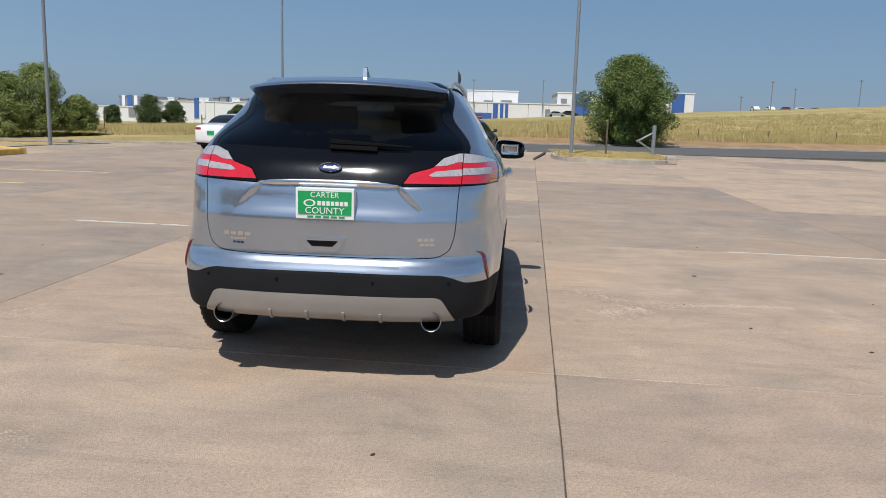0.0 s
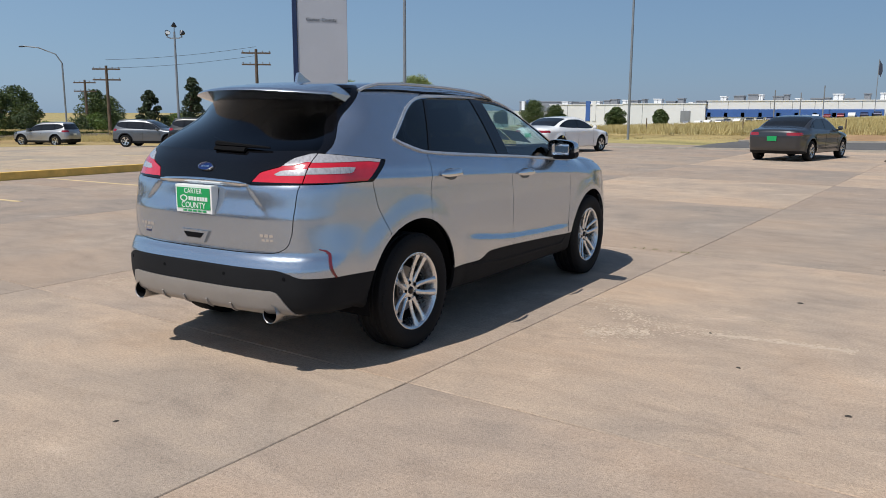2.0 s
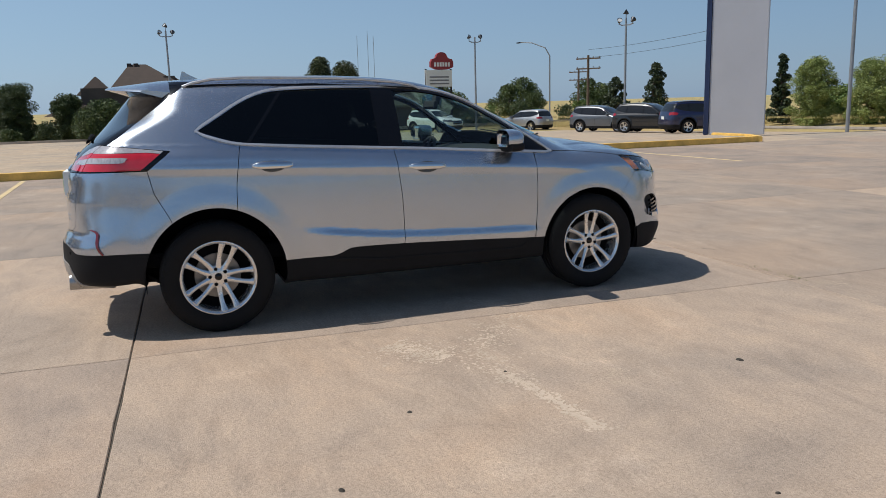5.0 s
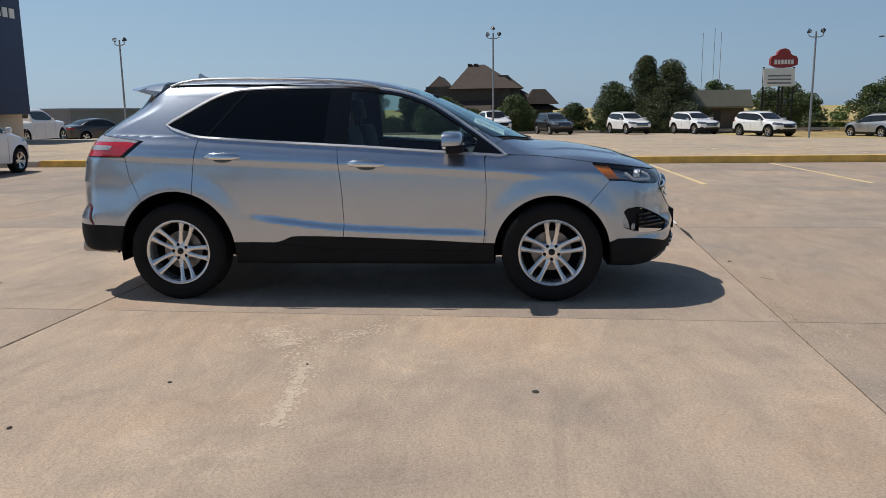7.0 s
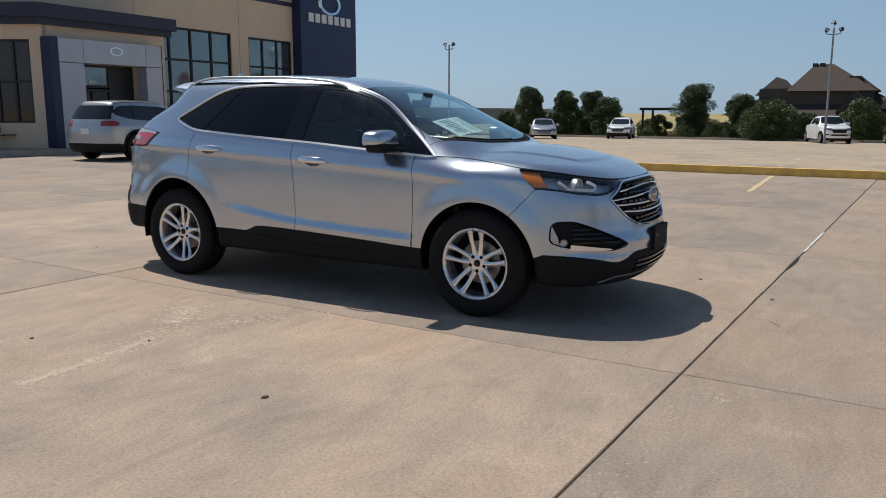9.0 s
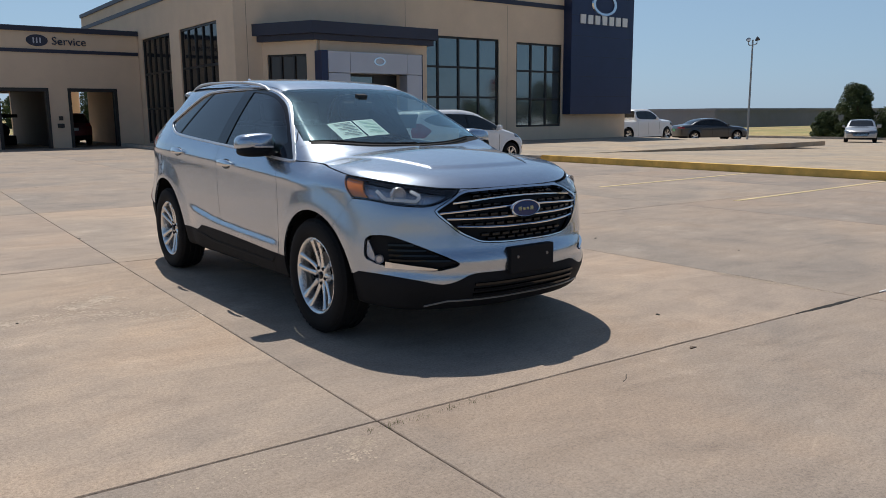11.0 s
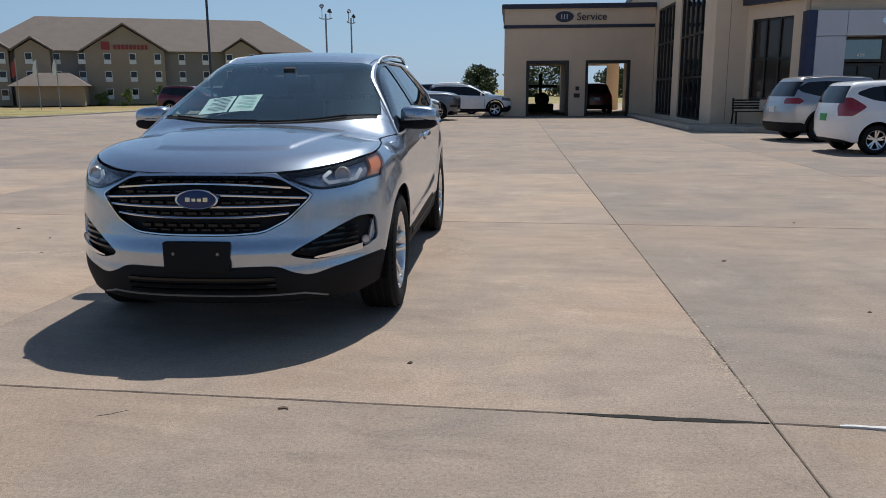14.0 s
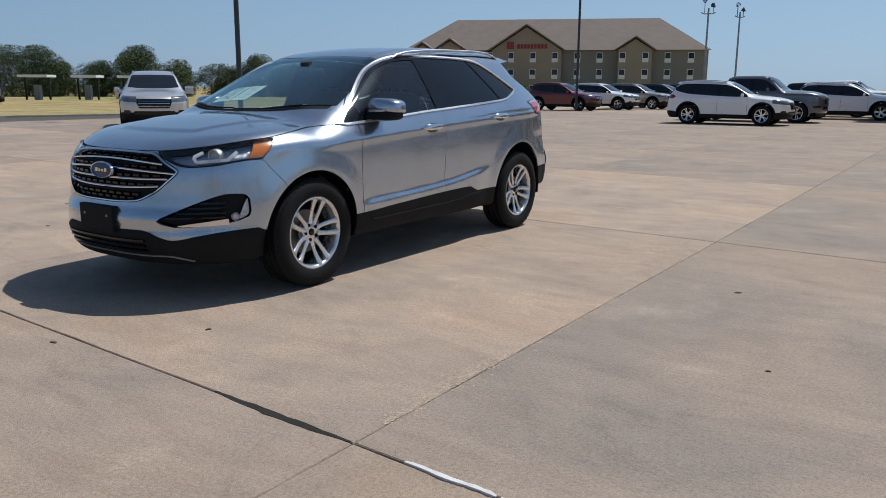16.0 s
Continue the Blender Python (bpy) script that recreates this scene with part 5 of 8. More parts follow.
lathe(bm, [(0.175 + 0.014 * math.cos(a), 0.014 * math.sin(a)) for a in np.linspace(0, 2 * math.pi, 9)[:-1]], 32, pose(-0.36, 0.50, 1.02, 65, 0, 0), True)
for a in (0, 120, 240):
    add_box(bm, 0.02, 0.17, -0.015, 0.015, -0.006, 0.006, 0, pose(-0.36, 0.50, 1.02, 65, 0, 0) @ pose(0, 0, 0, 0, 0, a + 90))
add_box(bm, -0.07, 0.07, -0.06, 0.06, -0.02, 0.02, 0.015, pose(-0.36, 0.50, 1.02, 65, 0, 0))
part("steering_wheel", bm, SEAT, suv, "dark steering wheel")
for x, y in ((0.37, -0.05), (-0.37, -0.05), (0.37, -0.98), (-0.37, -0.98)):
    bm = bmesh.new()
    add_box(bm, x - 0.25, x + 0.25, y - 0.05, y + 0.48, 0.55, 0.76, 0.06)
    add_box(bm, -0.25, 0.25, -0.07, 0.07, 0, 0.62, 0.06, pose(x, y, 0.70, 14, 0, 0))
    seat = smooth(part("seat", bm, SEAT, suv, "dark cloth seat"), 40)
    bm = bmesh.new()
    add_box(bm, -0.14, 0.14, -0.045, 0.045, 0.66, 0.85, 0.04, pose(x, y, 0.70, 14, 0, 0))
    add_box(bm, -0.06, -0.045, -0.008, 0.008, 0.6, 0.68, 0, pose(x, y, 0.70, 14, 0, 0))
    add_box(bm, 0.045, 0.06, -0.008, 0.008, 0.6, 0.68, 0, pose(x, y, 0.70, 14, 0, 0))
    smooth(part("headrest", bm, SEAT, seat), 40)
bm = bmesh.new()
add_box(bm, -0.13, 0.13, -0.02, 0.02, -0.035, 0.035, 0.015, pose(0, 0.44, 1.46, -15, 0, 0))
add_box(bm, -0.045, 0.045, 0.0, 0.05, 0.0, 0.09, 0.01, pose(0, 0.46, 1.47, -15, 0, 0))
part("cabin_mirror", bm, SEAT, suv, "dark cabin mirror")


# wheels
def make_wheel():
    hub = new("wheel")
    R = 0.372
    bm = bmesh.new()
    prof = [(0.245, -0.10), (0.262, -0.112), (0.30, -0.120), (0.335, -0.116), (0.357, -0.104), (0.367, -0.088)]
    for k in range(4):
        a = -0.072 + k * 0.048
        prof += [(0.3715, a - 0.012), (0.3715, a + 0.010 - 0.002), (0.364, a + 0.012), (0.364, a + 0.020)] if k < 3 else [(0.3715, a - 0.012), (0.3715, a + 0.012)]
    prof += [(0.367, 0.088), (0.357, 0.104), (0.335, 0.116), (0.30, 0.120), (0.262, 0.112), (0.245, 0.10)]
    lathe(bm, prof, 72)
    for i in range(48):
        a = 2 * math.pi * i / 48
        for z, t in ((0.099, 0.3525), (-0.099, 0.3525)):
            add_box(bm, -0.004, 0.004, -0.009, 0.009, -0.011, 0.011, 0, pose(0, 0, z, 0, 0, math.degrees(a)) @ pose(t, 0, 0, 0, 25 if z > 0 else -25, 0))
    smooth(part("tyre", bm, TYRE, hub, "black all-season tyre"), 30)
    bm = bmesh.new()
    lathe(bm, [(0.225, -0.10), (0.222, 0.02), (0.226, 0.085), (0.232, 0.098), (0.244, 0.104), (0.252, 0.102), (0.252, 0.094), (0.246, 0.085), (0.244, -0.10)], 64)
    lathe(bm, [(0.0, 0.058), (0.066, 0.060), (0.076, 0.054), (0.082, 0.03)], 40)
    for i in range(5):
        for s in (-1, 1):
            a0, a1 = 72 * i + s * 17, 72 * i + s * 10.5
            pts = []
            for j in range(7):
                t = j / 6
                r = 0.060 + 0.172 * t
                a = math.radians(90 + a0 + (a1 - a0) * t)
                pts.append((r * math.cos(a), r * math.sin(a), 0.050 + 0.038 * t ** 1.3))
            sweep(bm, pts, 0.0165, 0.013, (0, 0, 1), 8, [1.25, 1.1, 1.0, 0.95, 1.0, 1.15, 1.5])
    smooth(part("rim", bm, ALLOY, hub, "five twin-spoke alloy rim"), 40)
    # a black disc whose colour stands in for the shade behind the spokes
    bm = bmesh.new()
    lathe(bm, [(0.222, -0.03), (0.222, -0.025), (0.0, -0.025)], 40)
    part("rim_back", bm, DARK, hub, "black disc painted as the shade behind the spokes")
    bm = bmesh.new()
    lathe(bm, [(0.06, -0.02), (0.15, -0.020), (0.152, -0.012), (0.15, -0.002), (0.07, 0.0), (0.06, 0.01)], 40)
    part("brake_disc", bm, STEEL, hub, "steel brake disc")
    bm = bmesh.new()
    lathe(bm, [(0.0, 0.071), (0.018, 0.070), (0.023, 0.066), (0.025, 0.058)], 28)
    smooth(part("centre_cap", bm, GLOSS_BLACK, hub, "dark centre cap"), 40)
    for i in range(5):
        a = math.radians(90 + 36 + 72 * i)
        bm = bmesh.new()
        lathe(bm, [(0.0, 0.067), (0.009, 0.067), (0.0135, 0.060), (0.0145, 0.04)], 6, pose(0.055 * math.cos(a), 0.054 * math.sin(a), 0))
        part("lug_nut", bm, DARK, hub, "dark lug nut in its pocket")
    return hub


wheel = make_wheel()
wheel.parent = suv
wheel.matrix_basis = pose(0.835, AXLE, 0.371, 90, 0, 90)
tagged(wheel, "alloy wheel with black tyre")
copy_thing(wheel, pose(0.835, -AXLE, 0.371, 90, 20, 90))
copy_thing(wheel, pose(-0.835, AXLE, 0.371, 90, 14, -90))
copy_thing(wheel, pose(-0.835, -AXLE, 0.371, 90, 31, -90))

# ---- ground, lot, kerbs and road ----
def ground_z(x, y):
    """The land falls gently to the west of the kerb; beyond the road it climbs eastward to a low crest."""
    west = -0.0205 * max(0.0, min(-x, 110) - 16) - (0.014 * min(max(y - 12, 0), 20) if x < -16 else 0.0)
    t = min(max((y - 50) / 90, 0), 1)
    bank = 0.45 * min(max((y - 42.5 - 0.30 * x) / 5, 0), 1) if abs(x) < 120 else 0.0
    return west * (1 - t) + max(-2.5, min(1.75 + 0.060 * x, 6.5)) * t ** 1.2 + bank * (1 - t)


def road_near(x):
    return 30.0 + 0.26 * x


def road_far(x):
    return 41.5 + 0.30 * x


def sheet(name, xs, ys, lift, material, label, category, thick=0.0):
    bm = bmesh.new()
    g = [[bm.verts.new((x, y, ground_z(x, y) + lift)) for x in xs] for y in ys]
    for j in range(len(ys) - 1):
        for i in range(len(xs) - 1):
            bm.faces.new((g[j][i], g[j][i + 1], g[j + 1][i + 1], g[j + 1][i]))
    if thick:
        edge = [e for e in bm.edges if len(e.link_faces) == 1]
        r = bmesh.ops.extrude_edge_only(bm, edges=edge)
        for v in r["geom"]:
            if isinstance(v, bmesh.types.BMVert):
                v.co.z -= thick
        bmesh.ops.recalc_face_normals(bm, faces=bm.faces)
    return tagged(part(name, bm, material), label, category, kind="structure")


far = [-2500, -1200, -600, -300, -200, -150, -130] + list(range(-110, 121, 10)) + [150, 300, 600, 1200, 2500]
fary = [-2500, -1200, -600, -300, -150, -80, -40, 0, 30] + list(range(42, 146, 7)) + [182, 300, 600, 1200, 2500]
sheet("ground", far, fary, -0.10, FIELD, "dry grass field reaching the horizon", "ground")
sheet("joint_bed", [-13.5, 30], [-37.2, 33.2], -0.010, JOINT_BED, "dark dirt in the slab joints", "ground")
sheet("pavement_west", [-62, -50, -40, -30, -20, -16, -13.82], [-72, -37, 0, 16.4], 0.145, CONCRETE_FAR, "worn tan concrete of the raised west lot", "pavement", 0.3)
sheet("pavement_north", [-48, -40, -30, -20, -16, -13.5], [16.45, 20, 24.4, 28.5], 0.0, CONCRETE_FAR, "worn tan concrete by the tall sign", "pavement", 0.2)
sheet("pavement_south", [-13.8, 0, 22, 24], [-72, -37.2], 0.0, CONCRETE_FAR, "worn tan concrete behind the parked rows", "pavement", 0.2)
bm = bmesh.new()
edge = [(bm.verts.new((x, road_near(x), 0.012)), bm.verts.new((x, (road_near(x) + road_far(x)) / 2, 0.05)), bm.verts.new((x, road_far(x), 0.012))) for x in (-6, 0, 20, 40, 70, 110)]
for p, q in zip(edge, edge[1:]):
    bm.faces.new((p[0], q[0], q[1], p[1]))
    bm.faces.new((p[1], q[1], q[2], p[2]))
skirt = bmesh.ops.extrude_edge_only(bm, edges=[e for e in bm.edges if len(e.link_faces) == 1])
for v in skirt["geom"]:
    if isinstance(v, bmesh.types.BMVert):
        v.co.z -= 0.25
tagged(part("road", bm, ASPHALT), "grey asphalt road with a low crown beside the dry field", "road", kind="structure")
bm = bmesh.new()
edge = [(bm.verts.new((x, road_far(x) + 0.3, -0.02)), bm.verts.new((x, road_far(x) + 2.5, 0.20)), bm.verts.new((x, road_far(x) + 6.5, ground_z(x, road_far(x) + 6.5) - 0.07))) for x in (-6, 0, 10, 20, 30, 40, 50, 60, 70, 80, 90, 100, 110)]
for p, q in zip(edge, edge[1:]):
    bm.faces.new((p[0], q[0], q[1], p[1]))
    bm.faces.new((p[1], q[1], q[2], p[2]))
tagged(part("verge", bm, VERGE), "bare brown earth bank beside the road", "verge", kind="structure")


def kerb(name, pts, w, h, material, label):
    bm = bmesh.new()
    sweep(bm, pts, w / 2, h / 2)
    bmesh.ops.bevel(bm, geom=[e for e in bm.edges if e.calc_length() > w * 1.5], offset=0.025, segments=2, affect="EDGES")
    return tagged(part(name, bm, material), label, "kerb", kind="structure")


kerb("kerb_yellow", [(-13.66, y, 0.078) for y in (-11.4, -5, 0, 5, 10, 16.3)], 0.22, 0.19, KERB_YELLOW, "worn yellow-painted concrete kerb along the lot")
kerb("kerb_yellow_end", [(-13.6, 16.4, 0.078), (-15.0, 17.2, 0.078), (-16.8, 17.3, 0.078)], 0.22, 0.19, KERB_YELLOW, "worn yellow kerb bending toward the sign")
kerb("kerb_walk", [(-13.66, -11.5, 0.07), (-13.5, -18.6, 0.07), (-9.0, -19.3, 0.07), (-7.6, -20.5, 0.07), (-7.6, -34.5, 0.07)], 0.18, 0.17, KERB_GREY, "grey concrete kerb of the showroom walk")
kerb("kerb_west", [(-62, y, ground_z(-62, y) + 0.2) for y in (-72, -40, 0, 40)], 0.2, 0.25, KERB_GREY, "pale kerb at the lot's end")
kerb("kerb_east", [(29.9, 33, 0.0), (29.9, -12, 0.0), (24.2, -36, 0.0), (24.2, -72, 0.0)], 0.3, 0.16, KERB_GREY, "pale kerb beside the dry grass")
kerb("kerb_north", [(-22, road_near(-22) - 0.1, 0.02), (2.0, road_near(2) - 0.1, 0.02)], 0.2, 0.12, KERB_GREY, "pale low kerb toward the road")
kerb("kerb_north_end", [(19.6, 33.4, 0.03), (21.5, 34.0, 0.03), (29.8, road_near(29.8) - 0.4, 0.03)], 0.25, 0.2, KERB_GREY, "pale kerb end beside the road")
kerb("kerb_road_far", [(x, road_far(x) + 0.12, 0.02) for x in (-6, 0, 30, 60, 100)], 0.22, 0.16, KERB_GREY, "pale kerb along the far side of the road")
bm = bmesh.new()
prism(bm, [(-7.7, -34.9), (-7.7, -20.6), (-9.0, -19.4), (-13.6, -18.7), (-13.76, -11.6), (-31, -11.6), (-31, -22.9), (-8.0, -22.9), (-8.0, -34.9)], "z", -0.05, 0.147)
tagged(part("pavement_walk", bm, CONCRETE_FAR), "raised concrete walk before the showroom", "pavement", kind="structure")
# planted island by the road with its kerb
isle = thing("traffic_island", "small kerbed island of dry grass by the road", "island")
poly = rounded([(2.5, 22.6), (6.4, 21.9), (7.5, 24.0), (8.0, 30.4), (3.4, 30.6)], 2)
bm = bmesh.new()
prism(bm, poly, "z", -0.02, 0.15)
part("kerb_ring", bm, KERB_GREY, isle, "pale concrete kerb")
bm = bmesh.new()
prism(bm, [(5.4 + (x - 5.4) * 0.93, 26.4 + (y - 26.4) * 0.95) for x, y in poly], "z", 0.10, 0.17)
part("island_soil", bm, surface("dry_mown_grass", (0.50, 0.39, 0.17), 0.95, 0, 0.3, 1.5, 20, 0.02), isle, "dry grass")
part("kerb_block", box(6.95, 7.3, 23.0, 23.4, 0.0, 0.30, 0.05), KERB_GREY, isle, "pale concrete end block")
# thin dark bar laid along the island's west side
tagged(part("ramp_strip", bar([(2.1, 23.4, 0.0), (2.75, 28.6, 0.05)], 0.06, 0.03), DIRT), "dark strip along the island's edge", "strip", kind="structure")

# parking lines
for (x0, y0, x1, y1) in ((-9.3, 1.72, -13.4, 1.62), (-8.0, 4.75, -13.4, 4.65), (-8.1, 7.75, -13.4, 7.65), (-8.0, -1.25, -13.4, -1.35), (-8.0, 10.8, -13.4, 10.7), (-8.2, -4.3, -13.4, -4.4), (-14.8, 4.6, -19.6, 4.6), (-14.8, 7.6, -19.6, 7.6), (-14.8, 1.6, -19.6, 1.6), (-14.8, 10.6, -19.6, 10.6)):
    z = 0.002 if x0 > -14 else ground_z(x0, y0) + 0.148
    z1 = z if x0 > -14 else ground_z(x1, y1) + 0.148
    tagged(part("parking_line", bar([(x0, y0, z), (x1, y1, z1)], 0.05, 0.0025), LINE_PAINT), "faded parking line painted on concrete", "line", "parking lines", "structure")

# ---- the other vehicles ----
KINDS = dict(
    suv=dict(W=1.88, axles=(-1.36, 1.40), R=0.375, roof=[(-2.4, 1.50), (-2.2, 1.59), (-1.9, 1.65), (-1.0, 1.70), (-0.3, 1.67), (0.1, 1.59), (0.70, 1.30), (1.05, 1.14), (1.5, 1.09), (2.0, 1.01), (2.3, 0.92)],
             tail=[(0.2, -2.2), (0.45, -2.33), (0.7, -2.33), (1.0, -2.28), (1.15, -2.22), (1.6, -1.93)], nose=[(0.2, 2.2), (0.45, 2.35), (0.7, 2.36), (0.9, 2.30), (1.05, 2.1)],
             dlo=[(0.98, 1.05), (0.40, 1.40), (0.0, 1.51), (-1.2, 1.55), (-1.70, 1.53), (-2.0, 1.38), (-1.9, 1.27), (-1.4, 1.15), (0, 1.07)], posts=(-0.25, -1.28), belt=1.05, clad=0.40, rear_glass=(1.16, 1.54), screen=(0.12, 1.0)),
    sedan=dict(W=1.85, axles=(-1.40, 1.45), R=0.33, roof=[(-2.45, 0.98), (-2.0, 1.06), (-1.65, 1.10), (-1.2, 1.30), (-0.8, 1.42), (-0.2, 1.46), (0.2, 1.42), (0.9, 1.10), (1.15, 1.00), (1.7, 0.94), (2.1, 0.84), (2.4, 0.74)],
               tail=[(0.2, -2.25), (0.45, -2.38), (0.75, -2.40), (1.0, -2.36), (1.2, -2.3)], nose=[(0.2, 2.3), (0.4, 2.43), (0.6, 2.42), (0.8, 2.3), (0.95, 2.0)],
               dlo=[(0.98, 0.98), (0.4, 1.24), (0.0, 1.34), (-0.7, 1.34), (-1.1, 1.24), (-1.5, 1.06), (-1.0, 1.02), (0.3, 0.97)], posts=(-0.22, -1.15), belt=0.96, clad=0.24, rear_glass=None, screen=(0.2, 1.1)),
    hatch=dict(W=1.70, axles=(-1.28, 1.32), R=0.31, roof=[(-2.1, 1.35), (-1.9, 1.46), (-1.3, 1.53), (-0.4, 1.55), (0.1, 1.49), (0.6, 1.28), (1.1, 1.05), (1.45, 0.95), (1.8, 0.85), (2.05, 0.74)],
               tail=[(0.2, -1.9), (0.45, -2.02), (0.7, -2.05), (0.95, -2.02), (1.1, -1.98), (1.5, -1.78)], nose=[(0.2, 1.95), (0.4, 2.08), (0.6, 2.07), (0.8, 1.95), (0.95, 1.7)],
               dlo=[(1.12, 0.97), (0.55, 1.25), (0.05, 1.40), (-1.0, 1.43), (-1.40, 1.38), (-1.72, 1.26), (-1.3, 1.10), (0, 0.99)], posts=(-0.22, -1.12), belt=0.98, clad=0.22, rear_glass=(1.06, 1.42), screen=(0.1, 1.1)),
    pickup=dict(W=2.0, axles=(-1.78, 1.88), R=0.41, roof=[(-2.95, 1.28), (-1.15, 1.30), (-1.02, 1.32), (-0.95, 1.80), (-0.6, 1.90), (0.4, 1.91), (0.7, 1.84), (1.25, 1.42), (1.4, 1.33), (2.2, 1.28), (2.7, 1.18), (2.95, 1.05)],
                tail=[(0.3, -2.8), (0.5, -2.93), (0.8, -2.92), (1.4, -2.90)], nose=[(0.3, 2.75), (0.5, 2.90), (0.9, 2.92), (1.1, 2.85), (1.25, 2.6)],
                dlo=[(1.15, 1.28), (0.75, 1.62), (0.45, 1.76), (-0.6, 1.76), (-0.85, 1.70), (-0.88, 1.33), (0, 1.29)], posts=(0.05, -0.80), belt=1.27, clad=0.30, rear_glass=None, screen=(0.6, 1.38)))


def make_vehicle(kind):
    P = KINDS[kind]
    hw, roofc, tailc, nosec = P["W"] / 2, curve(P["roof"]), curve(P["tail"]), curve(P["nose"])
    R, b = P["R"], P["belt"]

    def field(x, y, z):
        x = np.abs(x)
        h = z - b
        X = hw - 0.012 - 0.10 * (z - 0.72) ** 2 - 0.03 * step(-0.10, 0.03, h) - 0.36 * np.maximum(h, 0) - 0.10 * np.maximum((np.abs(y) - 1.3) / 0.9, 0) ** 2
        for ay in P["axles"]:
            X = X + 0.02 * step(R + 0.2, R + 0.06, np.hypot(y - ay, z - R))
        top = z - (roofc(y) - 0.07 * x * x - 0.30 * np.maximum(x - 0.5, 0) ** 2)
        g = smax((x - X) * 0.93, top * 0.85, 0.09)
        g = smax(g, (tailc(z) + 0.30 * x ** 3.4 - y) * 0.9, 0.09)
        g = smax(g, (y - nosec(z) + 0.50 * x ** 2.7) * 0.9, 0.09)
        return smax(g, 0.24 - z, 0.05)

    reach = max(-P["roof"][0][0], P["roof"][-1][0]) + 0.25
    solid = Solid(field, (-0.09, -reach, 0.14), (hw + 0.1, reach, max(z for _, z in P["roof"]) + 0.12), 0.045)
    s = solid.skin
    car = new(kind)

    def carve_(f):
        nonlocal s
        a, s = s.split(f)
        return a

    carve_(lambda x, y, z: np.maximum(np.minimum(*(np.hypot(y - ay, z - R - 0.01) for ay in P["axles"])) - R - 0.055, hw - 0.42 - x))
    inner_ = s
    win = outline(rounded(P["dlo"], 2, 0.15))
    glass = carve_(lambda x, y, z: np.maximum(win(y, z), 0.3 - x))
    y0, y1 = P["screen"]
    scr = carve_(lambda x, y, z: np.maximum.reduce([y0 + 0.06 - 0.08 * x * x - y, y - y1 + 0.35 * x * x, x - hw + 0.19 + 0.18 * (y1 - y), b - 0.1 - z]))
    if P["rear_glass"]:
        a, c = P["rear_glass"]
        back = carve_(lambda x, y, z: np.maximum.reduce([a - z, z - c, x - hw + 0.20 + (z - a) * 0.3, y + 1.5]))
    elif kind == "sedan":
        back = carve_(lambda x, y, z: np.maximum.reduce([y + 0.86, -1.68 - y + 0.1 * x, x - hw + 0.26, 1.05 - z]))
    else:
        back = carve_(lambda x, y, z: np.maximum.reduce([np.abs(y + 0.99) - 0.06, 1.40 - z, z - 1.78, x - 0.72]))
    lz = b - 0.05
    if kind == "pickup":
        tl = carve_(lambda x, y, z: np.maximum.reduce([y + 2.78, np.abs(z - 1.05) - 0.17, hw - 0.18 - x]))
    elif kind == "sedan":
        tl = carve_(lambda x, y, z: np.maximum.reduce([y + 2.05, np.abs(z - 0.87) - 0.048, 0.44 - x]))
    else:
        mid_z = lz + (0.06 if kind == "hatch" else 0.05)
        reach_f, half = (1.50, 0.19) if kind == "hatch" else (1.86, 0.075)
        tl = carve_(lambda x, y, z: np.maximum.reduce([y + reach_f + 1.5 * np.abs(z - mid_z), np.abs(z - mid_z) - half, 0.50 + 0.4 * np.abs(z - mid_z) - x]))
    ny = P["nose"][2][1]
    hz = {"suv": 0.84, "sedan": 0.66, "hatch": 0.78, "pickup": 0.98}[kind]
    hl = carve_(lambda x, y, z: np.maximum.reduce([ny - 0.62 - y, np.abs(z - hz - (ny - y) * 0.10) - 0.075, 0.46 - x]))
    gr = carve_(lambda x, y, z: np.maximum.reduce([ny - 0.4 - y, np.abs(z - hz + 0.10) - 0.13, x - 0.50 + (hz - z) * 0.4]))
    if kind != "sedan":
        intake = carve_(lambda x, y, z: np.maximum.reduce([ny - 0.35 - y, np.abs(z - hz + 0.36) - 0.055, x - 0.55]))
        fogs = carve_(lambda x, y, z: np.maximum.reduce([ny - 0.45 - y, np.abs(z - hz + 0.33) - 0.05, 0.63 - x, x - 0.82]))
        intake.moved(-0.012).both().mesh("lower_intake", GLOSS_BLACK, car, "black lower intake", 0.01)
        for q in (fogs, fogs.mirrored()):
            q.moved(-0.010).mesh("fog_pocket", GLOSS_BLACK, car, "black fog lamp pocket", 0.01)
    if kind in ("suv", "pickup"):
        ring_ = carve_(lambda x, y, z: np.maximum(np.minimum(*(np.hypot(y - ay, z - R - 0.01) for ay in P["axles"])) - R - 0.115, hw - 0.5 - x))
        if kind == "suv":
            for q in (ring_, ring_.mirrored()):
                q.moved(0.004).mesh("arch_trim", CLADDING, car, "black plastic arch trim", 0.012)
        else:
            for q in (ring_, ring_.mirrored()):
                q.mesh("arch_lip", PAINT["white"], car, "", 0.012)
    low = carve_(lambda x, y, z: z - P["clad"] - 0.10 * step(1.6, 2.0, np.abs(y)))
    body = s.both().mesh("body", PAINT["white"], car, "", 0.02)
    inner_.keep(lambda x, y, z: -np.maximum(win(y, z), 0.3 - x)).moved(-0.03).both().mesh("inner_shell", DARK, car, "dark inner shell", 0)
    low.both().solo().mesh("lower_trim", CLADDING, car, "black lower trim", 0.02)
    for k, nm in ((glass, "side_window"),):
        for q in (k, k.mirrored()):
            q.moved(-0.004).mesh(nm, SHOP_DARK, car, "dark side glass", 0.01)
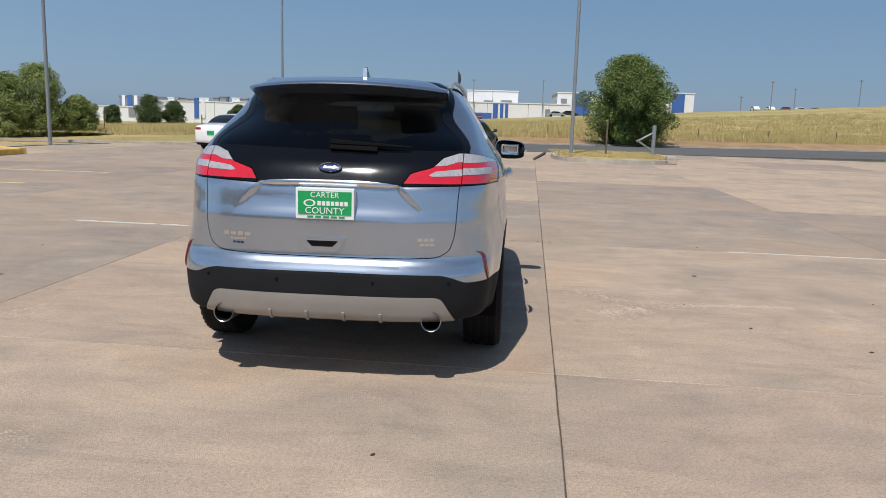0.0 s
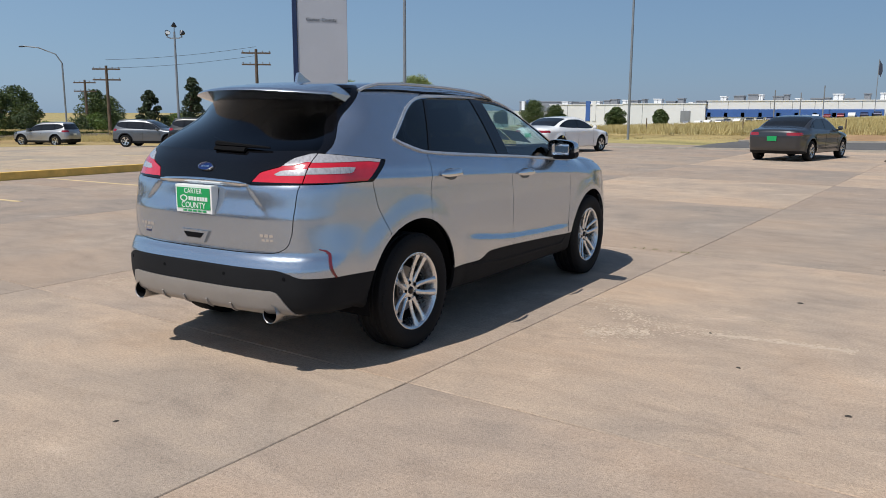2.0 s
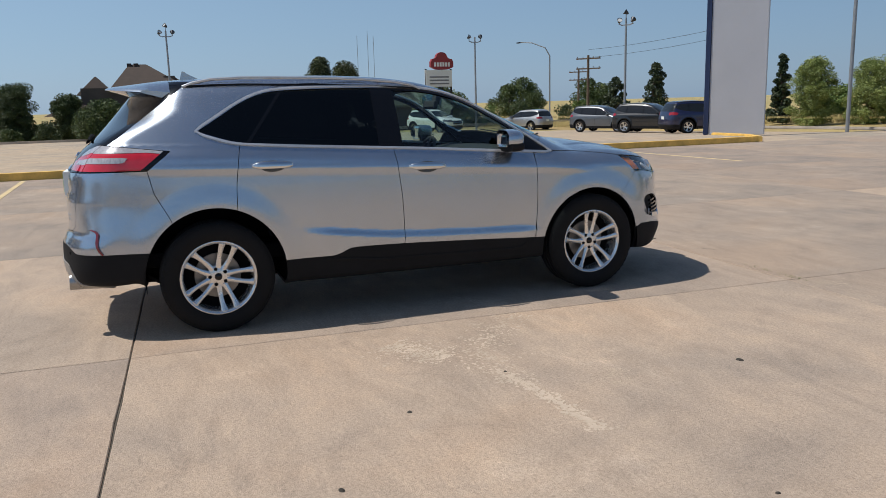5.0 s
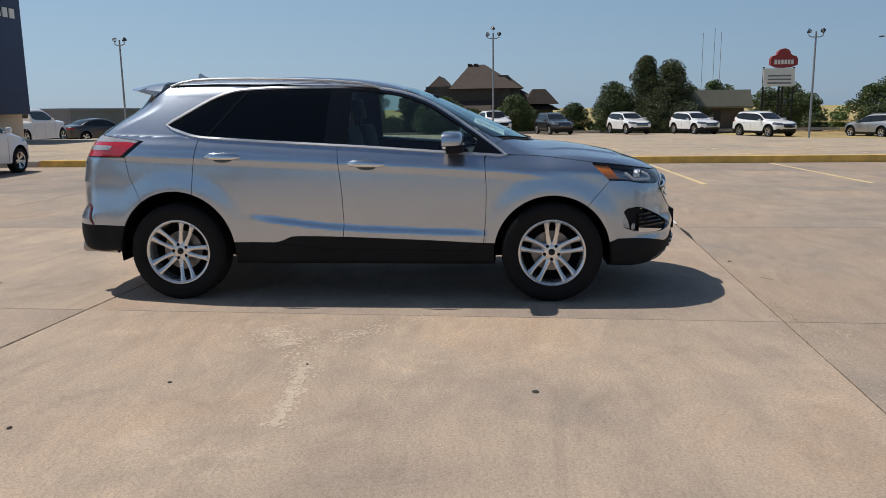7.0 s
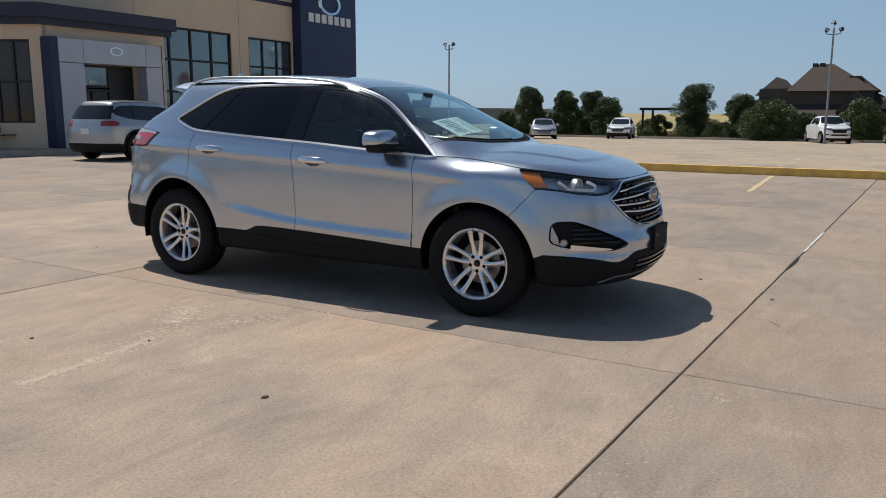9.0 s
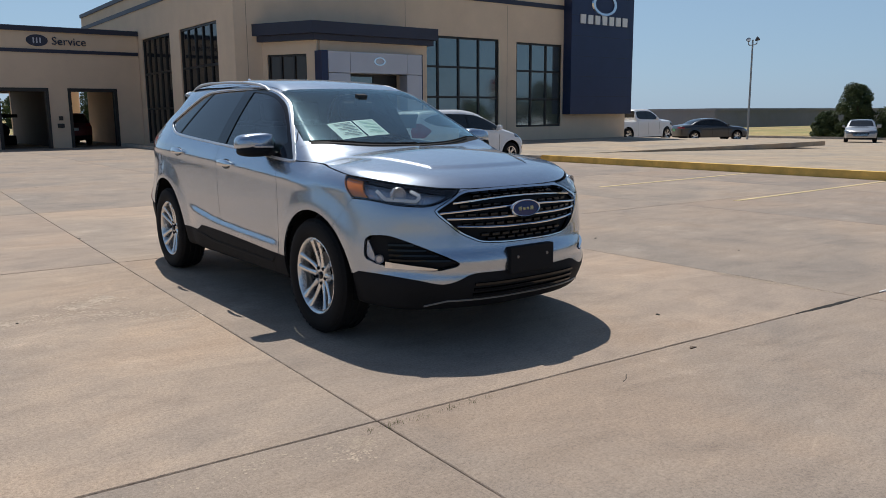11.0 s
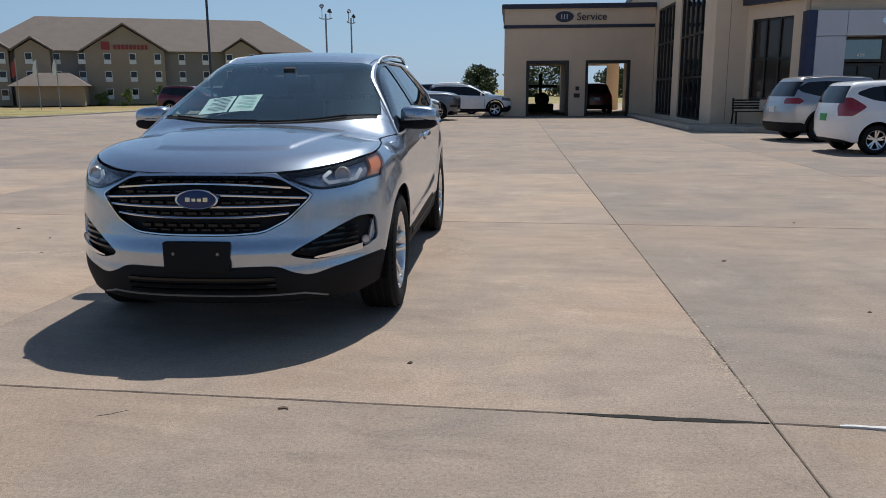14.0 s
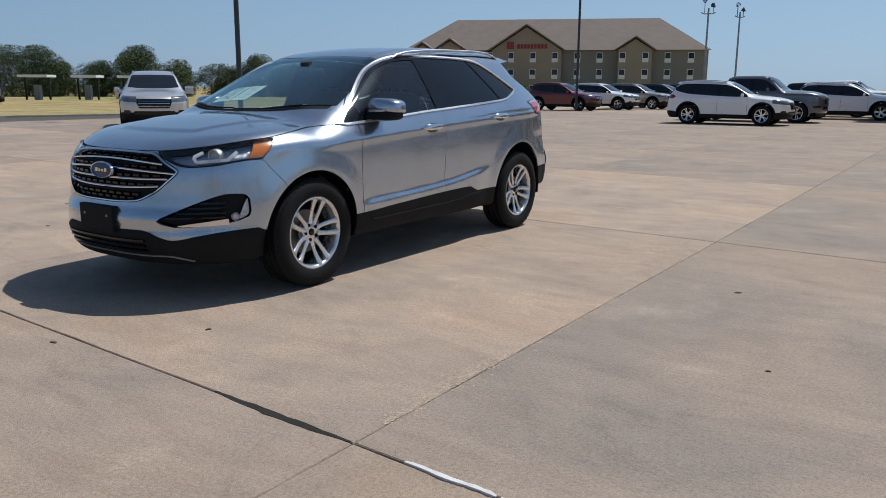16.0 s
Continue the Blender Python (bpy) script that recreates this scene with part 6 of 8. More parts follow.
    for q in (glass, glass.mirrored()):
        for py in P["posts"]:
            p_ = q.keep(lambda x, y, z: np.abs(y - py - (z - b) * 0.05) - 0.028).moved(0.002)
            if len(p_.t):
                p_.mesh("window_post", GLOSS_BLACK, car, "black window post", 0.006)
    scr.moved(-0.004).both().mesh("windscreen", SHOP_DARK, car, "dark windscreen", 0.01)
    back.moved(-0.004).both().mesh("rear_window", SHOP_DARK, car, "dark rear glass", 0.01)
    for q in (tl, tl.mirrored()):
        q.mesh("tail_lamp", LENS_DEEP, car, "red tail lamp", 0.02)
    for q in (hl, hl.mirrored()):
        q.mesh("head_lamp", HEAD_DARK, car, "clear head lamp", 0.02)
    gr.moved(-0.01).both().mesh("grille", GLOSS_BLACK, car, "black grille", 0.01)
    for k in (-1, 0, 1):
        p_, n_ = solid.hit([(x, 0, hz - 0.10 + k * 0.07) for x in np.linspace(-0.42, 0.42, 9)], 1, 1)
        part("grille_bar", bar([Vector(q) for q in p_], 0.007, 0.008, [Vector(q) for q in n_]), CHROME, car, "bright grille bar")
    p_, n_ = solid.hit([(0, 0, b - 0.22 if kind != "sedan" else 0.72)], 1, -1)
    bm = bmesh.new()
    add_box(bm, -0.15, 0.15, -0.008, 0.012, -0.075, 0.075, 0.0, Matrix.Translation(p_[0] + n_[0] * 0.006))
    part("rear_plate", bm, PLATE_GREEN if kind in ("hatch", "sedan") else WHITE, car, "plain plate without lettering")
    for sd in (1, -1):
        y = y1 - 0.32 if kind != "pickup" else 0.75
        bm = bmesh.new()
        add_box(bm, sd * (hw + 0.0), sd * (hw + 0.15), y - 0.05, y + 0.06, b + 0.0, b + 0.135, 0.045)
        add_box(bm, sd * (hw - 0.10), sd * (hw + 0.02), y - 0.01, y + 0.03, b - 0.02, b + 0.04, 0.01)
        part("door_mirror", bm, PAINT["white"], car)
        if kind != "hatch" and kind != "pickup" and kind != "sedan":
            p_, n_ = solid.hit([(sd * (hw - 0.36), yy, 0) for yy in np.linspace(-1.8, 0.0, 8)], 2, 1)
            part("roof_rail", bar([Vector(q) + Vector((0, 0, 0.03)) for q in p_], 0.014, 0.012), POLE_METAL, car, "satin roof rail")
        for yy in (0.15, -0.95):
            p_, n_ = solid.hit([(0, yy - 0.1, b - 0.10), (0, yy, b - 0.10), (0, yy + 0.1, b - 0.10)], 0, sd)
            part("door_handle", bar([Vector(q) for q in p_], 0.014, 0.016, [Vector(q) for q in n_]), PAINT["white"], car)
        for yy in P["posts"] + ((0.86,) if kind != "pickup" else (1.1,)):
            if kind == "pickup" and yy < -0.5:
                yy = -0.86
            p_, n_ = solid.hit([(0, yy, z) for z in np.linspace(P["clad"] + 0.06, b - 0.03, 7)], 0, sd)
            part("door_seam", bar([Vector(q) for q in p_], 0.004, 0.002, [Vector(q) for q in n_]), DARK, car, "dark door seam")
    for sd in (1, -1):
        for ay in P["axles"]:
            w = new("wheel")
            w.parent = car
            w.matrix_basis = pose(sd * (hw - 0.115), ay, R - 0.004, 90, random.Random(ay * sd).uniform(0, 60), 90 * sd)
            bm = bmesh.new()
            lathe(bm, [(R * 0.66, -0.09), (R * 0.85, -0.11), (R * 0.97, -0.09), (R, -0.06), (R, 0.06), (R * 0.97, 0.09), (R * 0.85, 0.11), (R * 0.66, 0.10)], 32)
            smooth(part("tyre", bm, TYRE, w, "black tyre"))
            bm = bmesh.new()
            lathe(bm, [(R * 0.60, -0.05), (R * 0.61, 0.085), (R * 0.67, 0.095), (R * 0.67, -0.05)], 28)
            lathe(bm, [(0.0, 0.062), (R * 0.16, 0.06), (R * 0.2, 0.03)], 16)
            for k in range(10):
                a = math.radians(36 * k + (8 if k % 2 else -8))
                sweep(bm, [(R * 0.15 * math.cos(a), R * 0.15 * math.sin(a), 0.05), (R * 0.63 * math.cos(a), R * 0.63 * math.sin(a), 0.075)], 0.016, 0.012)
            part("rim", bm, ALLOY, w, "pale alloy rim")
            # shade behind the spokes, put in as a black disc
            bm = bmesh.new()
            lathe(bm, [(R * 0.6, 0.0), (0.0, 0.0)], 20)
            part("rim_back", bm, DARK, w, "black disc painted as the shade behind the spokes")
    # cabin floor stops light from passing beneath the arches
    bm = bmesh.new()
    add_box(bm, -hw + 0.16, hw - 0.16, -reach + 0.6, reach - 0.6, 0.28, 0.42, 0.03)
    part("floor_pan", bm, DARK, car, "dark floor pan")
    return car


vehicle_kinds = {}


def park(kind, colour, x, y, yaw, label, name=None, scale=1.0):
    """A parked vehicle with its nose turned yaw degrees to the left of +y."""
    m = pose(x, y, 0.0 if x > -13.6 else ground_z(x, y) + (0.147 if y < 16.4 else 0.002), 0, 0, yaw) @ Matrix.Scale(scale, 4)
    if kind not in vehicle_kinds:
        car = vehicle_kinds[kind] = make_vehicle(kind)
        car.matrix_basis = m
    else:
        car = copy_thing(vehicle_kinds[kind], m)
    car.name = {"suv": "parked_suv", "sedan": "parked_sedan", "hatch": "parked_hatchback", "pickup": "pickup_truck"}[kind]
    for o in car.children:
        if o.name.split(".")[0] in ("body", "door_mirror", "door_handle", "arch_lip"):
            o.material_slots[0].link = "OBJECT"
            o.material_slots[0].material = PAINT[colour]
    return tagged(car, label, "pickup" if kind == "pickup" else "car", "parked vehicles")


park("hatch", "white", -10.45, -11.6, 92, "white hatchback parked near the yellow kerb")
park("suv", "silver", -10.9, -15.9, 97, "silver crossover parked before the showroom entrance")
park("sedan", "charcoal", -0.55, 23.8, -12, "charcoal sedan parked near the grassy island")
park("sedan", "white", -9.1, 23.4, -12, "white sedan parked at the lot's front edge", scale=0.94)
park("suv", "grey", 17.6, -18.6, 50, "steel grey crossover facing the lot beside dry grass")
park("suv", "bright", 18.6, -11.4, 54, "pale silver crossover with a dark grille", scale=1.1)
park("suv", "white", 3.65, -26.7, 90, "white three-row crossover at the row's end")
park("pickup", "grey", 3.6, -30.3, 90, "dark grey pickup in the parked row")
park("suv", "white", 0.6, -35.6, 90, "white crossover in the parked row by the service wing")
for k, (c, w) in enumerate((("black", "black crossover in the long parked row"), ("silver", "silver crossover in the long parked row"), ("blue", "dark blue crossover in the long parked row"), ("white", "white crossover far along the parked row"), ("charcoal", "charcoal crossover far along the parked row"), ("red", "red crossover far along the parked row"))):
    park("suv" if k != 3 else "pickup", c, 2.0 + (k % 2) * 0.6, -39.2 - 3.5 * k, 90, w)
park("suv", "red", 16.9, -39.5, 88, "dark red crossover parked in the far row")
park("suv", "white", 15.9, -43.2, 88, "white boxy crossover in the far row")
park("suv", "tan", 14.9, -46.6, 88, "tan silver people carrier in the far row")
park("suv", "charcoal", 14.2, -50.2, 88, "charcoal crossover in the far row")
park("suv", "blue", 13.8, -54.0, 88, "dark blue crossover in the far row")
park("sedan", "red", 13.2, -57.6, 88, "red sedan in the far row")
park("sedan", "silver", 12.6, -61.0, 88, "silver sedan in the far row")
park("sedan", "black", 12.0, -64.4, 88, "black sedan in the far row")
park("suv", "grey", -38.0, 26.2, -62, "grey crossover parked near the tall sign")
park("suv", "black", -32.0, 25.6, -60, "black crossover parked near the tall sign")
park("suv", "blue", -28.0, 25.9, -10, "dark blue crossover behind the tall sign")
park("pickup", "white", -34.0, -24.6, 92, "white crew-cab pickup beside the showroom")
park("sedan", "charcoal", -41.5, -24.6, 60, "dark sedan at the west lot's end")
park("sedan", "silver", -49.0, -18.5, -65, "silver sedan near the dark oval trees")
park("suv", "white", -57.0, -15.0, -80, "white large crossover facing the lot")
park("pickup", "white", -56.8, 0.0, -71, "white crew-cab pickup before the brown restaurant")
park("suv", "charcoal", -56.5, 4.9, -72, "dark crossover before the bushes")
park("suv", "white", -55.6, 10.6, -72, "white crossover before the big pine")
park("suv", "white", -54.8, 15.4, -70, "white boxy crossover before the low shed")
park("suv", "white", -53.6, 20.2, -66, "long white crossover below the red sign", scale=1.1)
park("suv", "silver", -50.9, 27.0, -250, "silver crossover at the far lot corner")
park("suv", "red", -6.4, -41.0, 180, "dark red crossover inside the service bay")
park("sedan", "silver", 56.6, -37.4, 100, "silver sedan near the fuel canopies")
park("suv", "grey", 62.6, -27.5, 60, "grey crossover near the distant trees")

# ---- the showroom with its service wing ----
shop = thing("showroom_building", "tan stucco car showroom with navy trim and large dark-framed windows", "building")


def blk(name, x0, x1, y0, y1, z0, z1, mat, parent, label="", bevel=0.0):
    return part(name, box(min(x0, x1), max(x0, x1), min(y0, y1), max(y0, y1), z0, z1, bevel), mat, parent, label)


def holed(name, axis, at, thick, u0, u1, z0, z1, holes, mat, parent, label=""):
    """A wall along one axis with openings (u0, u1, z0, z1) that go through it."""
    us = sorted({u0, u1, *(h[0] for h in holes), *(h[1] for h in holes)})
    zs = sorted({z0, z1, *(h[2] for h in holes), *(h[3] for h in holes)})
    bm = bmesh.new()
    solid_ = {}
    for i in range(len(us) - 1):
        for j in range(len(zs) - 1):
            cu, cz = (us[i] + us[i + 1]) / 2, (zs[j] + zs[j + 1]) / 2
            solid_[i, j] = not any(h[0] < cu < h[1] and h[2] < cz < h[3] for h in holes)
    def P(u, z, d):
        return (u, at + d, z) if axis == "y" else (at + d, u, z)
    def quad(*ps):
        bm.faces.new([bm.verts.new(p) for p in ps])
    for (i, j), s in solid_.items():
        if not s:
            continue
        a, b, c, d = us[i], us[i + 1], zs[j], zs[j + 1]
        for dd in (0, -thick):
            quad(P(a, c, dd), P(b, c, dd), P(b, d, dd), P(a, d, dd))
        for (di, dj, p, q) in ((-1, 0, (a, c), (a, d)), (1, 0, (b, c), (b, d)), (0, -1, (a, c), (b, c)), (0, 1, (a, d), (b, d))):
            if not solid_.get((i + di, j + dj), False):
                quad(P(*p, 0), P(*q, 0), P(*q, -thick), P(*p, -thick))
    bmesh.ops.remove_doubles(bm, verts=bm.verts, dist=0.001)
    bmesh.ops.recalc_face_normals(bm, faces=bm.faces)
    return part(name, bm, mat, parent, label)


def window(axis, at, u0, u1, z0, z1, cols, rows_, parent, glass, label, name="window", fr=0.045):
    """A framed window with mullions, set 9 cm back from the wall's face."""
    def b(n, a0, a1, c0, c1, d0, d1, mat, par, lab=""):
        return blk(n, a0, a1, at + d0, at + d1, c0, c1, mat, par, lab) if axis == "y" else blk(n, at + d0, at + d1, a0, a1, c0, c1, mat, par, lab)
    win = b(name, u0 + fr, u1 - fr, z0 + fr, z1 - fr, -0.13, -0.115, glass, parent, label)
    for i in range(cols + 1):
        u = u0 + (u1 - u0) * i / cols
        u = min(max(u, u0 + fr), u1 - fr)
        b("mullion", u - fr, u + fr, z0, z1, -0.14, -0.06, FRAME_BLACK, win)
    for j in range(rows_ + 1):
        z = z0 + (z1 - z0) * j / rows_
        z = min(max(z, z0 + fr), z1 - fr)
        b("transom", u0, u1, z - fr, z + fr, -0.14, -0.064, FRAME_BLACK, win)
    return win


FY = -23.0
holed("front_wall", "y", FY, 0.3, -31.2, -8.8, 0, 7.3, [(-21.97, -17.2, 0.86, 4.92), (-26.2, -23.1, 0.8, 4.86)], STUCCO, shop, "tan stucco front wall")
window("y", FY, -21.97, -17.2, 0.86, 4.92, 4, 3, shop, SHOP_GLASS, "reflecting dark-framed window")
window("y", FY, -26.2, -23.1, 0.8, 4.86, 3, 3, shop, SHOP_GLASS, "reflecting dark-framed window")
holed("side_wall", "x", -8.8, 0.3, -46, FY - 0.3, 0, 7.3, [(-34.4, -30.3, 0.15, 5.15), (-29.0, -24.7, 0.15, 5.15)], STUCCO, shop, "tan stucco side wall")
window("x", -8.8, -34.4, -30.3, 0.15, 5.15, 5, 3, shop, SHOP_DARK, "tall dark-framed window")
window("x", -8.8, -29.0, -24.7, 0.15, 5.15, 5, 3, shop, SHOP_DARK, "tall dark-framed window")
blk("back_wall", -31.2, -9.1, -46.0, -45.7, 0, 7.3, STUCCO, shop)
blk("west_wall", -31.2, -30.9, -45.7, FY - 0.3, 0, 7.3, STUCCO, shop)
blk("roof", -31.0, -9.0, -45.7, FY - 0.3, 6.8, 6.95, STUCCO_DARK, shop)
blk("parapet_cap", -31.3, -8.7, FY - 0.35, FY + 0.06, 7.3, 7.5, NAVY, shop, "navy parapet cap")
blk("parapet_cap", -9.15, -8.72, -46, FY - 0.36, 7.3, 7.5, NAVY, shop, "navy parapet cap")
blk("stripe", -26.3, -8.76, FY + 0.005, FY + 0.05, 6.58, 6.78, NAVY, shop, "navy wall stripe")
blk("stripe", -8.795, -8.75, -46, FY + 0.0, 6.58, 6.78, NAVY, shop, "navy wall stripe")
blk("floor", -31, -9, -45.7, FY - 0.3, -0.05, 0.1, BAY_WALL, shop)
for x in (-16.6, -22.5, -9.3):
    blk("wall_joint", x - 0.012, x + 0.012, FY + 0.002, FY + 0.004, 0.2, 6.5, STUCCO_DARK, shop)
# sign tower
blk("sign_tower", -31.05, -26.32, FY - 0.5, FY + 0.55, 1.40, 9.2, NAVY_PANEL, shop, "navy metal sign tower", 0.02)
for i in range(7):
    blk("panel_seam", -31.05, -26.32, FY + 0.551, FY + 0.556, 2.3 + i * 1.0, 2.312 + i * 1.0, FRAME_BLACK, shop)
sgn = part("sign_oval", lathe(bmesh.new(), [(0.62, 0), (0.62, 0.05), (0.78, 0.06), (0.82, 0.0)], 40, pose(-28.7, FY + 0.56, 6.95, -90, 0, 0) @ Matrix.Diagonal((1.15, 0.72, 1, 1))), CHROME, shop, "bright oval emblem ring")
for i in range(7):
    blk("sign_bar", -26.92 - i * 0.53, -27.28 - i * 0.53, FY + 0.56, FY + 0.62, 5.92, 6.36, WHITE, shop, "white raised lettering block")
# entrance porch with its pale portal
slant = Matrix.Translation((-9.9, FY, 0)) @ pose(0, 0, 0, 0, 0, 29.1)
pside = [holed("porch_side", "x", 0, 0.25, 0, 2.44, 0, 4.2, [(0.22, 2.0, 0.98, 3.72)], STUCCO, shop, "tan slanting porch wall")]
pside.append(window("x", 0, 0.22, 2.0, 0.98, 3.72, 3, 2, shop, SHOP_BROWN, "brown-tinted porch window", fr=0.035))
for o in pside + list(pside[1].children):
    o.data.transform(slant)
holed("porch_front", "y", -20.9, 0.25, -16.2, -11.25, 0, 4.2, [(-14.83, -12.23, 0.0, 3.0)], STUCCO, shop, "tan porch front wall")
blk("porch_west", -16.2, -15.95, FY, -21.15, 0, 4.2, STUCCO, shop)
bm = prism(bmesh.new(), [(-16.4, FY + 0.02), (-9.68, FY + 0.02), (-10.9, -20.68), (-16.4, -20.68)], "z", 4.2, 4.42)
prism(bm, [(-16.52, FY + 0.02), (-9.5, FY + 0.02), (-10.78, -20.52), (-16.52, -20.52)], "z", 4.42, 4.86)
part("porch_cornice", bm, NAVY, shop, "navy porch cornice")
for a, b_ in ((-12.23, -11.3), (-15.55, -14.83)):
    blk("portal_post", a, b_, -20.9, -20.35, 0.147, 2.98, WHITE_PANEL, shop, "pale metal portal panel", 0.01)
for a, b_ in ((-12.23, -11.3), (-14.83, -12.245), (-15.55, -14.845)):
    blk("portal_header", a, b_, -20.9, -20.35, 3.0, 3.78, WHITE_PANEL, shop, "pale metal portal panel", 0.01)
blk("portal_edge", -11.29, -11.02, -20.88, -20.36, 0.147, 3.80, NAVY_PANEL, shop, "navy portal edge")
blk("portal_edge", -15.6, -15.56, -20.88, -20.36, 0.147, 3.80, NAVY_PANEL, shop, "navy portal edge")
part("portal_emblem", lathe(bmesh.new(), [(0.7, 0), (0.7, 0.02), (1.0, 0.02), (1.02, 0.0)], 28, pose(-13.55, -20.35, 3.46, -90, 0, 0) @ Matrix.Diagonal((0.27, 0.16, 1, 1))), CHROME, shop, "small bright oval emblem")
window("y", -20.95, -13.75, -12.23, 0.15, 2.15, 2, 1, shop, SHOP_DARK, "glazed entrance door", "entrance_door")
window("y", -20.95, -13.75, -12.23, 2.2, 3.0, 1, 1, shop, SHOP_GLASS, "transom light above the door")
blk("door_leaf", -14.83, -13.78, -21.2, -21.12, 0.15, 3.0, FRAME_BLACK, shop, "dark door panel")
for i in range(3):
    blk("number_bar", -13.12 + i * 0.09, -13.06 + i * 0.09, -21.06, -21.05, 2.36, 2.46, WHITE, shop, "small pale bar")
# service wing
SY = -35.0
bays = [(-4.55, -2.38, 0, 2.8), (-7.62, -5.38, 0, 2.8)]
holed("service_front", "y", SY, 0.3, -8.78, -1.25, 0, 5.35, bays, STUCCO, shop, "tan service wing front")
holed("service_back", "y", SY - 13.0, 0.3, -8.78, -1.25, 0, 5.35, [(-4.9, -2.0, 0, 2.9), (-8.0, -5.1, 0, 2.9)], STUCCO, shop, "tan service wing back wall")
blk("service_east", -1.55, -1.25, SY - 13.0, SY - 0.3, 0, 5.35, STUCCO, shop)
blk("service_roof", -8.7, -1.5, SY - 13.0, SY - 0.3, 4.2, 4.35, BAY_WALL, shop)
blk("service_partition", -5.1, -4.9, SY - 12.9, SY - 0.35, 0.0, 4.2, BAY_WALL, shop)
blk("service_cap", -8.78, -1.13, SY - 0.38, SY + 0.12, 5.35, 5.58, NAVY, shop, "navy parapet cap")
blk("service_cap", -1.58, -1.10, SY - 13.2, SY - 0.38, 5.35, 5.58, NAVY, shop, "navy parapet cap")
blk("stripe", -8.75, -1.2, SY + 0.003, SY + 0.05, 4.40, 4.56, NAVY, shop, "navy wall stripe")
for a, b_, _, t in bays:
    blk("bay_jamb", a, a + 0.14, SY - 0.32, SY + 0.04, 0, t, FRAME_BLACK, shop)
    blk("bay_jamb", b_ - 0.14, b_, SY - 0.32, SY + 0.04, 0, t, FRAME_BLACK, shop)
    blk("bay_head", a, b_, SY - 0.32, SY + 0.045, t - 0.16, t, FRAME_BLACK, shop)
words("service_word", "Service", 0.52, NAVY, Matrix.Translation((-5.62, SY + 0.03, 4.93)) @ pose(0, 0, 0, 90, 0, 180), shop, 0.06)
part("service_emblem", lathe(bmesh.new(), [(0, 0.04), (1.0, 0.04), (1.02, 0.0)], 32, pose(-4.26, SY, 4.95, -90, 0, 0) @ Matrix.Diagonal((0.45, 0.26, 1, 1))), NAVY, shop, "navy oval emblem")
for i in range(3):
    blk("emblem_stroke", -4.08 - i * 0.14, -4.14 - i * 0.14, SY + 0.04, SY + 0.05, 4.83, 5.07, WHITE_PANEL, shop)
part("wall_box", box(-5.12, -4.82, SY + 0.01, SY + 0.05, 0.95, 1.15), FRAME_BLACK, shop, "small dark wall box")
part("wall_box", box(-5.08, -4.90, SY + 0.01, SY + 0.06, 1.3, 1.5), FRAME_BLACK, shop, "small dark wall box")
# two-post lift seen in the open bay
lift = thing("car_lift", "dark steel workshop lift in the open bay", "lift", at=pose(-3.4, SY - 8.0, 0))
part("post", bar([(0, 0, 0), (0, 0, 2.3)], 0.10, 0.10, (0, 1, 0)), IRON, lift)
part("arm", bar([(-1.0, 0, 1.55), (1.0, 0, 1.55)], 0.08, 0.09), IRON, lift)
part("base", box(-0.8, 0.8, -0.5, 0.5, 0, 0.5, 0.05), IRON, lift)
part("drum", lathe(bmesh.new(), [(0, -0.2), (0.42, -0.2), (0.45, 0), (0.42, 0.2), (0, 0.2)], 20, pose(-0.1, 0.2, 0.75, 90, 0, 0)), IRON, lift)
# iron bench against the wall
bench = thing("iron_bench", "black iron bench against the showroom wall", "bench", at=pose(-10.1, -22.3, 0.147, 0, 0, 0))
for i in range(5):
    part("slat", box(-0.75, 0.75, 0.02 + i * 0.09, 0.09 + i * 0.09, 0.42, 0.445), IRON, bench)
for i in range(4):
    part("back_slat", box(-0.75, 0.75, -0.03, -0.005, 0.52 + i * 0.09, 0.575 + i * 0.09), IRON, bench)
for x in (-0.7, 0.7):
    part("leg", bar([(x, 0.45, 0), (x, 0.42, 0.42), (x, -0.02, 0.42), (x, -0.05, 0.9)], 0.025, 0.025, (1, 0, 0)), IRON, bench)
    part("leg", bar([(x, -0.1, 0), (x, 0.0, 0.42)], 0.025, 0.025, (1, 0, 0)), IRON, bench)


# ---- tall sign slab ----
pyl = thing("pylon_sign", "tall pale grey sign slab with a navy edge", "sign", at=pose(-17.9, 19.2, 0.0, 0, 0, 44))
part("slab", box(-0.95, 1.02, -0.22, 0.22, 0, 9.5, 0.02), PYLON_GREY, pyl)
part("navy_edge", box(-1.14, -0.955, -0.26, 0.26, 0, 9.6, 0.02), NAVY_PANEL, pyl, "navy edge fin")
for i in range(9):
    part("panel_seam", box(-0.945, 1.015, -0.222, -0.2205, 1.0 + i, 1.005 + i), PYLON_GREY, pyl)
words("lettering", "Carter County", 0.20, INK, Matrix.Translation((0.0, -0.232, 5.12)) @ pose(0, 0, 0, 90, 0, 0), pyl, 0.012)


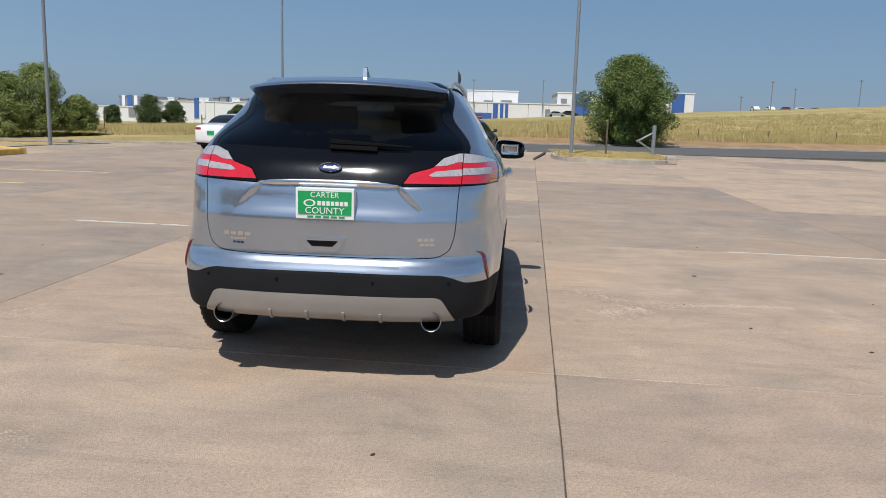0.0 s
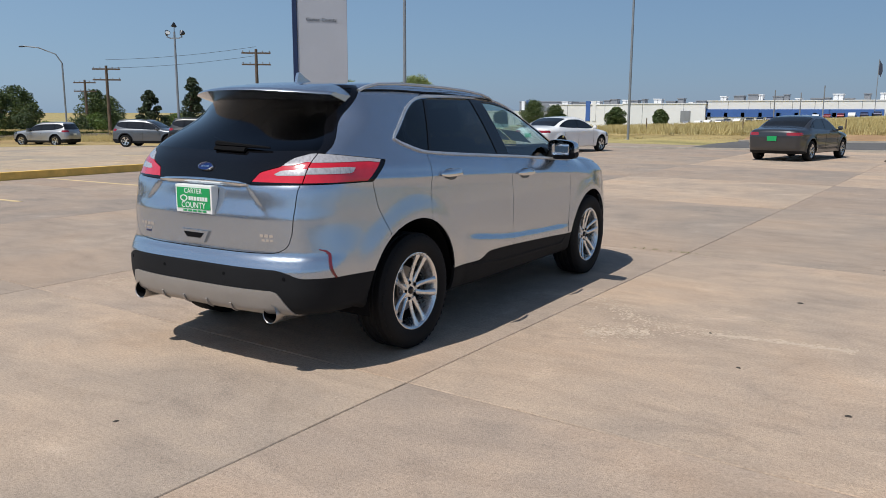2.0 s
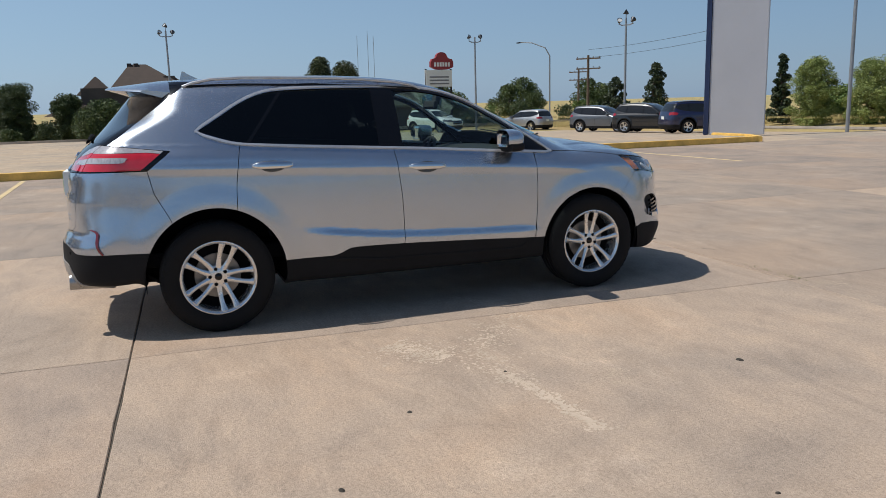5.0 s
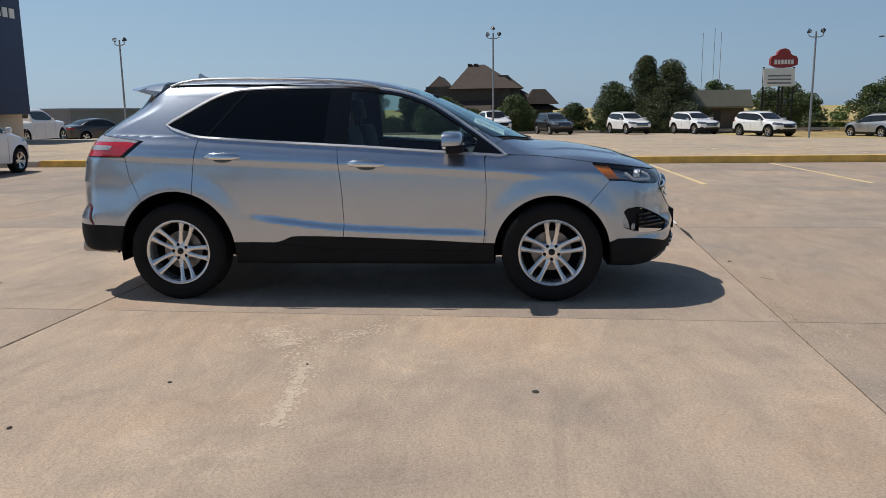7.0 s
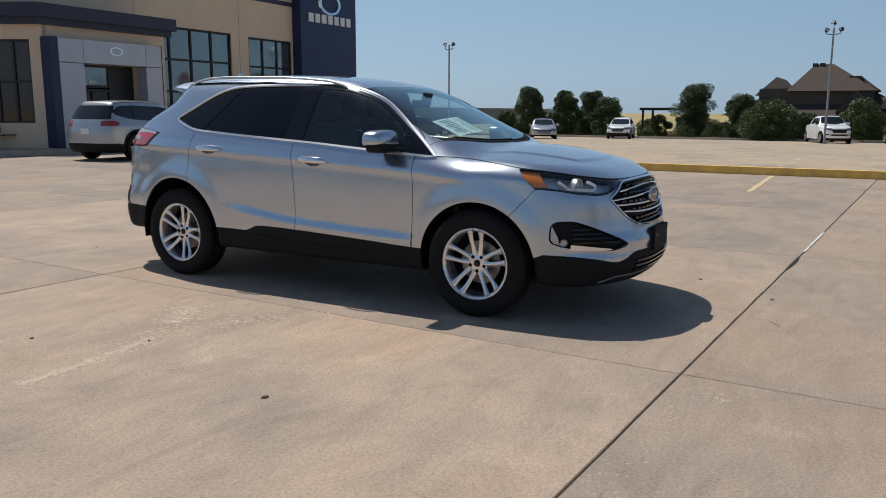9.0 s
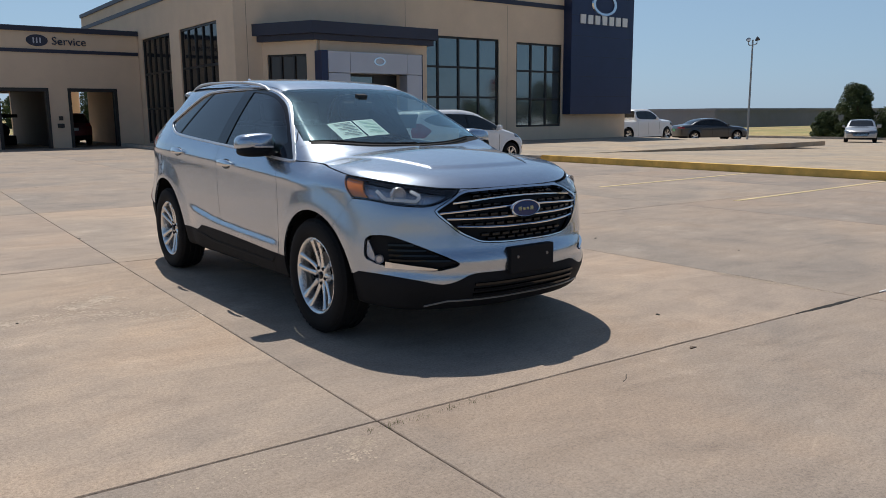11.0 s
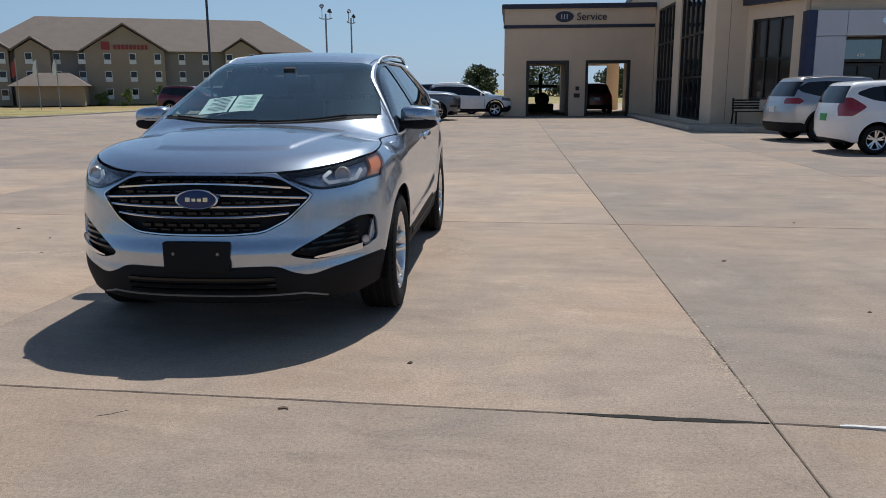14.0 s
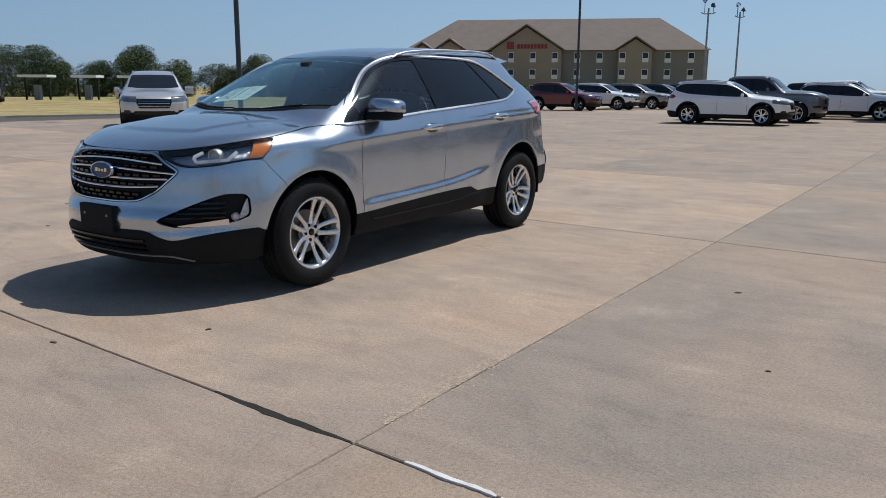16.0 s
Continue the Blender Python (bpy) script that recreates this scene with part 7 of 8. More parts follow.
# ---- lamp posts ----
def lamp_post(x, y, h, kind, label, yaw=0, mat=None, r=0.075):
    mat = mat or POLE_METAL
    z = ground_z(x, y) + (0.14 if -58 < x < -13.7 and y < 16.4 else -0.05)
    p = thing("lamp_post", label, "lamp post", "lamp posts", at=pose(x, y, z, 0, 0, yaw))
    bm = bmesh.new()
    lathe(bm, [(r, 0), (r * 0.97, h * 0.3), (r * 0.75, h), (0, h)], 12)
    smooth(part("pole", bm, mat, p))
    part("base_plate", box(-0.2, 0.2, -0.2, 0.2, 0, 0.04, 0.01), mat, p)
    heads = {"flood": [(-0.42, 0, 0.0), (0.42, 0, 0.0), (0, 0, 0.45)], "twin": [(-0.45, 0, 0.1), (0.45, 0, 0.1)], "pair": [(-0.3, 0, 0.25), (0.25, 0, 0.55)], "none": []}[kind]
    if heads:
        part("crossarm", bar([(-0.45, 0, h - 0.28), (-0.25, 0, h - 0.36), (0.25, 0, h - 0.36), (0.45, 0, h - 0.28)], 0.03, 0.03), mat, p)
    for k, (dx, dy, dz) in enumerate(heads):
        bm = bmesh.new()
        m = pose(dx, dy, h + dz - 0.1, 55, 0, 40 + 130 * k)
        lathe(bm, [(0.0, -0.16), (0.05, -0.15), (0.08, -0.08), (0.145, 0.06), (0.16, 0.10), (0.15, 0.105)], 16, m)
        head = smooth(part("lamp_head", bm, POLE_DARK, p, "dark flood lamp head"))
        bm = bmesh.new()
        lathe(bm, [(0.0, 0.075), (0.145, 0.08)], 16, m)
        part("lamp_glass", bm, LAMP_FACE, head, "pale lamp glass")
        part("bracket", bar([(dx, dy, h + dz - 0.12), (dx, dy, h - 0.3)], 0.02, 0.02, (0, 1, 0)), mat, p)
    return p


lamp_post(-17.5, 24.4, 11.5, "pair", "tall galvanised lamp post by the dry grass")
lamp_post(-12.0, 39.0, 12, "pair", "tall galvanised lamp post beside the road")
lamp_post(3.7, 26.2, 12, "pair", "tall galvanised lamp post on the island")
lamp_post(-34.0, 25.0, 6.6, "flood", "galvanised lamp post with clustered flood lamps", 30)
lamp_post(-47.5, 21.2, 6.9, "twin", "galvanised lamp post with twin flood lamps", 90)
lamp_post(-51.5, 0.2, 7.3, "flood", "galvanised lamp post with clustered flood lamps", 90)
lamp_post(-48.5, -26.2, 7.0, "twin", "galvanised lamp post with twin flood lamps", 70)
lamp_post(21.6, -17.8, 13, "pair", "thick dark lamp post beside the dry grass", 0, POLE_DARK, 0.11)
lamp_post(15.6, -38.4, 13, "pair", "thin dark lamp post between parked cars", 0, POLE_DARK)
lamp_post(11.2, -48.8, 6.6, "pair", "lamp post with flood lamps in the far rows", 20)
lamp_post(10.4, -53.6, 6.7, "pair", "lamp post with flood lamps in the far rows", 60)


# ---- power line ----
def power_pole(x, y, h, yaw):
    p = thing("utility_pole", "weathered wooden utility pole with crossarms", "pole", "utility poles", at=pose(x, y, ground_z(x, y) - 0.1, 0, 0, yaw))
    smooth(part("pole", lathe(bmesh.new(), [(0.16, 0), (0.11, h), (0, h)], 10), WOOD_POLE, p))
    for z in (h - 0.3, h - 1.2):
        arm = part("crossarm", box(-1.15, 1.15, -0.06, 0.06, z - 0.06, z + 0.06), WOOD_POLE, p)
        for dx in (-1.05, -0.5, 0.5, 1.05):
            part("insulator", lathe(bmesh.new(), [(0, 0.2), (0.05, 0.17), (0.03, 0.1), (0.05, 0.06)], 8, pose(dx, 0, z)), FAR_GREY, arm)
    return p


power_pole(-44.0, 41.0, 7.0, 40)
power_pole(-58.0, 37.0, 6.2, 40)
power_pole(-75.0, 46.0, 6.0, 40)
for dz in (6.7, 6.0):
    wire = [(-58 + 14 * t, 37 + 4 * t, 5.2 + dz - 6.0 + 0.8 * t - 1.6 * t * (1 - t) * 0.5) for t in np.linspace(0, 1, 12)]
    tagged(part("power_cable", bar(wire, 0.012, 0.012), POLE_DARK), "thin dark power cable sagging between poles", "cable", "power cables")
arm = thing("street_lamp", "curved-arm street lamp beyond the lot", "street lamp", at=pose(-58, 33, -0.6))
part("pole", bar([(0, 0, 0), (0, 0, 6.0)], 0.07, 0.07, (0, 1, 0), 8), POLE_METAL, arm)
part("bent_arm", bar([(0, 0, 6.0), (-0.3, -0.3, 6.7), (-1.2, -1.2, 7.2), (-2.0, -2.0, 7.3)], 0.05, 0.05, (0, 0, 1), 8), POLE_METAL, arm)
part("lamp_head", box(-2.4, -1.9, -2.15, -1.9, 7.22, 7.32, 0.03), POLE_DARK, arm)
# bent pipe gate post by the road
gate_ = thing("pipe_barrier", "grey pipe barrier post with a slanting brace", "barrier", at=pose(7.24, 27.5, 0.15))
part("post", bar([(0, 0, 0), (0, 0, 1.25)], 0.08, 0.08, (0, 1, 0), 10), POLE_METAL, gate_)
part("brace", bar([(-0.7, 0, 0.55), (0, 0, 0.95)], 0.04, 0.04, (0, 1, 0), 8), POLE_METAL, gate_)
part("foot_brace", bar([(-0.7, 0, 0.62), (0, 0, 0.15)], 0.04, 0.04, (0, 1, 0), 8), POLE_METAL, gate_)
stake = tagged(part("survey_stake", bar([(5.1, 26.1, 0.1), (5.1, 26.1, 1.55)], 0.03, 0.03, (0, 1, 0)), WOOD_POLE), "thin wooden stake standing in dry grass", "stake")
# thin fence posts along the field
for i in range(22):
    x = -52 + i * 5.6
    tagged(part("fence_post", bar([(x, road_far(x) + 7.0, -0.3), (x, road_far(x) + 7.0, 1.2)], 0.035, 0.035, (0, 1, 0), 6), WOOD_POLE), "thin weathered fence post at the field's edge", "post", "field fence posts")


# ---- far buildings ----
def hip_roof(bm, x0, x1, y0, y1, z0, z1, inset):
    base = [bm.verts.new(p) for p in ((x0, y0, z0), (x1, y0, z0), (x1, y1, z0), (x0, y1, z0))]
    if x1 - x0 > y1 - y0:
        ym = (y0 + y1) / 2
        r = [bm.verts.new((x0 + inset, ym, z1)), bm.verts.new((x1 - inset, ym, z1))]
        for f in ((base[0], base[1], r[1], r[0]), (base[1], base[2], r[1]), (base[2], base[3], r[0], r[1]), (base[3], base[0], r[0])):
            bm.faces.new(f)
    else:
        xm = (x0 + x1) / 2
        r = [bm.verts.new((xm, y0 + inset, z1)), bm.verts.new((xm, y1 - inset, z1))]
        for f in ((base[0], base[1], r[0]), (base[1], base[2], r[1], r[0]), (base[2], base[3], r[1]), (base[3], base[0], r[0], r[1])):
            bm.faces.new(f)
    bm.faces.new(base[::-1])
    return bm


def far_block(name, label, x0, x1, y0, y1, zb, z1, mat, extras=()):
    """A plain far hall from zb to z1; extras (x0, x1, z0, z1, material, name) lie on its front."""
    xm = (x0 + x1) / 2
    t = thing(name, label, "building", at=pose(xm, (y0 + y1) / 2, zb))
    w, d = abs(x1 - x0) / 2, abs(y1 - y0) / 2
    part("wall", box(-w, w, -d, d, 0, z1 - zb), mat, t)
    part("roof_edge", box(-w - 0.2, w + 0.2, -d - 0.2, d + 0.2, z1 - zb, z1 - zb + 0.25), FAR_WHITE if mat is FAR_WHITE else FAR_GREY, t)
    n = max(2, int(w / 3))
    for i in range(1, n):
        part("wall_seam", box(-w + 2 * w * i / n - 0.06, -w + 2 * w * i / n + 0.06, -d - 0.03, -d, 0, z1 - zb), FAR_GREY, t)
    for (a, b, c, e, m, nm) in extras:
        part(nm, box(a - xm, b - xm, -d - 0.25, -d + 0.3, c - zb, e - zb), m, t)
    return t


far_block("factory_hall", "low white factory hall far across the field", -87, -60.5, 245, 280, -3, 4.5, FAR_WHITE, [(-76, -73, -1, 2.4, FAR_GREY, "loading_door"), (-68, -65, -1, 2.4, FAR_GREY, "loading_door")])
far_block("factory_hall", "long white factory hall with a blue band along its foot", -60, -11.5, 246, 290, -3, 5.3, FAR_WHITE, [(-64, -12, 0.6, 2.9, FAR_BLUE, "blue_band")] + [(-60 + 5 * k, -59 + 5 * k, 0.2, 1.9, FAR_GREY, "doorway") for k in range(10)])
far_block("factory_hall", "tall white factory block with dark louvres", -11.3, 5, 250, 290, -1, 10.4, FAR_WHITE, [(-6, -3, 6.3, 7.4, FAR_GREY, "louvre"), (-0.5, 3, 6.5, 7.6, FAR_GREY, "louvre")])
far_block("factory_hall", "white factory wing with blue upright panels", -11, 21, 243, 249.5, -1, 6.5, FAR_WHITE, [(-2.8, -1.3, 1.5, 6.3, FAR_BLUE, "blue_panel"), (-0.6, 0.4, 1.5, 6.3, FAR_BLUE, "blue_panel"), (1.0, 1.9, 1.5, 6.3, FAR_BLUE, "blue_panel"), (-11, -3.2, 1.5, 3.4, FAR_BLUE, "blue_band"), (13.5, 15, 2.5, 5, FAR_GREY, "doorway")])
far_block("factory_hall", "white factory block with a bright blue corner", 17.5, 27.5, 249.8, 280, 0, 10.4, FAR_WHITE, [(22.8, 27.4, 2, 10.3, FAR_BLUE, "blue_front"), (18.6, 20.5, 7.2, 8.6, FAR_GREY, "louvre")])
far_block("factory_hall", "white factory wing behind the tree", 28, 52, 247, 280, 0, 9.0, FAR_WHITE, [(30, 33, 3, 8, FAR_BLUE, "blue_panel")])
far_block("factory_hall", "blue and white factory block beside the tree", 52.6, 59.4, 246, 280, 0, 11.0, FAR_WHITE, [(52.7, 56.5, 2, 10.9, FAR_BLUE, "blue_front")])
far_block("warehouse", "low white warehouse wall on the skyline", -138, -117, 240, 262, -5, 2.0, FAR_WHITE, [(-119.5, -117.2, -1, 1.8, FAR_GREY, "loading_door")])
far_block("warehouse", "long pale warehouse on the skyline", -173, -139, 243, 270, -5, 2.2, FAR_WHITE, [(-152, -146, -3, 1.2, FAR_GREY, "loading_door")])
far_block("silo_block", "grey plant block with blue and white uprights", -134, -115, 263, 275, -4, 5.6, FAR_GREY, [(-133, -131.8, -1, 6, FAR_WHITE, "white_pillar"), (-131, -129.4, -1, 6.2, FAR_BLUE, "blue_pillar"), (-128.6, -127.4, -1, 6, FAR_WHITE, "white_pillar")])
far_block("factory_hall", "white factory hall behind dark trees", -114.5, -87.5, 248, 285, -4, 4.3, FAR_WHITE, [(-101, -99.5, -1, 5.6, FAR_BLUE, "blue_pillar"), (-98.6, -97.4, -1, 5.6, FAR_WHITE, "white_pillar")])
rnd = random.Random(3)
for k in range(34):
    x = -112 + k * 3.6 + rnd.uniform(-1, 1)
    zb = 4.3 if x < -60 else 5.4
    if x < 8:
        far_block("roof_plant", "grey roof plant above the factory", x, x + rnd.uniform(0.8, 3.2), 254, 257, zb - 0.5, zb + rnd.uniform(0.5, 2.0), FAR_GREY if k % 3 else FAR_WHITE)
for k, (x, z) in enumerate(((-153.4, 8.0), (-149, 7.9), (-144.7, 7.8), (-27, 9.5), (-40, 8.4), (-33, 7.6))):
    tagged(part("thin_stack", bar([(x, 242, -4), (x, 242, z)], 0.16, 0.16, (0, 1, 0), 8), FAR_GREY), "thin grey stack on the skyline", "stack", "thin stacks")
for x, z in ((81.4, 14.9), (88.3, 13.0), (107.2, 15.9), (12.5, 13.5), (72.5, 10.2), (-9.0, 13.2), (36, 13.8)):
    mast = thing("tall_mast", "thin grey lamp mast on the far hill", "mast", "far masts", at=pose(x, 242, 3))
    part("pole", bar([(0, 0, 0), (0, 0, z - 3)], 0.13, 0.13, (0, 1, 0), 6), FAR_GREY, mast)
    part("lamp_head", box(-0.5, 0.5, -0.2, 0.2, z - 3.0, z - 2.75), FAR_GREY, mast)
fp = thing("factory_flag", "tall pole with a dark flag before the factory", "flag pole", at=pose(-13.8, 238, 0))
part("pole", bar([(0, 0, 0), (0, 0, 16)], 0.10, 0.10, (0, 1, 0), 6), FAR_GREY, fp)
part("flag", prism(bmesh.new(), [(0.1, 12.2), (0.6, 11.4), (1.0, 12.8), (0.8, 14.6), (0.1, 15.8)], "y", -0.06, 0.06), NAVY, fp, "dark limp flag")


def make_far_car():
    """A small plain saloon for the far lots: body, glass band and four wheels."""
    car = new("far_car")
    bm = prism(bmesh.new(), rounded([(-2.2, 0.3), (2.2, 0.3), (2.25, 0.75), (1.2, 0.98), (0.5, 1.42), (-1.0, 1.45), (-1.7, 1.02), (-2.25, 0.9)], 1, 0.2), "y", -0.86, 0.86)
    part("body", bm, PAINT["white"], car)
    bm = prism(bmesh.new(), rounded([(1.05, 0.98), (0.45, 1.34), (-0.95, 1.37), (-1.5, 1.02)], 1, 0.15), "y", -0.875, 0.875)
    part("window_band", bm, SHOP_DARK, car, "dark glass")
    for x in (-1.4, 1.4):
        for y in (-0.8, 0.8):
            part("wheel", lathe(bmesh.new(), [(0, -0.1), (0.33, -0.1), (0.33, 0.1), (0, 0.1)], 12, pose(x, y, 0.33, 90, 0, 0)), TYRE, car, "dark wheel")
    return car


far_car = None
rnd = random.Random(14)
spots = [(-62 + 2.9 * k, 232 + rnd.uniform(-2, 2), 90) for k in range(20)] + [(14 + 3.4 * k, 196 + 2 * (k % 2), 0) for k in range(2)] + [(78 + 4.6 * k, 246, rnd.choice((0, 0, 90))) for k in range(10)]
for k, (x, y, yaw) in enumerate(spots):
    m = pose(x, y, ground_z(x, y) - 0.1, 0, 0, yaw)
    colour = rnd.choice(("white", "charcoal", "silver", "black", "blue", "red", "white"))
    if far_car is None:
        far_car = car = make_far_car()
        car.matrix_basis = m
    else:
        car = copy_thing(far_car, m)
    body = [o for o in car.children if o.name.startswith("body")][0]
    body.material_slots[0].link = "OBJECT"
    body.material_slots[0].material = PAINT[colour]
    tagged(car, colour + " car parked in the far factory lot", "car", "far parked cars")
# fuel station canopies before the south-east trees
for x, y, w in ((75.5, -38.6, 3.0), (73.0, -42.6, 2.6), (70.5, -46.0, 2.2)):
    c = thing("fuel_canopy", "flat pale canopy on dark posts by the trees", "canopy", "fuel canopies", at=pose(x, y, -0.1, 0, 0, 35))
    part("roof", box(-w / 2, w / 2, -1.0, 1.0, 2.25, 2.5, 0.02), WHITE, c, "pale flat roof")
    for dx in (-w / 2 + 0.3, w / 2 - 0.3):
        part("post", bar([(dx, 0, 0), (dx, 0, 2.25)], 0.08, 0.08, (0, 1, 0)), IRON, c)
    part("pump", box(-0.3, 0.3, -0.3, 0.3, 0, 1.5, 0.03), FAR_GREY, c)
far_block("long_shed", "long grey metal shed beyond the trees", -98, -62, -46, -38, 0, 1.6, FAR_GREY)


# ---- the hotel ----
hotel = thing("hotel_building", "three-storey tan hotel with gabled brown roof", "building", at=pose(21.3, -83.0, 0.0, 0, 0, 23.5))
HL, HD, HZ = 33.0, 15.0, 5.5
part("wall", box(0, HL, -HD, 0, 0, HZ), HOTEL_GREY, hotel, "grey and tan hotel wall")
bm = bmesh.new()
hip_roof(bm, -0.6, HL + 0.6, -HD - 0.6, 0.6, HZ, HZ + 4.0, 5.0)
part("roof", bm, HOTEL_ROOF, hotel, "brown shingle roof")
for (a, b) in ((5.6, 9.2), (15.4, 23.2), (26.4, 29.6), (30.2, 32.2)):
    bay = part("gable_bay", prism(bmesh.new(), [(a, 0), (b, 0), (b, HZ), ((a + b) / 2, HZ + (b - a) * 0.32), (a, HZ)], "y", 0.02, 0.9), HOTEL_WALL, hotel, "tan gabled bay")
    bm = bmesh.new()
    for p, q in (((a - 0.4, HZ - 0.15), ((a + b) / 2, HZ + (b - a) * 0.32 + 0.15)), (((a + b) / 2, HZ + (b - a) * 0.32 + 0.15), (b + 0.4, HZ - 0.15))):
        vs = [bm.verts.new((u, y, z + dz)) for y in (1.3, -6.0) for (u, z) in (p, q) for dz in (0, 0.18)]
        for f in ((0, 2, 3, 1), (4, 5, 7, 6), (0, 1, 5, 4), (2, 6, 7, 3), (1, 3, 7, 5), (0, 4, 6, 2)):
            bm.faces.new([vs[i] for i in f])
    part("gable_roof", bm, HOTEL_ROOF, bay)
for st in range(3):
    for i in range(15):
        u = 1.4 + i * 2.45
        if u > HL - 1:
            continue
        inbay = any(a - 0.5 < u < b + 0.5 for a, b in ((5.6, 9.2), (15.4, 23.2), (26.4, 29.6), (30.2, 32.2)))
        y = 0.91 if inbay else 0.01
        w = part("window", box(u - 0.34, u + 0.34, y, y + 0.06, 0.55 + st * 1.8, 1.65 + st * 1.8), WHITE, hotel, "white-framed hotel window")
        part("pane", box(u - 0.28, u + 0.28, y + 0.061, y + 0.07, 1.0 + st * 1.8, 1.58 + st * 1.8), SHOP_DARK, w)
gend = part("end_wall", prism(bmesh.new(), [(-HD, 0), (0, 0), (0, HZ), (-HD, HZ)], "x", -0.4, -0.02), HOTEL_WALL, hotel, "tan gable end")
for st in range(3):
    for y in (-4, -10):
        part("window", box(-0.46, -0.405, y - 0.5, y + 0.5, 0.55 + st * 1.8, 1.65 + st * 1.8), SHOP_DARK, hotel, "hotel window")
for i in range(9):
    part("sign_bar", box(17.0 + i * 0.38, 17.28 + i * 0.38, 0.92, 0.98, HZ + 0.15, HZ + 0.62), SIGN_RED, hotel, "red lettering block")
part("sign_square", box(20.7, 21.5, 0.92, 0.98, HZ + 0.1, HZ + 0.9), SIGN_RED, hotel, "red sign square")
for i in range(4):
    part("sign_bar", box(-0.46, -0.41, -6.2 - i * 0.7, -5.7 - i * 0.7, HZ - 0.6, HZ - 0.1), SIGN_RED, hotel, "red lettering block")
porch = part("entry_wall", box(23, 29, 1.0, 6.0, 0, 1.9), HOTEL_WALL, hotel, "entrance canopy")
bm = bmesh.new()
hip_roof(bm, 22.4, 29.6, 0.8, 6.8, 1.9, 3.2, 2.0)
part("entry_roof", bm, HOTEL_ROOF, hotel, "brown canopy roof")
for k, (x, y) in enumerate(((38.8, -56.0), (37.9, -57.5), (36.6, -58.2))):
    f = thing("flag_pole", "pale flag pole with a hanging cloth", "flag pole", "flag poles", at=pose(x, y, -0.1))
    part("pole", bar([(0, 0, 0), (0, 0, 4.2)], 0.04, 0.04, (0, 1, 0), 8), POLE_METAL, f)
    part("flag", prism(bmesh.new(), [(0.03, 2.9), (0.35, 2.6), (0.4, 3.3), (0.25, 3.9), (0.03, 4.1)], "y", -0.05, 0.03), SIGN_RED if k == 0 else WHITE, f, "limp cloth flag")


# ---- brown restaurant, shed and roadside sign to the west ----
def frustum(bm, low, top, z0, z1):
    """A hipped roof block: a rectangle (x0, x1, y0, y1) below and a smaller one above."""
    v = [bm.verts.new((x, y, z)) for (x0, x1, y0, y1), z in ((low, z0), (top, z1)) for x, y in ((x0, y0), (x1, y0), (x1, y1), (x0, y1))]
    for i in range(4):
        j = (i + 1) % 4
        bm.faces.new((v[i], v[j], v[4 + j], v[4 + i]))
    bm.faces.new(v[3::-1])
    bm.faces.new(v[4:])
    return bm


def gabled_house():
    h = thing("restaurant_house", "brown restaurant with a steep many-hipped roof", "building", at=pose(-76, -0.5, -0.75))
    part("wall", box(-7, 4.6, -8.0, 6.2, -0.7, 2.4), HOUSE_WALL, h, "dark brown wall")
    part("upper_wall", box(-5.6, 4.7, -6.2, 3.0, 2.4, 4.3), HOUSE_WALL, h, "dark brown upper wall")
    for low, top, z0, z1 in (((-8, 6.4, -9.2, 6.9), (-4, 2.5, -4.8, 2.6), 1.9, 4.2), ((-5.8, 5.2, -3.9, 3.2), (-2.2, 1.6, -2.0, -0.5), 4.05, 6.5), ((-4.5, 4.6, -6.6, -3.4), (-3.5, 3.4, -5.0, -4.9), 3.7, 5.35), ((-3.5, 3.6, 0.6, 3.4), (-2.5, 2.6, 1.4, 1.9), 4.1, 5.3), ((0.5, 6.6, 3.4, 6.7), (1.5, 5.9, 4.2, 5.4), 2.5, 3.9), ((4.2, 7.2, 0.2, 3.2), (4.4, 6.9, 1.65, 1.75), 2.2, 4.0)):
        part("roof", frustum(bmesh.new(), low, top, z0, z1), ROOF_BROWN, h, "brown shingle roof")
    for y in (-2.0, -1.4):
        part("roof_vent", box(1.2, 1.9, y - 0.2, y + 0.2, 6.3, 6.58), ROOF_BROWN, h)
    part("chimney", box(2.6, 3.5, 0.9, 1.9, 4, 5.35), HOUSE_WALL, h)
    for y in (-6, -3, 0.5, 4):
        part("window", box(4.6, 4.66, y - 0.6, y + 0.6, 0.8, 1.9), SHOP_DARK, h, "dark window")
    return h


gabled_house()
shed = thing("low_shed", "low brown shed with a flat sloping roof", "shed", at=pose(-66, 18.7, -0.7, 0, 0, 5) @ Matrix.Scale(1.1, 4))
part("wall", box(-4, 3, -2.6, 2.2, -0.7, 1.75), HOUSE_WALL, shed)
part("roof", prism(bmesh.new(), [(-4.4, 1.7), (3.7, 1.7), (3.75, 1.85), (3.1, 3.1), (-4.4, 3.2)], "y", -3.0, 2.6), surface("drab_roof_panel", (0.17, 0.165, 0.125), 0.7, 0, 0.1, 1, 20), shed, "drab green sloping roof front")
part("door", box(3.0, 3.05, -0.6, 0.4, 0, 1.5), FRAME_BLACK, shed)
rs = thing("roadside_sign", "red roadside sign over a white board on dark posts", "sign", at=pose(-63, 24.4, -0.6, 0, 0, 8) @ Matrix.Scale(1.07, 4))
part("red_panel", prism(bmesh.new(), rounded([(-1.05, 4.75), (1.15, 4.75), (1.15, 5.6), (0.6, 5.7), (0.45, 6.1), (0.0, 6.25), (-0.45, 6.05), (-0.55, 5.7), (-1.05, 5.6)], 1), "x", -0.15, 0.15), SIGN_RED, rs, "red shaped panel")
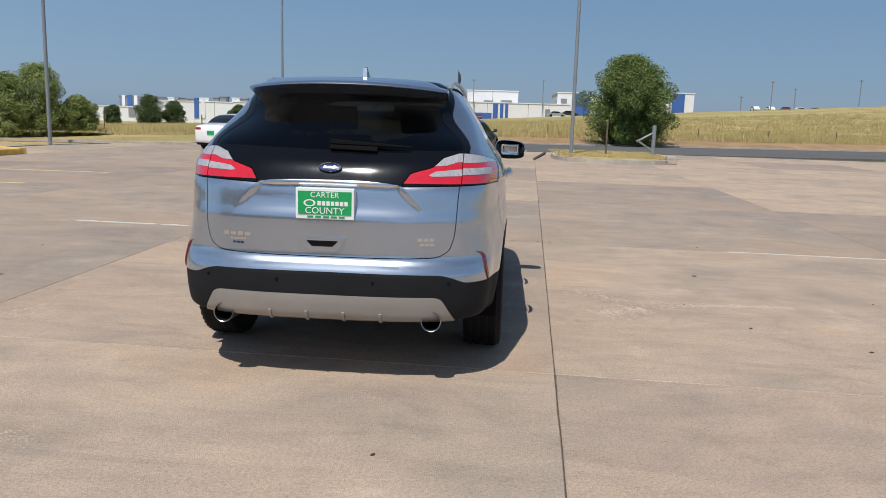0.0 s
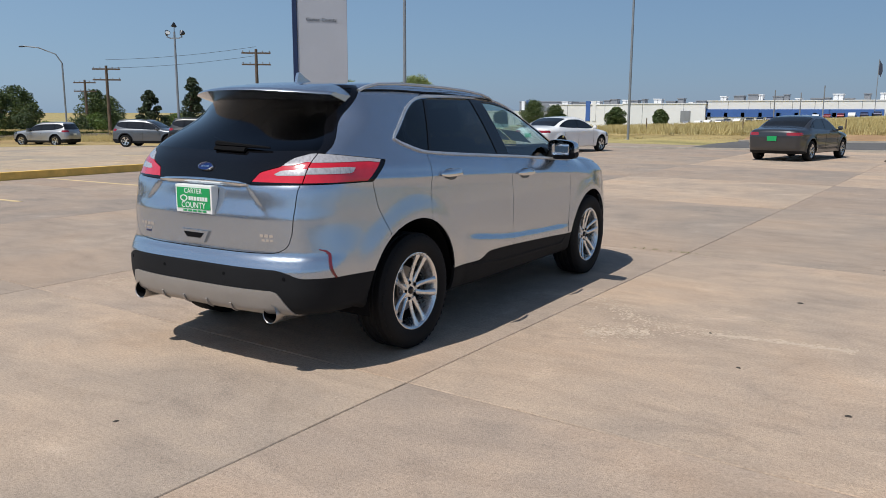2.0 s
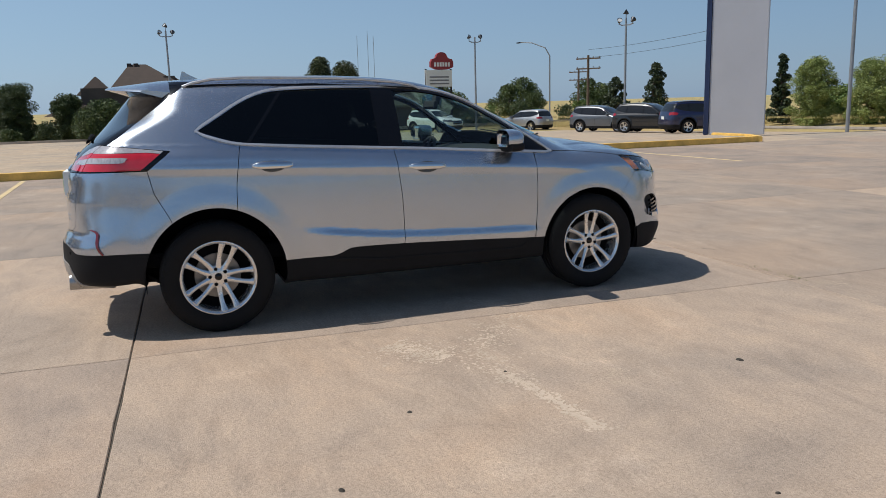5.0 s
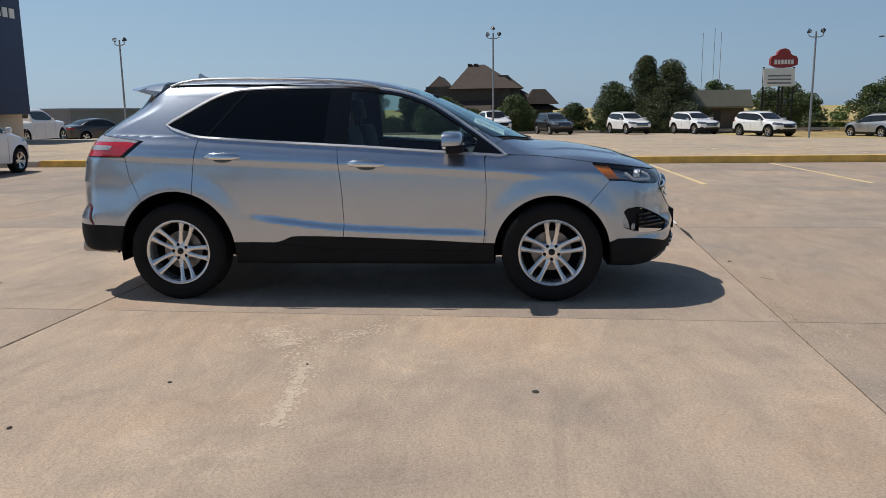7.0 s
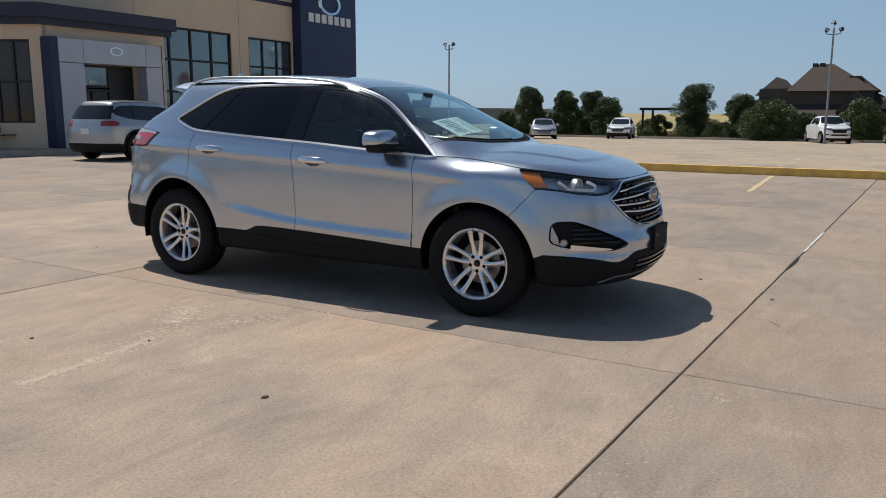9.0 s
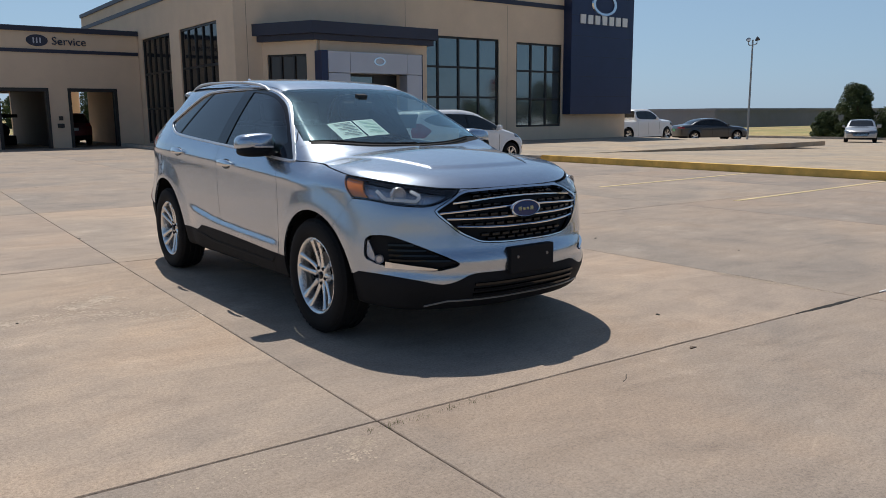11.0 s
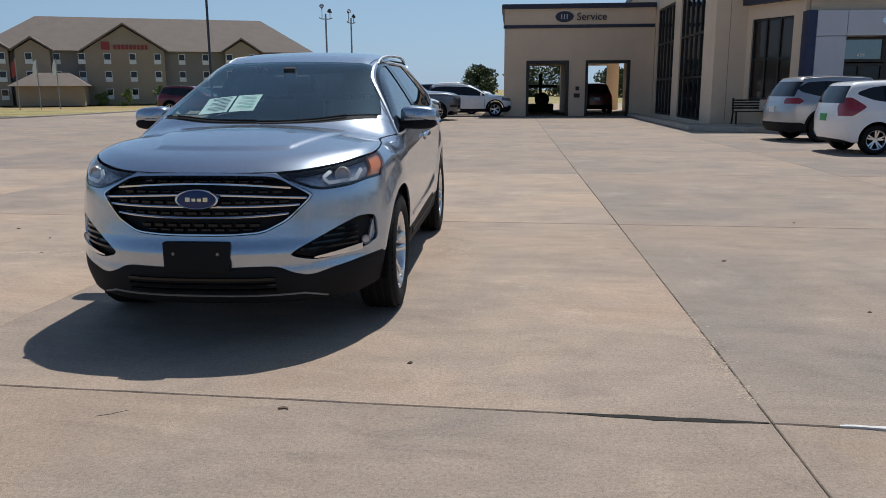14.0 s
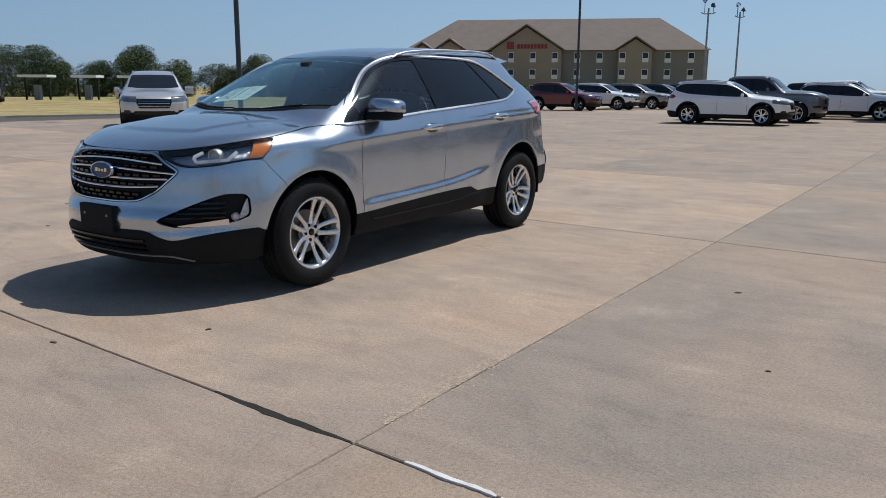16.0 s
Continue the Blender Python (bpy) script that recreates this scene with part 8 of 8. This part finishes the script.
for i in range(6):
    part("letter_bar", box(0.152, 0.17, -0.75 + i * 0.27, -0.56 + i * 0.27, 5.0, 5.35), WHITE, rs, "pale lettering bar")
part("white_board", box(-0.12, 0.12, -1.55, 1.0, 3.3, 4.7), WHITE, rs, "white board")
for i in range(3):
    part("text_bar", box(0.122, 0.135, -1.2, 0.7, 3.5 + i * 0.28, 3.62 + i * 0.28), FAR_GREY, rs, "grey text bar")
for y in (-1.5, -0.2, 0.1, 0.95):
    part("post", bar([(0, y, -0.6), (0, y, 4.8)], 0.06, 0.06, (0, 1, 0)), IRON, rs)
for i in range(5):
    part("rail", bar([(0, -1.5, 0.8 + i * 0.5), (0, 0.95, 0.8 + i * 0.5)], 0.03, 0.03), IRON, rs)
pav = thing("open_shelter", "dark open shelter between trees", "shelter", at=pose(-72, -14.6, -0.7))
part("roof", box(-2, 2, -2.6, 2.2, 2.3, 2.55), IRON, pav)
for x, y in ((-1.8, -2.3), (1.8, -2.3), (-1.8, 1.9), (1.8, 1.9)):
    part("post", bar([(x, y, -0.6), (x, y, 2.3)], 0.09, 0.09, (0, 1, 0)), IRON, pav)
for k, (y, h) in enumerate(((29, 9.5), (30.6, 10.2), (31.5, 9.6))):
    tagged(part("radio_mast", bar([(-110, y, -3), (-110, y, h + 2)], 0.03, 0.03, (0, 1, 0), 6), FAR_GREY), "thin distant radio mast", "mast", "radio masts")

# ---- trees, bushes and grass ----
def leaves(bm_v, bm_f, c, n, r, size, rnd, flat=1.0):
    """n small leaf clumps within a lumpy ball at c."""
    g = np.random.default_rng(rnd.randrange(1 << 30))
    n = int(n * 1.9)
    p = g.normal(size=(n, 3))
    p /= np.linalg.norm(p, axis=1, keepdims=True)
    q = np.array(c) + p * (g.uniform(0.06, 1, (n, 1)) ** 0.4) * np.array(r)
    a = g.normal(size=(n, 3)) * (1, 1, 0.7)
    a /= np.linalg.norm(a, axis=1, keepdims=True)
    b = np.cross(a, g.normal(size=(n, 3)))
    b /= np.linalg.norm(b, axis=1, keepdims=True) + 1e-9
    s = size * 0.70 * g.uniform(0.6, 1.3, (n, 1))
    quad = np.stack([q - a * s, q + b * s * 0.55, q + a * s, q - b * s * 0.55], 1).reshape(-1, 3)
    k = len(bm_v)
    bm_v += quad.tolist()
    bm_f += (np.arange(n * 4).reshape(-1, 4) + k).tolist()


def tree(x, y, h, w, seed, material, label, clumps=16, per=150, size=0.14, low=0.25, name="tree", shape="round", airy=1.0):
    rnd = random.Random(seed)
    t = thing(name, label, "tree" if name == "tree" else "bush", "trees" if name == "tree" else "bushes", at=pose(x, y, ground_z(x, y) - 0.1))
    bm = bmesh.new()
    tr = 0.035 * h
    if name == "tree":
        pts = [Vector((0, 0, 0)), Vector((rnd.uniform(-.05, .05) * h, rnd.uniform(-.05, .05) * h, 0.35 * h)), Vector((rnd.uniform(-.06, .06) * h, rnd.uniform(-.06, .06) * h, 0.72 * h))]
        sweep(bm, pts, tr, tr, (0, 1, 0), 7, [1.2, 0.8, 0.35])
        base = pts[1]
    else:
        base = Vector((0, 0, 0.1))
    vs, fs = [], []
    for k in range(clumps):
        u = (k + 0.5) / clumps
        z = low * h + (1 - low) * h * (u if shape != "cone" else u ** 1.3)
        if shape == "cone":
            rad = w / 2 * (1 - u) ** 0.8
        elif shape == "oval":
            rad = w / 2 * math.sin(math.pi * min(0.97, 0.12 + u * 0.8)) ** 0.6 * 0.8
        else:
            rad = w / 2 * math.sqrt(max(0.05, 1 - (2 * u - 0.85) ** 2)) * 0.78
        a = k * 2.4 + rnd.uniform(-0.4, 0.4)
        d = rad * rnd.uniform(0.35, 1.0)
        c = Vector((math.cos(a) * d, math.sin(a) * d, min(z, h * 0.93)))
        s = w * airy * rnd.uniform(0.15, 0.25) * (0.6 + 0.4 * (1 - u) if shape == "cone" else 1)
        leaves(vs, fs, c, int(per * 1.6 * rnd.uniform(0.7, 1.3)), (s, s, s * rnd.uniform(0.6, 0.95)), size, rnd)
        if name == "tree" and k % 2 == 0:
            sweep(bm, [base.lerp(Vector((0, 0, c.z)), 0.4), (base + c) / 2 + Vector((0, 0, -0.03 * h)), c], tr * 0.35, tr * 0.35, (0.1, 1, 0.2), 5, [1, 0.6, 0.2])
    if name == "tree":
        smooth(part("trunk", bm, BARK, t))
    else:
        bm.free()
    me = bpy.data.meshes.new("crown")
    me.from_pydata(vs, [], fs)
    me.materials.append(material)
    new("crown", me).parent = t
    return t


tree(8.8, 44.6, 5.5, 7.0, 12, LEAF_TREE, "large round green tree beyond the road", 90, 330, 0.085, 0.10, airy=0.60)
for x, y, h, w, s in ((-25.8, 37.4, 4.1, 4.4, 2), (-27.2, 36.6, 3.6, 3.4, 3), (-30.0, 35.4, 4.0, 3.4, 4), (-24.2, 38.6, 2.3, 2.8, 5)):
    tree(x, y, h, w, s, LEAF_LIGHT, "pale green airy tree at the grass edge", 60, 170, 0.065, 0.05, airy=0.62)
for x, y, h, w, s in ((-33.6, 36.4, 4.5, 1.8, 6), (-43.5, 34.0, 4.6, 3.0, 7), (-46.5, 32.5, 3.8, 2.8, 8)):
    tree(x, y, h, w, s, NEEDLE, "dark conical evergreen tree", 24, 110, 0.13, 0.05, shape="cone")
for k in range(7):
    tree(-34 - k * 3.4, 42 + (k % 3) * 2.5, 2.0 + (k % 3) * 0.5, 3.0, 20 + k, LEAF_DARK if k % 2 else LEAF, "scrubby green bush along the grass", 9, 120, 0.13, 0.05, "bush")
for x, y, h in ((-53.4, 100, 2.7), (-48.2, 100, 4.0), (-45.6, 102, 3.2), (-36.5, 103, 2.6), (-29.5, 101, 2.0), (-60.5, 96, 3.2), (-66, 98, 3.4), (-71, 97, 3.0), (-78, 99, 3.0)):
    tree(x, y, h, h * 1.15, int(-x * 3 + y), LEAF_MID, "dark green tree in the dry field", 30, 150, 0.13, 0.05)
# west side
tree(-63.5, 13.2, 6.7, 5.6, 31, PINE, "tall dark pine with a ragged crown", 40, 240, 0.12, 0.06, shape="cone")
tree(-62.0, 15.0, 6.0, 7.0, 30, PINE, "dark pine with a ragged crown", 40, 260, 0.12, 0.06, shape="cone")
tree(-63.0, 10.4, 4.2, 4.6, 32, LEAF_DARK, "dense dark green bushy tree", 26, 230, 0.13, 0.03)
tree(-63.5, 1.9, 3.3, 4.0, 33, LEAF_MID, "round green tree by the restaurant", 24, 230, 0.12, 0.04)
tree(-62.5, -4.6, 3.2, 4.6, 34, LEAF_MID, "round green tree by the restaurant", 26, 230, 0.12, 0.03)
tree(-64.0, -2.0, 2.3, 3.0, 43, LEAF_MID, "small green tree by the restaurant", 16, 190, 0.12, 0.03)
tree(-64.5, 7.2, 2.6, 3.0, 35, LEAF_DARK, "small dark green tree by the lot", 16, 190, 0.12, 0.04)
for x, y, h, w, s in ((-63.0, -25.6, 4.7, 3.1, 36), (-64.0, -22.6, 4.3, 3.1, 37), (-64.6, -20.0, 4.3, 2.9, 38), (-63.6, -18.3, 3.6, 3.4, 39), (-68.0, -11.6, 5.0, 3.9, 40), (-68.5, -7.6, 4.0, 3.2, 41), (-64, -28.5, 2.4, 2.4, 42)):
    tree(x, y, h, w, s, LEAF_DARK, "dark green oval tree in a row", 44, 240, 0.10, 0.04, shape="oval", airy=0.85)
for k in range(15):
    tree(-63.6 - (k % 3), -27 + k * 3.0, 0.9 + (k % 4) * 0.35, 2.4, 60 + k, LEAF_MID if k % 3 else LEAF_DARK, "low green bush at the lot's end", 9, 150, 0.10, 0.02, "bush")
for k in range(12):
    tree(-80 - (k % 3) * 4, 18 + k * 3.6, 3.6 + (k * 7 % 5) * 0.45, 5.0, 80 + k, LEAF_MID, "green tree behind the roadside sign", 14, 170, 0.17, 0.02)
for k in range(9):
    tree(-64.5 - (k % 2) * 1.5, 28 + k * 2.6, 1.3 + (k % 3) * 0.4, 2.8, 100 + k, LEAF if k % 2 else LEAF_DARK, "scrubby green roadside bush", 9, 130, 0.12, 0.02, "bush")
for k in range(12):
    tree(-74 - (k % 3) * 3, -32 + k * 2.6, 1.6 + (k * 5 % 4) * 0.3, 3.4, 210 + k, LEAF_DARK, "dark green bush behind the tree row", 10, 130, 0.15, 0.01, "bush")
# south-east tree line
rnd = random.Random(77)
for k in range(34):
    u = k / 33
    big = k in (2, 3, 10, 11, 16, 17, 24)
    tree(118 - 54 * u + rnd.uniform(-2, 2), -34 - 52 * u + rnd.uniform(-2, 2), (5.6 if big else 3.9) * rnd.uniform(0.9, 1.15), 8.0 if big else rnd.uniform(5.5, 7.5), 120 + k, LEAF_DARK if k % 4 else LEAF_MID, "dark green tree in a distant line", 22 if big else 14, 190, 0.15, 0.01)
for k in range(16):
    tree(4 - k * 8.0, -140 - (k % 3) * 9, 5.0 + (k % 3), 9.0, 160 + k, LEAF_DARK, "dark green tree on the far horizon", 12, 110, 0.4, 0.02)
for k in range(10):
    tree(40 - k * 3, -72 + (k % 2), 1.3 + 0.3 * (k % 3), 1.8, 190 + k, LEAF, "small clipped bush before the hotel", 5, 80, 0.12, 0.02, "bush")


def tufts(name, label, spots, material, rnd, blades, height, spread=0.1, width=0.02):
    vs, fs = [], []
    for x, y, z in spots:
        for _ in range(blades):
            a, r = rnd.uniform(0, 6.28), rnd.uniform(0, spread)
            px, py = x + r * math.cos(a), y + r * math.sin(a)
            h = height * rnd.uniform(0.5, 1.3)
            lx, ly = rnd.gauss(0, h * 0.3), rnd.gauss(0, h * 0.3)
            k = len(vs)
            vs += [(px - width, py, z), (px + width, py, z), (px + lx, py + ly, z + h)]
            fs += [(k, k + 1, k + 2)]
    me = bpy.data.meshes.new(name)
    me.from_pydata(vs, [], fs)
    me.materials.append(material)
    return tagged(new(name, me), label, "grass", kind="stuff")


rnd = random.Random(9)
spots = []
for _ in range(26000):
    x = rnd.uniform(-62, 70)
    y = road_far(x) + 5.0 + 62 * rnd.random() ** 1.7
    if noise.noise(Vector((x * 0.13, y * 0.25, 3.0))) > -0.28:
        spots.append((x, y, ground_z(x, y) - 0.14))
tufts("field_grass", "tall dry straw-coloured grass across the road", spots, STRAW, rnd, 6, 0.42, 0.55, 0.020)
spots = []
for _ in range(2600):
    x = rnd.uniform(-60, 45)
    spots.append((x, road_far(x) + rnd.uniform(1.5, 6.5), 0.02))
tufts("verge_grass", "short dry grass of the verge", spots, STRAW, rnd, 6, 0.13, 0.3, 0.015)
spots = [(rnd.uniform(3, 7.4), rnd.uniform(22.8, 30), 0.165) for _ in range(900)]
tufts("island_grass", "short dry grass on the island", spots, STRAW, rnd, 6, 0.06, 0.15, 0.01)
spots = []
for cx, cy, n, sp in ((1.38, 3.03, 10, 0.10), (1.18, 3.04, 14, 0.18), (1.0, 3.03, 5, 0.08), (1.46, 7.9, 8, 0.2), (-13.5, 3.0, 8, 0.1)):
    for _ in range(n):
        spots.append((cx + rnd.gauss(0, sp), cy + rnd.gauss(0, 0.008), -0.02))
tufts("joint_grass", "sparse grass growing in a slab joint", spots, GREEN_BLADE, rnd, 7, 0.035, 0.02, 0.0022)

# ---- wear of the concrete: scuffs, specks, a widened joint with sealant ----
rnd = random.Random(21)


def flakes(name, label, paths, material, n, wide, size, z=0.0003):
    """Scattered thin worn flakes of cement, drawn out along paths on the slabs."""
    vs, fs = [], []
    for pts in paths:
        way = [Vector(p) for p in path2([(x, y, 0) for x, y in pts], 60)]
        for _ in range(n):
            i = rnd.randrange(59)
            along = (way[i + 1] - way[i]).normalized()
            c = way[i].lerp(way[i + 1], rnd.random()) + Vector((-along.y, along.x, 0)) * rnd.gauss(0, wide * (0.4 + 0.8 * abs(math.sin(i * 0.21 + n))))
            s = size * rnd.uniform(0.3, 1.0) ** 1.5
            k, m = len(vs), 7
            el, rot = rnd.uniform(0.5, 1.0), math.atan2(along.y, along.x) + rnd.gauss(0, 0.8)
            for q in range(m):
                t = 6.283 * q / m
                r = s * rnd.uniform(0.45, 1.2)
                ex, ey = r * math.cos(t) * 1.1, r * math.sin(t) * el
                vs.append((c.x + ex * math.cos(rot) - ey * math.sin(rot), c.y + ex * math.sin(rot) + ey * math.cos(rot), z + rnd.uniform(0, 0.0003)))
            fs.append(tuple(range(k, k + m)))
    me = bpy.data.meshes.new(name)
    me.from_pydata(vs, [], fs)
    me.materials.append(material)
    return tagged(new(name, me), label, "scuff", kind="stuff")


flakes("concrete_scuffs", "pale worn scuffs on the concrete slabs", [[(3.35, 0.02), (2.9, -0.01), (2.5, -0.06)]], PALE_WEAR, 620, 0.026, 0.017)
flakes("concrete_scuffs", "pale worn scuffs on the concrete slabs", [[(2.6, -0.06), (2.2, -0.10), (1.9, 0.03), (1.65, 0.3), (1.4, 0.55)], [(2.1, -0.25), (1.7, -0.5)]], PALE_WEAR, 800, 0.085, 0.015)
flakes("concrete_scuffs", "pale worn edge along a slab joint", [[(-2.74, 2.95), (-2.73, 2.4), (-2.745, 1.8)], [(-2.75, 1.8), (-2.75, -1.0)]], FAINT_WEAR, 420, 0.020, 0.010)
flakes("concrete_scuffs", "faint pale scuffs on the slabs", [[(2.85, 0.38), (2.65, 0.52)], [(1.75, 3.25), (1.6, 3.05)], [(-2.72, 2.5), (-2.70, 1.9)], [(-2.7, 2.9), (-2.7, 2.2)], [(1.5, 3.1), (3.0, 2.96)], [(-1.35, -3.32), (-1.1, -3.27)]], FAINT_WEAR, 200, 0.05, 0.010)
flakes("concrete_scuffs", "faint pale scuffs farther over the slabs", [[(4.2, 2.9), (7.5, 4.9)], [(3.0, 7.4), (5.6, 7.0)], [(-0.8, 8.2), (-0.2, 7.9)], [(-2.5, -1.0), (-2.3, -1.5)], [(-1.3, -0.4), (-0.9, -0.6)]], FAINT_WEAR, 260, 0.12, 0.018)
for x, y, r in ((2.831, 1.235, 0.026), (3.415, -1.21, 0.020), (0.412, -3.246, 0.016), (2.78, -0.72, 0.016), (-3.389, -0.07, 0.030), (-1.136, 2.527, 0.022), (3.3, 3.1, 0.014), (2.45, -0.05, 0.012), (1.2, -3.9, 0.016), (-3.9, 1.4, 0.016), (4.1, 0.3, 0.012), (-4.6, -2.0, 0.02)):
    bm = bmesh.new()
    lathe(bm, [(0.0, 0.006), (r * 0.6, 0.005), (r * rnd.uniform(0.8, 1.0), 0.001), (r, -0.001)], 9, pose(x, y, 0, 0, 0, rnd.uniform(0, 90)) @ Matrix.Diagonal((1, rnd.uniform(0.5, 0.9), 1, 1)))
    tagged(part("dark_speck", bm, DIRT), "small dark speck on the concrete", "speck", "specks on the concrete")
bm = bmesh.new()
prism(bm, [(-0.65, 3.14), (-0.625, 3.153), (-0.633, 3.168), (-0.66, 3.158), (-0.675, 3.168), (-0.67, 3.15)], "z", 0.001, 0.006)
tagged(part("dry_leaf", bm, WOOD_POLE), "small curled brown leaf on concrete", "leaf")


for n_, (a, b) in enumerate((((0.144, 3.297), (0.09, 3.27)), ((0.09, 3.27), (0.032, 3.222)))):
    a, b = Vector((*a, 0.0)), Vector((*b, 0.0))
    across = Vector((a.y - b.y, b.x - a.x, 0)).normalized()
    pts = [tuple(a.lerp(b, t) + across * 0.05 * (b - a).length * noise.noise(Vector((n_ * 9.1, t * 5, 0)))) for t in np.linspace(0, 1, 22)]
    tagged(part("crack", bar(pts, 0.0016, 0.0012), SHADOW_DIRT), "thin dark crack wandering over concrete", "crack", "cracks in the slabs", "structure")


def joint_y(x):
    return 3.018 - 0.050 * x


# a thin piece on top of the slabs; its colour holds the gap's shadow
edge_ = [(x, joint_y(x) + 0.006 + 0.024 * math.sin(math.pi * (i / 16)) * (0.7 + 0.5 * rnd.random())) for i, x in enumerate(np.linspace(-1.9, -2.74, 17))]
edge_ += [(x, joint_y(x) - 0.006 - 0.012 * math.sin(math.pi * (i / 16)) * rnd.random()) for i, x in enumerate(np.linspace(-2.74, -1.9, 17))]
bm = bmesh.new()
prism(bm, edge_, "z", -0.001, 0.0018)
tagged(part("broken_joint", bm, SHADOW_DIRT), "crumbled slab joint with its shadow and dirt painted dark", "joint", kind="structure")
for x0, x1 in ((-3.02, -3.42), (-3.44, -4.6)):
    pts = [(x, joint_y(x) + 0.004 + 0.004 * math.sin(x * 23), 0.004) for x in np.linspace(x0, x1, 14)]
    tagged(part("joint_sealant", bar(pts, 0.010, 0.005, taper=[0.6] + [rnd.uniform(0.8, 1.2) for _ in range(12)] + [0.5]), SEALANT), "pale loose strip of joint sealant", "sealant", "joint sealant", "structure")
for x0, x1 in ((3.6, 7.4),):
    pts = [(x, joint_y(x) + 0.003 * math.sin(x * 31), 0.001) for x in np.linspace(x0, x1, 40)]
    tagged(part("joint_sealant", bar(pts, 0.008, 0.003), SEALANT), "pale strip of joint sealant", "sealant", "joint sealant", "structure")

# ---- concrete slabs of the lot, each a piece of its own ----
lot = tagged(new("lot_pavement"), "tan concrete lot of large jointed slabs", "pavement", kind="structure")
PX_, PY_ = 4.13, 4.96


def long_joint(i, y):
    """x of the joint at the left edge of column i: the columns fan out a little."""
    return (1.343 + 0.033 * y + (i - 1) * PX_) if i > 0 else (-2.76 + i * PX_ + 0.001 * y)


def cross_joint(j, x):
    return 3.018 - 0.050 * x + j * PY_


def slab_mesh(i, j):
    """One slab of column i and row j with a slightly ragged, rounded rim, about its own centre."""
    seed = i * 31 + j * 7 + 400
    rnd = random.Random(seed)
    corner = []
    for di, dj in ((0, 0), (1, 0), (1, 1), (0, 1)):
        x = y = 0.0
        for _ in range(6):
            x = long_joint(i + di, y)
            y = cross_joint(j + dj, x)
        corner.append(Vector((x, y, 0)))
    mid_ = sum(corner, Vector()) / 4
    n, rim = 16, []
    for k in range(4):
        a, b = corner[k], corner[(k + 1) % 4]
        d = (b - a).normalized()
        inward = Vector((-d.y, d.x, 0))
        for q in range(n):
            t = q / n
            gap = 0.0027 if k % 2 else 0.0050
            e = gap + 0.0024 * noise.noise(Vector((seed * 7.3, k * 5.1 + t * 9, 0))) + (0.006 * rnd.random() if rnd.random() < 0.12 else 0)
            along = min(max(t * (b - a).length, 0.004), (b - a).length - 0.004)
            rim.append(a + d * along + inward * e - mid_)
    bm = bmesh.new()
    top = [bm.verts.new((p.x * 0.998, p.y * 0.9982, 0)) for p in rim]
    mid = [bm.verts.new((p.x, p.y, -0.005)) for p in rim]
    low = [bm.verts.new((p.x, p.y, -0.03)) for p in rim]
    m = len(rim)
    bm.faces.new(top)
    for a, b in ((mid, top), (low, mid)):
        for q in range(m):
            bm.faces.new((a[q], a[(q + 1) % m], b[(q + 1) % m], b[q]))
    me = bpy.data.meshes.new("slab")
    bm.to_mesh(me)
    bm.free()
    me.materials.append(CONCRETE_GREY if i < 0 or j < -2 or (j == 0 and i > -1) or (i + j) % 5 == 2 else CONCRETE)
    return me, mid_


for i in range(-3, 7):
    for j in range(-8, 6):
        if 3 + (j + 0.5) * PY_ > road_near((i - 0.5) * PX_) + 3:
            continue
        me, c = slab_mesh(i, j)
        o = new("slab", me)
        o.parent = lot
        o.matrix_basis = pose(c.x, c.y, random.Random(i * 50 + j).uniform(-0.0006, 0.0))
